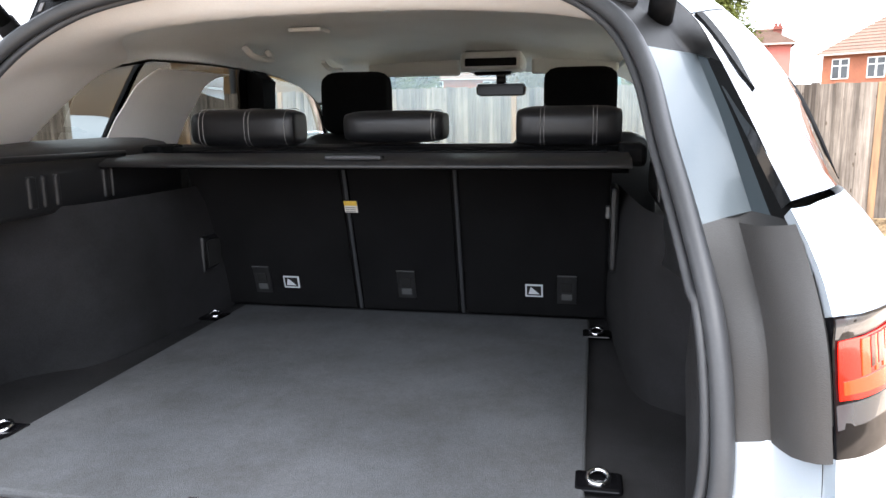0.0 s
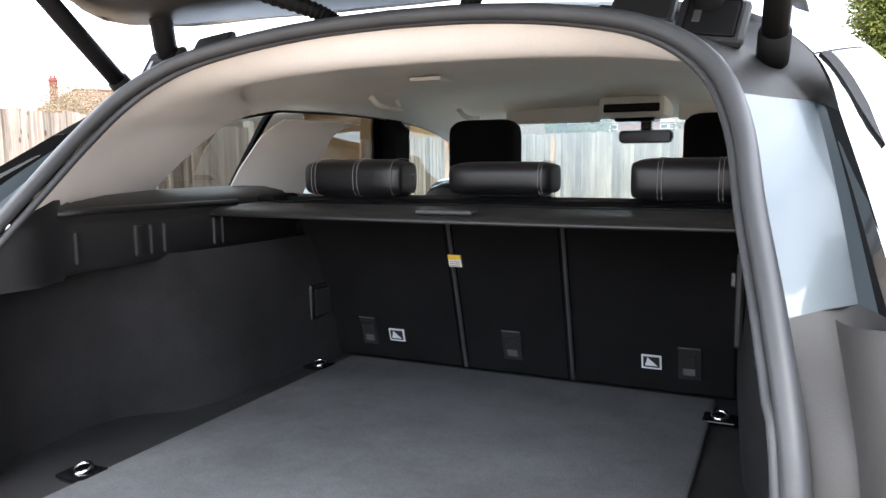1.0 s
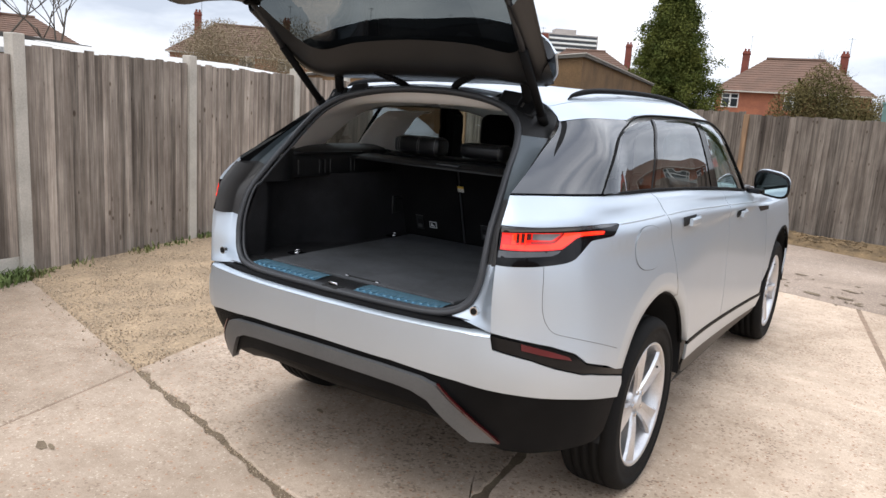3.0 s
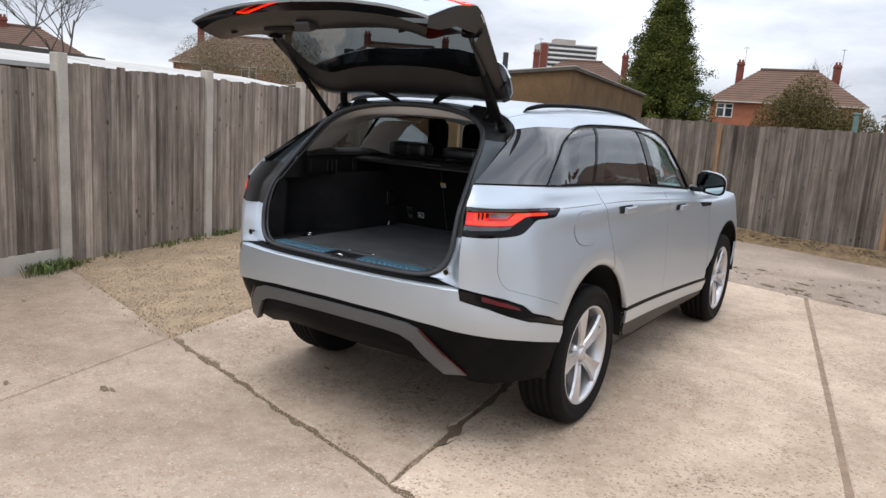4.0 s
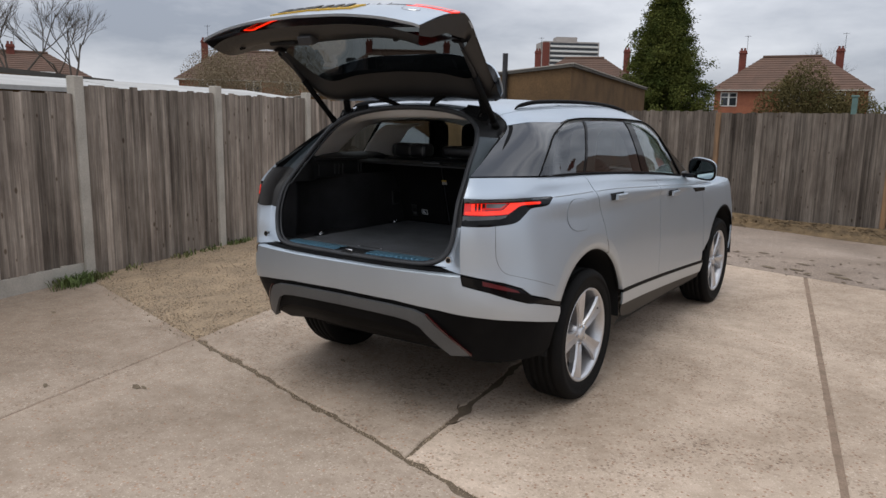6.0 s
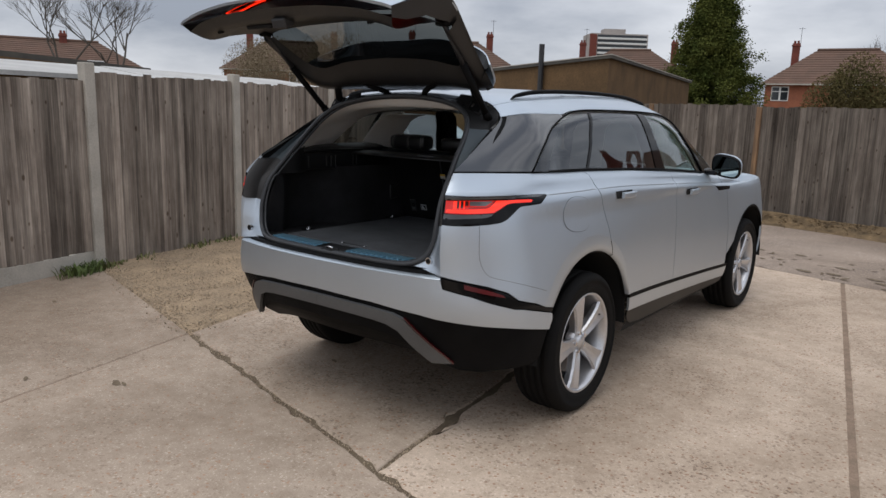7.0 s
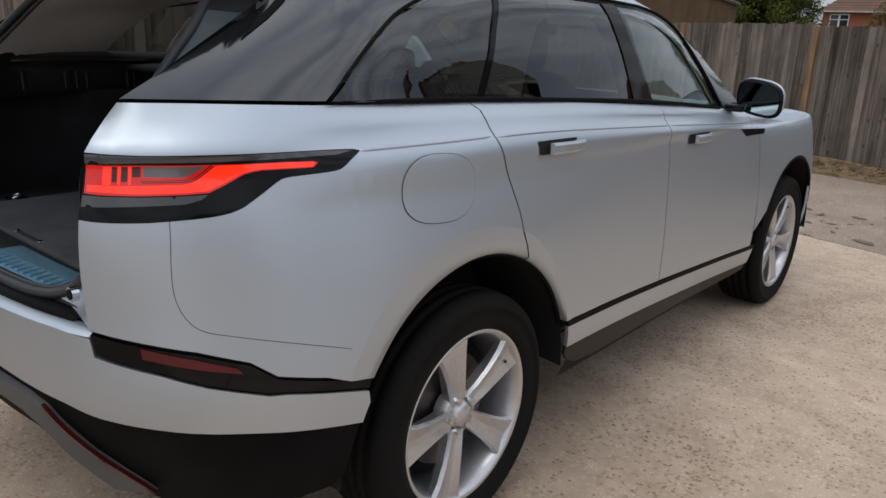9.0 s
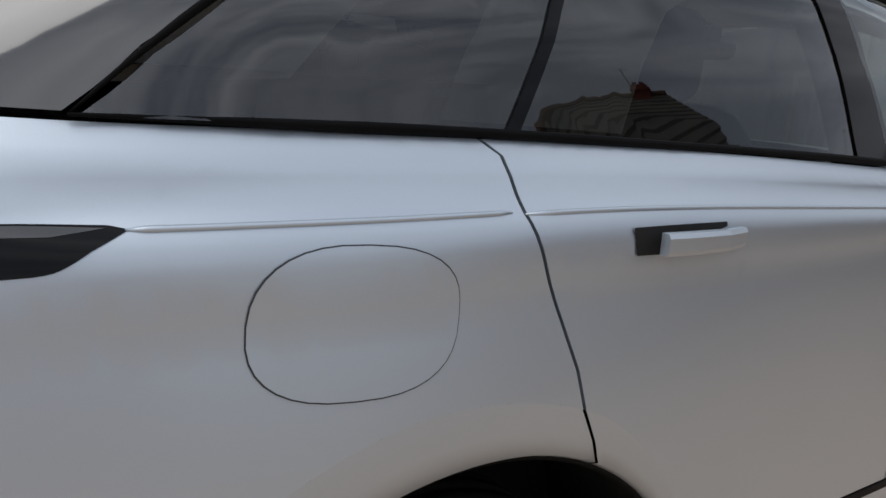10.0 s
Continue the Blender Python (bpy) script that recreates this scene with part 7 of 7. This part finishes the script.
def house(name, label, az0, az1, dist, eave, ridge, depth, wall_mat, chimneys, windows, hip=3.0, skylight=None, twist=0.0, roof_mat=None):
    """A hip-roofed house whose front faces the yard, with tiled courses, chimneys and windows."""
    p0, p1 = far(az0, dist), far(az1, dist)
    mid = (p0 + p1) / 2
    w = (p1 - p0).length
    x = (p1 - p0).normalized()
    x = Matrix.Rotation(radians(twist), 3, "Z") @ x
    y = Vector((-x.y, x.x, 0))
    m = Matrix(((x.x, y.x, 0, mid.x), (x.y, y.y, 0, mid.y), (0, 0, 1, 0), (0, 0, 0, 1)))
    top = thing(name, label, "house", "houses round the yard", at=m)
    i = 0.35
    wall = part("wall", boxed((-w / 2 + i, i, -0.5), (w / 2 - i, depth - i, eave)), wall_mat, top)
    # roof of overlapping courses
    bm = bmesh.new()
    n = 14
    prev = None
    for k in range(n + 1):
        t = k / n
        z = eave - 0.1 + (ridge - eave + 0.1) * t
        ix, iy = hip * t, depth / 2 * t
        ring = [(-w / 2 + ix, iy), (w / 2 - ix, iy), (w / 2 - ix, depth - iy), (-w / 2 + ix, depth - iy)]
        vs = [bm.verts.new((a, b, z)) for a, b in ring]
        if prev:
            for q in range(4):
                bm.faces.new((prev[q], prev[(q + 1) % 4], vs[(q + 1) % 4], vs[q]))
        if k < n:
            up = [bm.verts.new((a, b, z + 0.045)) for a, b in ring]
            for q in range(4):
                bm.faces.new((vs[q], vs[(q + 1) % 4], up[(q + 1) % 4], up[q]))
            vs = up
        prev = vs
    bm.faces.new(prev)
    roof = part("roof", bm, roof_mat or M_TILE, top)
    part("ridge_tiles", tube(bmesh.new(), [(-w / 2 + hip, depth / 2, ridge + 0.03), (w / 2 - hip, depth / 2, ridge + 0.03)], 0.14, 8), M_TILE, roof)
    part("fascia", boxed((-w / 2, -0.06, eave - 0.20), (w / 2, 0.02, eave - 0.09), 0.01), M_POST, top, "grey gutter board")
    for cx, cy, h in chimneys:
        bm = boxed((cx - 0.29, cy - 0.3, eave + 0.2), (cx + 0.29, cy + 0.3, ridge + h), 0.02)
        box(bm, (cx - 0.34, cy - 0.36, ridge + h - 0.26), (cx + 0.34, cy + 0.36, ridge + h - 0.14), 0.02)
        ch = part("chimney", bm, M_STACK, top, "red brick chimney stack")
        for dx in (-0.13, 0.13):
            part("chimney_pot", tube(bmesh.new(), [(cx + dx, cy, ridge + h), (cx + dx, cy, ridge + h + 0.22)], 0.09, 8), M_STACK, ch)
        bm = tube(bmesh.new(), [(cx + 0.3, cy, ridge + h - 0.2), (cx + 0.3, cy, ridge + h + 1.3)], 0.018, 5)
        tube(bm, [(cx + 0.05, cy, ridge + h + 1.2), (cx + 0.55, cy, ridge + h + 1.2)], 0.012, 5)
        for dx in (0.1, 0.22, 0.38, 0.5):
            tube(bm, [(cx + dx, cy - 0.2, ridge + h + 1.2), (cx + dx, cy + 0.2, ridge + h + 1.2)], 0.01, 4)
        part("aerial", bm, M_PIPE, ch, "thin television aerial")
    for wx, wz, ww, wh in windows:
        bm = boxed((wx - ww / 2, i - 0.05, wz), (wx + ww / 2, i + 0.06, wz + wh), 0.01)
        win = part("window", bm, M_WHITE, top, "white framed casement window")
        count = max(1, round(ww / 0.6))
        for k in range(count):
            a = wx - ww / 2 + ww * k / count
            part("pane", boxed((a + 0.07, i - 0.065, wz + 0.08), (a + ww / count - 0.07, i - 0.04, wz + wh * 0.62)), M_PANE, win)
            part("pane", boxed((a + 0.07, i - 0.065, wz + wh * 0.68), (a + ww / count - 0.07, i - 0.04, wz + wh - 0.08)), M_PANE, win)
    if skylight:
        a, t = skylight
        sl = (ridge - eave) / (depth / 2)
        y0, y1 = depth / 2 * t, depth / 2 * (t + 0.25)
        bm = prism([(a, y0, eave + sl * y0 + 0.08), (a + 1.5, y0, eave + sl * y0 + 0.08), (a + 1.5, y1, eave + sl * y1 + 0.08), (a, y1, eave + sl * y1 + 0.08)], (0, -0.05, 0.1))
        part("skylight", bm, M_WHITE, roof, "white roof window")
    return top


def conifer(name, label, at, height, radius, seed, mat, count=5200, lean=0.0):
    """Trunk, limbs and a ragged cone of many small sprays."""
    rnd = random.Random(seed)
    top = thing(name, label, "tree", "trees beyond the fence", at=Matrix.Translation(at))
    part("trunk", tube(bmesh.new(), [(0, 0, -0.3), (0.05, 0, height * 0.5), (0, 0.03, height * 0.97)], 0.22, 8, taper=[1, 0.6, 0.1]), M_BARK, top)
    limbs = bmesh.new()
    verts, faces = [], []

    def spray(p, d, size, wide):
        q = Matrix.Rotation(rnd.random() * 6.28, 3, d) @ d.orthogonal().normalized()
        o = len(verts)
        verts.extend((p - d * size * 0.5, p + q * size * wide, p + d * size * 0.6, p - q * size * wide))
        faces.append((o, o + 1, o + 2, o + 3))
    girth = 0.35 + 0.27 * radius
    limb_count = 190
    for k in range(limb_count):
        f = (k + rnd.random()) / limb_count
        h = height * (0.05 + 0.94 * f)
        t = k * 2.4 + rnd.random() * 0.7
        r = radius * (1 - (h / height) ** 1.2) ** 0.95 * rnd.uniform(0.72, 1.06) + 0.05
        root = Vector((0, 0, max(0.1, h - 0.25 * r)))
        tip = Vector((math.cos(t) * r, math.sin(t) * r, h + r * rnd.uniform(-0.12, 0.12)))
        tube(limbs, [tuple(root), tuple(root.lerp(tip, 0.55) + Vector((0, 0, 0.12 * r))), tuple(tip)], 0.03, 4, taper=[1, 0.6, 0.2])
        out = Vector((math.cos(t), math.sin(t), 0))
        for _ in range(8):
            clump = root.lerp(tip, rnd.uniform(0.35, 1.0) ** 0.6) + Vector([rnd.gauss(0, 0.16 * girth) for _ in range(3)])
            for _ in range(count // (limb_count * 8)):
                off = Vector((rnd.gauss(0, 0.13), rnd.gauss(0, 0.13), rnd.gauss(-0.05, 0.10))) * girth
                d = (out * rnd.uniform(0.2, 1.0) + Vector((rnd.gauss(0, 0.45), rnd.gauss(0, 0.45), rnd.uniform(-0.9, 0.35)))).normalized()
                spray(clump + off, d, rnd.uniform(0.055, 0.11) * girth, 0.24)
        for _ in range(14):
            p = root.lerp(tip, rnd.uniform(0.05, 0.62)) + Vector([rnd.gauss(0, 0.12) for _ in range(3)])
            spray(p, Vector([rnd.gauss(0, 1) for _ in range(3)]).normalized(), rnd.uniform(0.2, 0.34) * girth, 0.4)
    crown = bpy.data.meshes.new("crown")
    crown.from_pydata(verts, [], faces)
    crown.materials.append(mat)
    part("limb_work", limbs, M_BARK, top)
    leaves = new("crown", crown)
    leaves.parent = top
    return top


def bush(name, label, at, size, seed, mat, count=2600, leaf=0.1):
    rnd = random.Random(seed)
    top = thing(name, label, "bush", "bushes beyond the fence", at=Matrix.Translation(at))
    bm, stems = bmesh.new(), bmesh.new()
    lobes = [Vector((rnd.uniform(-0.6, 0.6) * size[0], rnd.uniform(-0.5, 0.5) * size[1], rnd.uniform(0.45, 0.8) * size[2])) for _ in range(9)]
    for c in lobes:
        tube(stems, [(0, 0, 0), tuple(c * 0.6), tuple(c)], 0.03, 5, taper=[1, 0.6, 0.3])
    for _ in range(count):
        c = rnd.choice(lobes)
        d = Vector([rnd.gauss(0, 1) for _ in range(3)]).normalized() * (0.35 + 0.65 * rnd.random() ** 0.5)
        p = c + Vector((d.x * size[0] * 0.42, d.y * size[1] * 0.45, d.z * size[2] * 0.33))
        u = Vector([rnd.gauss(0, 1) for _ in range(3)]).normalized()
        v, s = u.orthogonal().normalized(), leaf * rnd.uniform(0.5, 1.3)
        bm.faces.new([bm.verts.new(q) for q in (p - u * s, p + v * s * 0.5, p + u * s, p - v * s * 0.5)])
    part("stems", stems, M_BARK, top)
    part("foliage", bm, mat, top)
    return top


def palm(at, height):
    """A thin trunk with a head of narrow arching fronds."""
    rnd = random.Random(34)
    top = thing("palm", "small green palm with spiky fronds behind the fence", "palm", at=Matrix.Translation(at))
    part("trunk", tube(bmesh.new(), [(0, 0, 0), (0.03, 0, height * 0.5), (0, 0, height)], 0.09, 7), M_BARK, top)
    for _ in range(34):
        t, lift, ln = rnd.random() * 6.283, rnd.uniform(-0.3, 1.2), rnd.uniform(0.5, 0.8)
        o, w = Vector((math.cos(t), math.sin(t), 0)), Vector((-math.sin(t), math.cos(t), 0)) * 0.028
        p = [Vector((0, 0, height)) + o * ln * f + Vector((0, 0, ln * (lift * f - 0.7 * f * f))) for f in (0, 0.35, 0.7, 1)]
        bm = bmesh.new()
        rows = [[bm.verts.new(q - w * k), bm.verts.new(q + Vector((0, 0, 0.012))), bm.verts.new(q + w * k)] for q, k in zip(p, (0.5, 1, 0.8, 0.1))]
        for a, b in zip(rows, rows[1:]):
            bm.faces.new((a[0], a[1], b[1], b[0])), bm.faces.new((a[1], a[2], b[2], b[1]))
        part("frond", bm, M_LEAF, top)
    return top


def bare_tree(name, at, height, seed):
    rnd = random.Random(seed)
    top = thing(name, "leafless tree with thin grey branches", "tree", "trees beyond the fence", at=Matrix.Translation(at))
    trunk, twigs = bmesh.new(), bmesh.new()

    def grow(bm, p, d, length, r, depth):
        q = p + d * length
        tube(bm, [tuple(p), tuple((p + q) / 2 + Vector((rnd.gauss(0, 0.03), rnd.gauss(0, 0.03), 0)) * length), tuple(q)], r, 5, taper=[1, 0.85, 0.65])
        if depth:
            for _ in range(3 if depth > 2 else 4):
                nd = (d + Vector((rnd.gauss(0, 0.42), rnd.gauss(0, 0.42), rnd.uniform(-0.1, 0.35)))).normalized()
                grow(twigs, p.lerp(q, rnd.uniform(0.6, 1.0)), nd, length * rnd.uniform(0.55, 0.8), r * 0.55, depth - 1)
    grow(trunk, Vector((0, 0, -0.2)), Vector((0, 0, 1)), height * 0.33, 0.11, 5)
    part("trunk", trunk, M_BARK, top)
    part("branch_work", twigs, M_BARK, top)


W2 = [(-3.6, 3.5, 1.3, 1.15), (0.2, 3.5, 1.3, 1.15), (3.4, 3.5, 1.3, 1.15)]
house("house", "brick house with a moss-stained brown hip roof", -54.4, -43.6, 66, 4.6, 7.2, 9, M_BRICK, [(-3.9, 4.4, 0.9), (3.6, 4.4, 0.9)], W2, hip=3.6)
house("house", "brick house with a brown hip roof and a roof window", -43.6, -31.6, 66, 4.9, 7.7, 9, M_BRICK, [(-3.2, 4.4, 0.8), (4.0, 4.4, 0.8)], W2, hip=3.9, skylight=(-3.2, 0.5))
house("house", "brick house with a brown hip roof behind the outbuilding", -28.4, -19.4, 70, 5.0, 7.6, 9, M_BRICK, [(-4.5, 4.4, 0.7), (4.0, 4.4, 0.8)], W2, hip=3.6)
house("house", "orange brick house with white windows and a brown hip roof", -14.8, -4.4, 66, 4.45, 7.25, 9, M_BRICK, [(-3.9, 4.4, 0.6), (3.6, 4.4, 0.6)], [(-4.5, 3.0, 1.3, 1.15), (0.2, 3.0, 1.3, 1.15), (3.4, 3.0, 1.3, 1.15)], hip=3.7)
house("house", "brown-roofed house with a single chimney", -72, -59.0, 66, 4.0, 6.3, 9, M_BRICK, [(1.2, 4.4, 0.6)], W2, hip=3.6)
house("house", "low brown-roofed house beyond the gardens", -3.6, 6.0, 78, 4.2, 6.2, 9, M_BRICK, [(-5.0, 4.4, 0.3)], W2, hip=3.6)
house("house", "long orange brick house with white windows and a grey-brown roof", 11.4, 24.0, 54, 5.0, 8.0, 9, M_BRICK, [(4.0, 4.4, 0.8)],
      [(-4.4, 3.3, 1.1, 1.3), (-2.2, 3.3, 1.1, 1.3), (0.6, 3.3, 1.1, 1.3), (3.0, 3.3, 1.3, 1.3), (-4.2, 0.8, 1.2, 1.3), (0.6, 0.8, 1.3, 1.3)], hip=3.4, twist=-25)
house("house", "pink rendered house with white windows", 7.2, 11.2, 58, 6.0, 7.0, 6, M_PINK, [(0.9, 3.0, 0.3)], [(-0.9, 4.5, 0.9, 1.2), (0.9, 2.4, 1.2, 1.1)], hip=1.4)
# houses behind the camera's side, which the car's glass mirrors
house("house", "brick house with a dark hip roof facing the yard", 25.0, 49.0, 22.0, 4.8, 7.6, 8, M_STACK, [(-2.2, 4.0, 0.4)], W2, hip=1.6, roof_mat=M_FELT)
house("house", "brick house with a dark hip roof facing the yard", 84, 112, 25, 4.6, 7.3, 8, M_BRICK, [(-2.6, 4.0, 0.9)], W2, hip=3.2)


def outbuilding():
    c = Vector((-4.99, 12.52, 0))
    e, n = E2 * -15.0, Vector((-2.59, 12.58, 0))
    top = thing("outbuilding", "low ochre roughcast outbuilding with a dark felt roof edge", "outbuilding")
    h0, h1 = 2.84, 2.10
    q = [(c, h0), (c + n, h0), (c + n + e, h1), (c + e, h1)]
    bm = bmesh.new()
    lo = [bm.verts.new((p.x, p.y, -0.3)) for p, h in q]
    hi = [bm.verts.new((p.x, p.y, h)) for p, h in q]
    for k in range(4):
        bm.faces.new((lo[k], lo[(k + 1) % 4], hi[(k + 1) % 4], hi[k]))
    bmesh.ops.recalc_face_normals(bm, faces=bm.faces)
    part("wall", bm, M_SHEDWALL, top)
    cen = sum((p for p, h in q), Vector()) / 4
    bm = prism([Vector((*(cen + (p - cen) * 1.012).xy, h)) for p, h in q], (0, 0, 0.07))
    part("roof", bm, M_FELT, top, "felt roof with a pale edge")
    part("roof_edge", prism([Vector((*(cen + (p - cen) * 1.014).xy, h + 0.068)) for p, h in q], (0, 0, 0.022)), M_POST, top, "pale roof edge trim")
    k = c + E2 * -2.1
    part("pipe", tube(bmesh.new(), [(k.x, k.y - 0.1, 1.0), (k.x, k.y - 0.1, 3.25)], 0.07, 8), M_PIPE, top, "black vertical soil pipe")
    k = far(-41.8, 21)
    flue = thing("flue", "grey metal flue pipe with a cowl", "flue", at=Matrix.Translation(k))
    part("pipe", tube(bmesh.new(), [(0, 0, 0), (0, 0, 2.95)], 0.1, 10), M_POST, flue)
    part("cowl", tube(bmesh.new(), [(0, 0, 2.95), (0, 0, 3.2)], 0.14, 10), M_PIPE, flue)
    # flat garages behind the side fence with white eaves
    for name, label, b0, b1, off, depth, h in (("garage", "low garage with a sloping white sheet roof", -8.0, 1.6, 1.6, 3.2, 1.945), ("garage", "long garage with a white sheet roof", 1.7, 6.1, 1.6, 3.0, 1.945)):
        t = thing(name, label, "garage", "garages behind the fence")
        pts = [yard(-2.6 - off, b0), yard(-2.6 - off, b1), yard(-2.6 - off - depth, b1), yard(-2.6 - off - depth, b0)]
        part("wall", prism(pts, (0, 0, h - 0.13)), M_SHEDWALL, t)
        cen = sum(pts, Vector()) / 4
        high = [Vector((p.x, p.y, z)) for p, z in zip(pts, (h - 0.13, h - 0.13, h + 0.12, h + 0.12))]
        cen = sum(high, Vector()) / 4
        part("roof", prism([cen + (p - cen) * 1.04 for p in high], (0, 0, 0.05)), M_SHEET, t, "dirty white sheet roof")
    # a longer shed with a dark sheet roof behind them
    t = thing("shed", "long low shed with a dark sheet roof", "shed")
    p0, p1 = Vector((-11.0, 1.0, 0)), Vector((-14.9, 7.0, 0))
    back = Vector((-(p1 - p0).y, (p1 - p0).x, 0)).normalized() * 4.5
    pts = [p0, p1, p1 + back, p0 + back]
    part("wall", prism(pts, (0, 0, 2.3)), M_SHEDWALL, t)
    rise = [2.30, 2.30, 2.62, 2.62]
    part("roof", prism([Vector((p.x, p.y, z)) for p, z in zip(pts, rise)], (0, 0, 0.10)), M_FELT, t)


def tower_block():
    a, b = far(-26.9, 470), far(-22.8, 480)
    x = (b - a).normalized()
    y = Vector((-x.y, x.x, 0))
    m = Matrix(((x.x, y.x, 0, a.x), (x.y, y.y, 0, a.y), (0, 0, 1, 0), (0, 0, 0, 1)))
    w = (b - a).length
    top = thing("tower_block", "pale concrete tower block with balcony bands", "tower block", at=m)
    part("wall", boxed((0, 0, 0), (w, 20, 50)), M_TOWER, top)
    part("plant_room", boxed((w * 0.25, 3, 50), (w * 0.62, 12, 53)), M_TOWER, top)
    part("stair_tower", boxed((-0.6, -0.9, 0), (3.4, 1, 49.3)), M_STACK, top, "red brick stair tower")
    for k in range(7):
        z = 49.2 - k * 2.9
        part("window_band", boxed((4.0, -0.1, z - 1.5), (w - 0.8, 0.2, z)), M_PANE, top)
        part("balcony", boxed((4.0, -1.2, z - 2.7), (w - 0.8, -0.1, z - 1.6), 0.05), M_WHITE, top)


def parked_car(at):
    """A pale hatchback standing beyond the end of the fence."""
    top = thing("parked_car", "pale silver hatchback parked before the outbuilding", "car", at=at)
    side = [(-2.0, .32), (-2.05, .62), (-1.95, .92), (-1.72, 1.18), (-1.35, 1.38), (-.6, 1.46), (.15, 1.42), (.75, 1.16), (1.0, 1.0), (1.75, .88), (2.02, .68), (2.05, .4), (1.9, .28)]
    fine = hermite(np.arange(len(side)), np.array(side), np.linspace(0, len(side) - 1, 40))
    bm = bmesh.new()
    rings = []
    for f in (-1, -.97, -.85, -.5, 0, .5, .85, .97, 1):
        rings.append([bm.verts.new((x * (1 - .05 * f ** 4), f * .86 * (1 - .22 * max(0, (z - .9) / .56) ** 1.2), z - .03 * f ** 6)) for x, z in fine])
    for a, b in zip(rings, rings[1:]):
        for k in range(len(fine) - 1):
            bm.faces.new((a[k], a[k + 1], b[k + 1], b[k]))
    bm.faces.new(rings[0]), bm.faces.new(rings[-1][::-1])
    bmesh.ops.recalc_face_normals(bm, faces=bm.faces)
    part("body", bm, M_PAINT, top, "pale silver body", smooth=True)
    for s in (-1, 1):
        pane = [(-1.45, 1.02), (.62, 1.0), (.15, 1.30), (-.6, 1.36), (-1.25, 1.27)]
        part("side_window", prism([(x, s * (.872 - .19 * max(0, (z - .9) / .56) ** 1.2), z) for x, z in pane], (0, s * .012, 0)), M_GLOSS, top, "dark side window")
        for x in (-1.3, 1.3):
            w = part("wheel", tube(bmesh.new(), [(x, s * .66, .31), (x, s * .885, .31)], .31, 20), M_RUBBER, top)
            part("rim", tube(bmesh.new(), [(x, s * .885, .31), (x, s * .892, .31)], .2, 16), M_ALLOY, w)
    return top


outbuilding()
tower_block()
parked_car(Matrix.Translation(yard(-4.6, 9.6)) @ pose(0, 0, 0, 0, 0, -14))
conifer("conifer", "dense dark green conifer with a pointed crown", far(-18.2, 35), 7.5, 3.0, 21, M_LEAF, 130000)
conifer("conifer", "dark ragged cedar beyond the fence", far(1.7, 27), 9.5, 2.6, 22, M_LEAF, 90000)
conifer("conifer", "green conifer beside the pink house", far(3.0, 52), 9.0, 2.4, 23, M_LEAF, 20000)
bush("bush", "leafy olive-green bush above the fence", far(-7.7, 24, -0.03), (1.75, 1.2, 3.15), 31, M_BUSH, 42000, 0.032)
bush("bush", "pale brown scrubby bush above the fence", far(-48.5, 40, -0.03), (5.2, 2.5, 4.9), 32, M_SCRUB, 46000, 0.036)
bush("bush", "dark green hedge beyond the fence", far(0.0, 27, -0.03), (3.2, 1.5, 2.4), 33, M_LEAF, 12000, 0.07)
palm(far(-9.8, 30, -0.03), 3.05)
bare_tree("bare_tree", far(-64.5, 45), 10.8, 41)
bare_tree("bare_tree", far(-61.0, 45), 10.2, 42)
bare_tree("bare_tree", far(-8.0, 90), 12.0, 43)
post = thing("garden_post", "pale teal painted post", "post", at=Matrix.Translation(far(-5.6, 17)))
part("shaft", boxed((-0.05, -0.05, 0), (0.05, 0.05, 2.15), 0.01), M_TEAL, post)
part("cap", boxed((-0.07, -0.07, 2.15), (0.07, 0.07, 2.19), 0.01), M_TEAL, post)
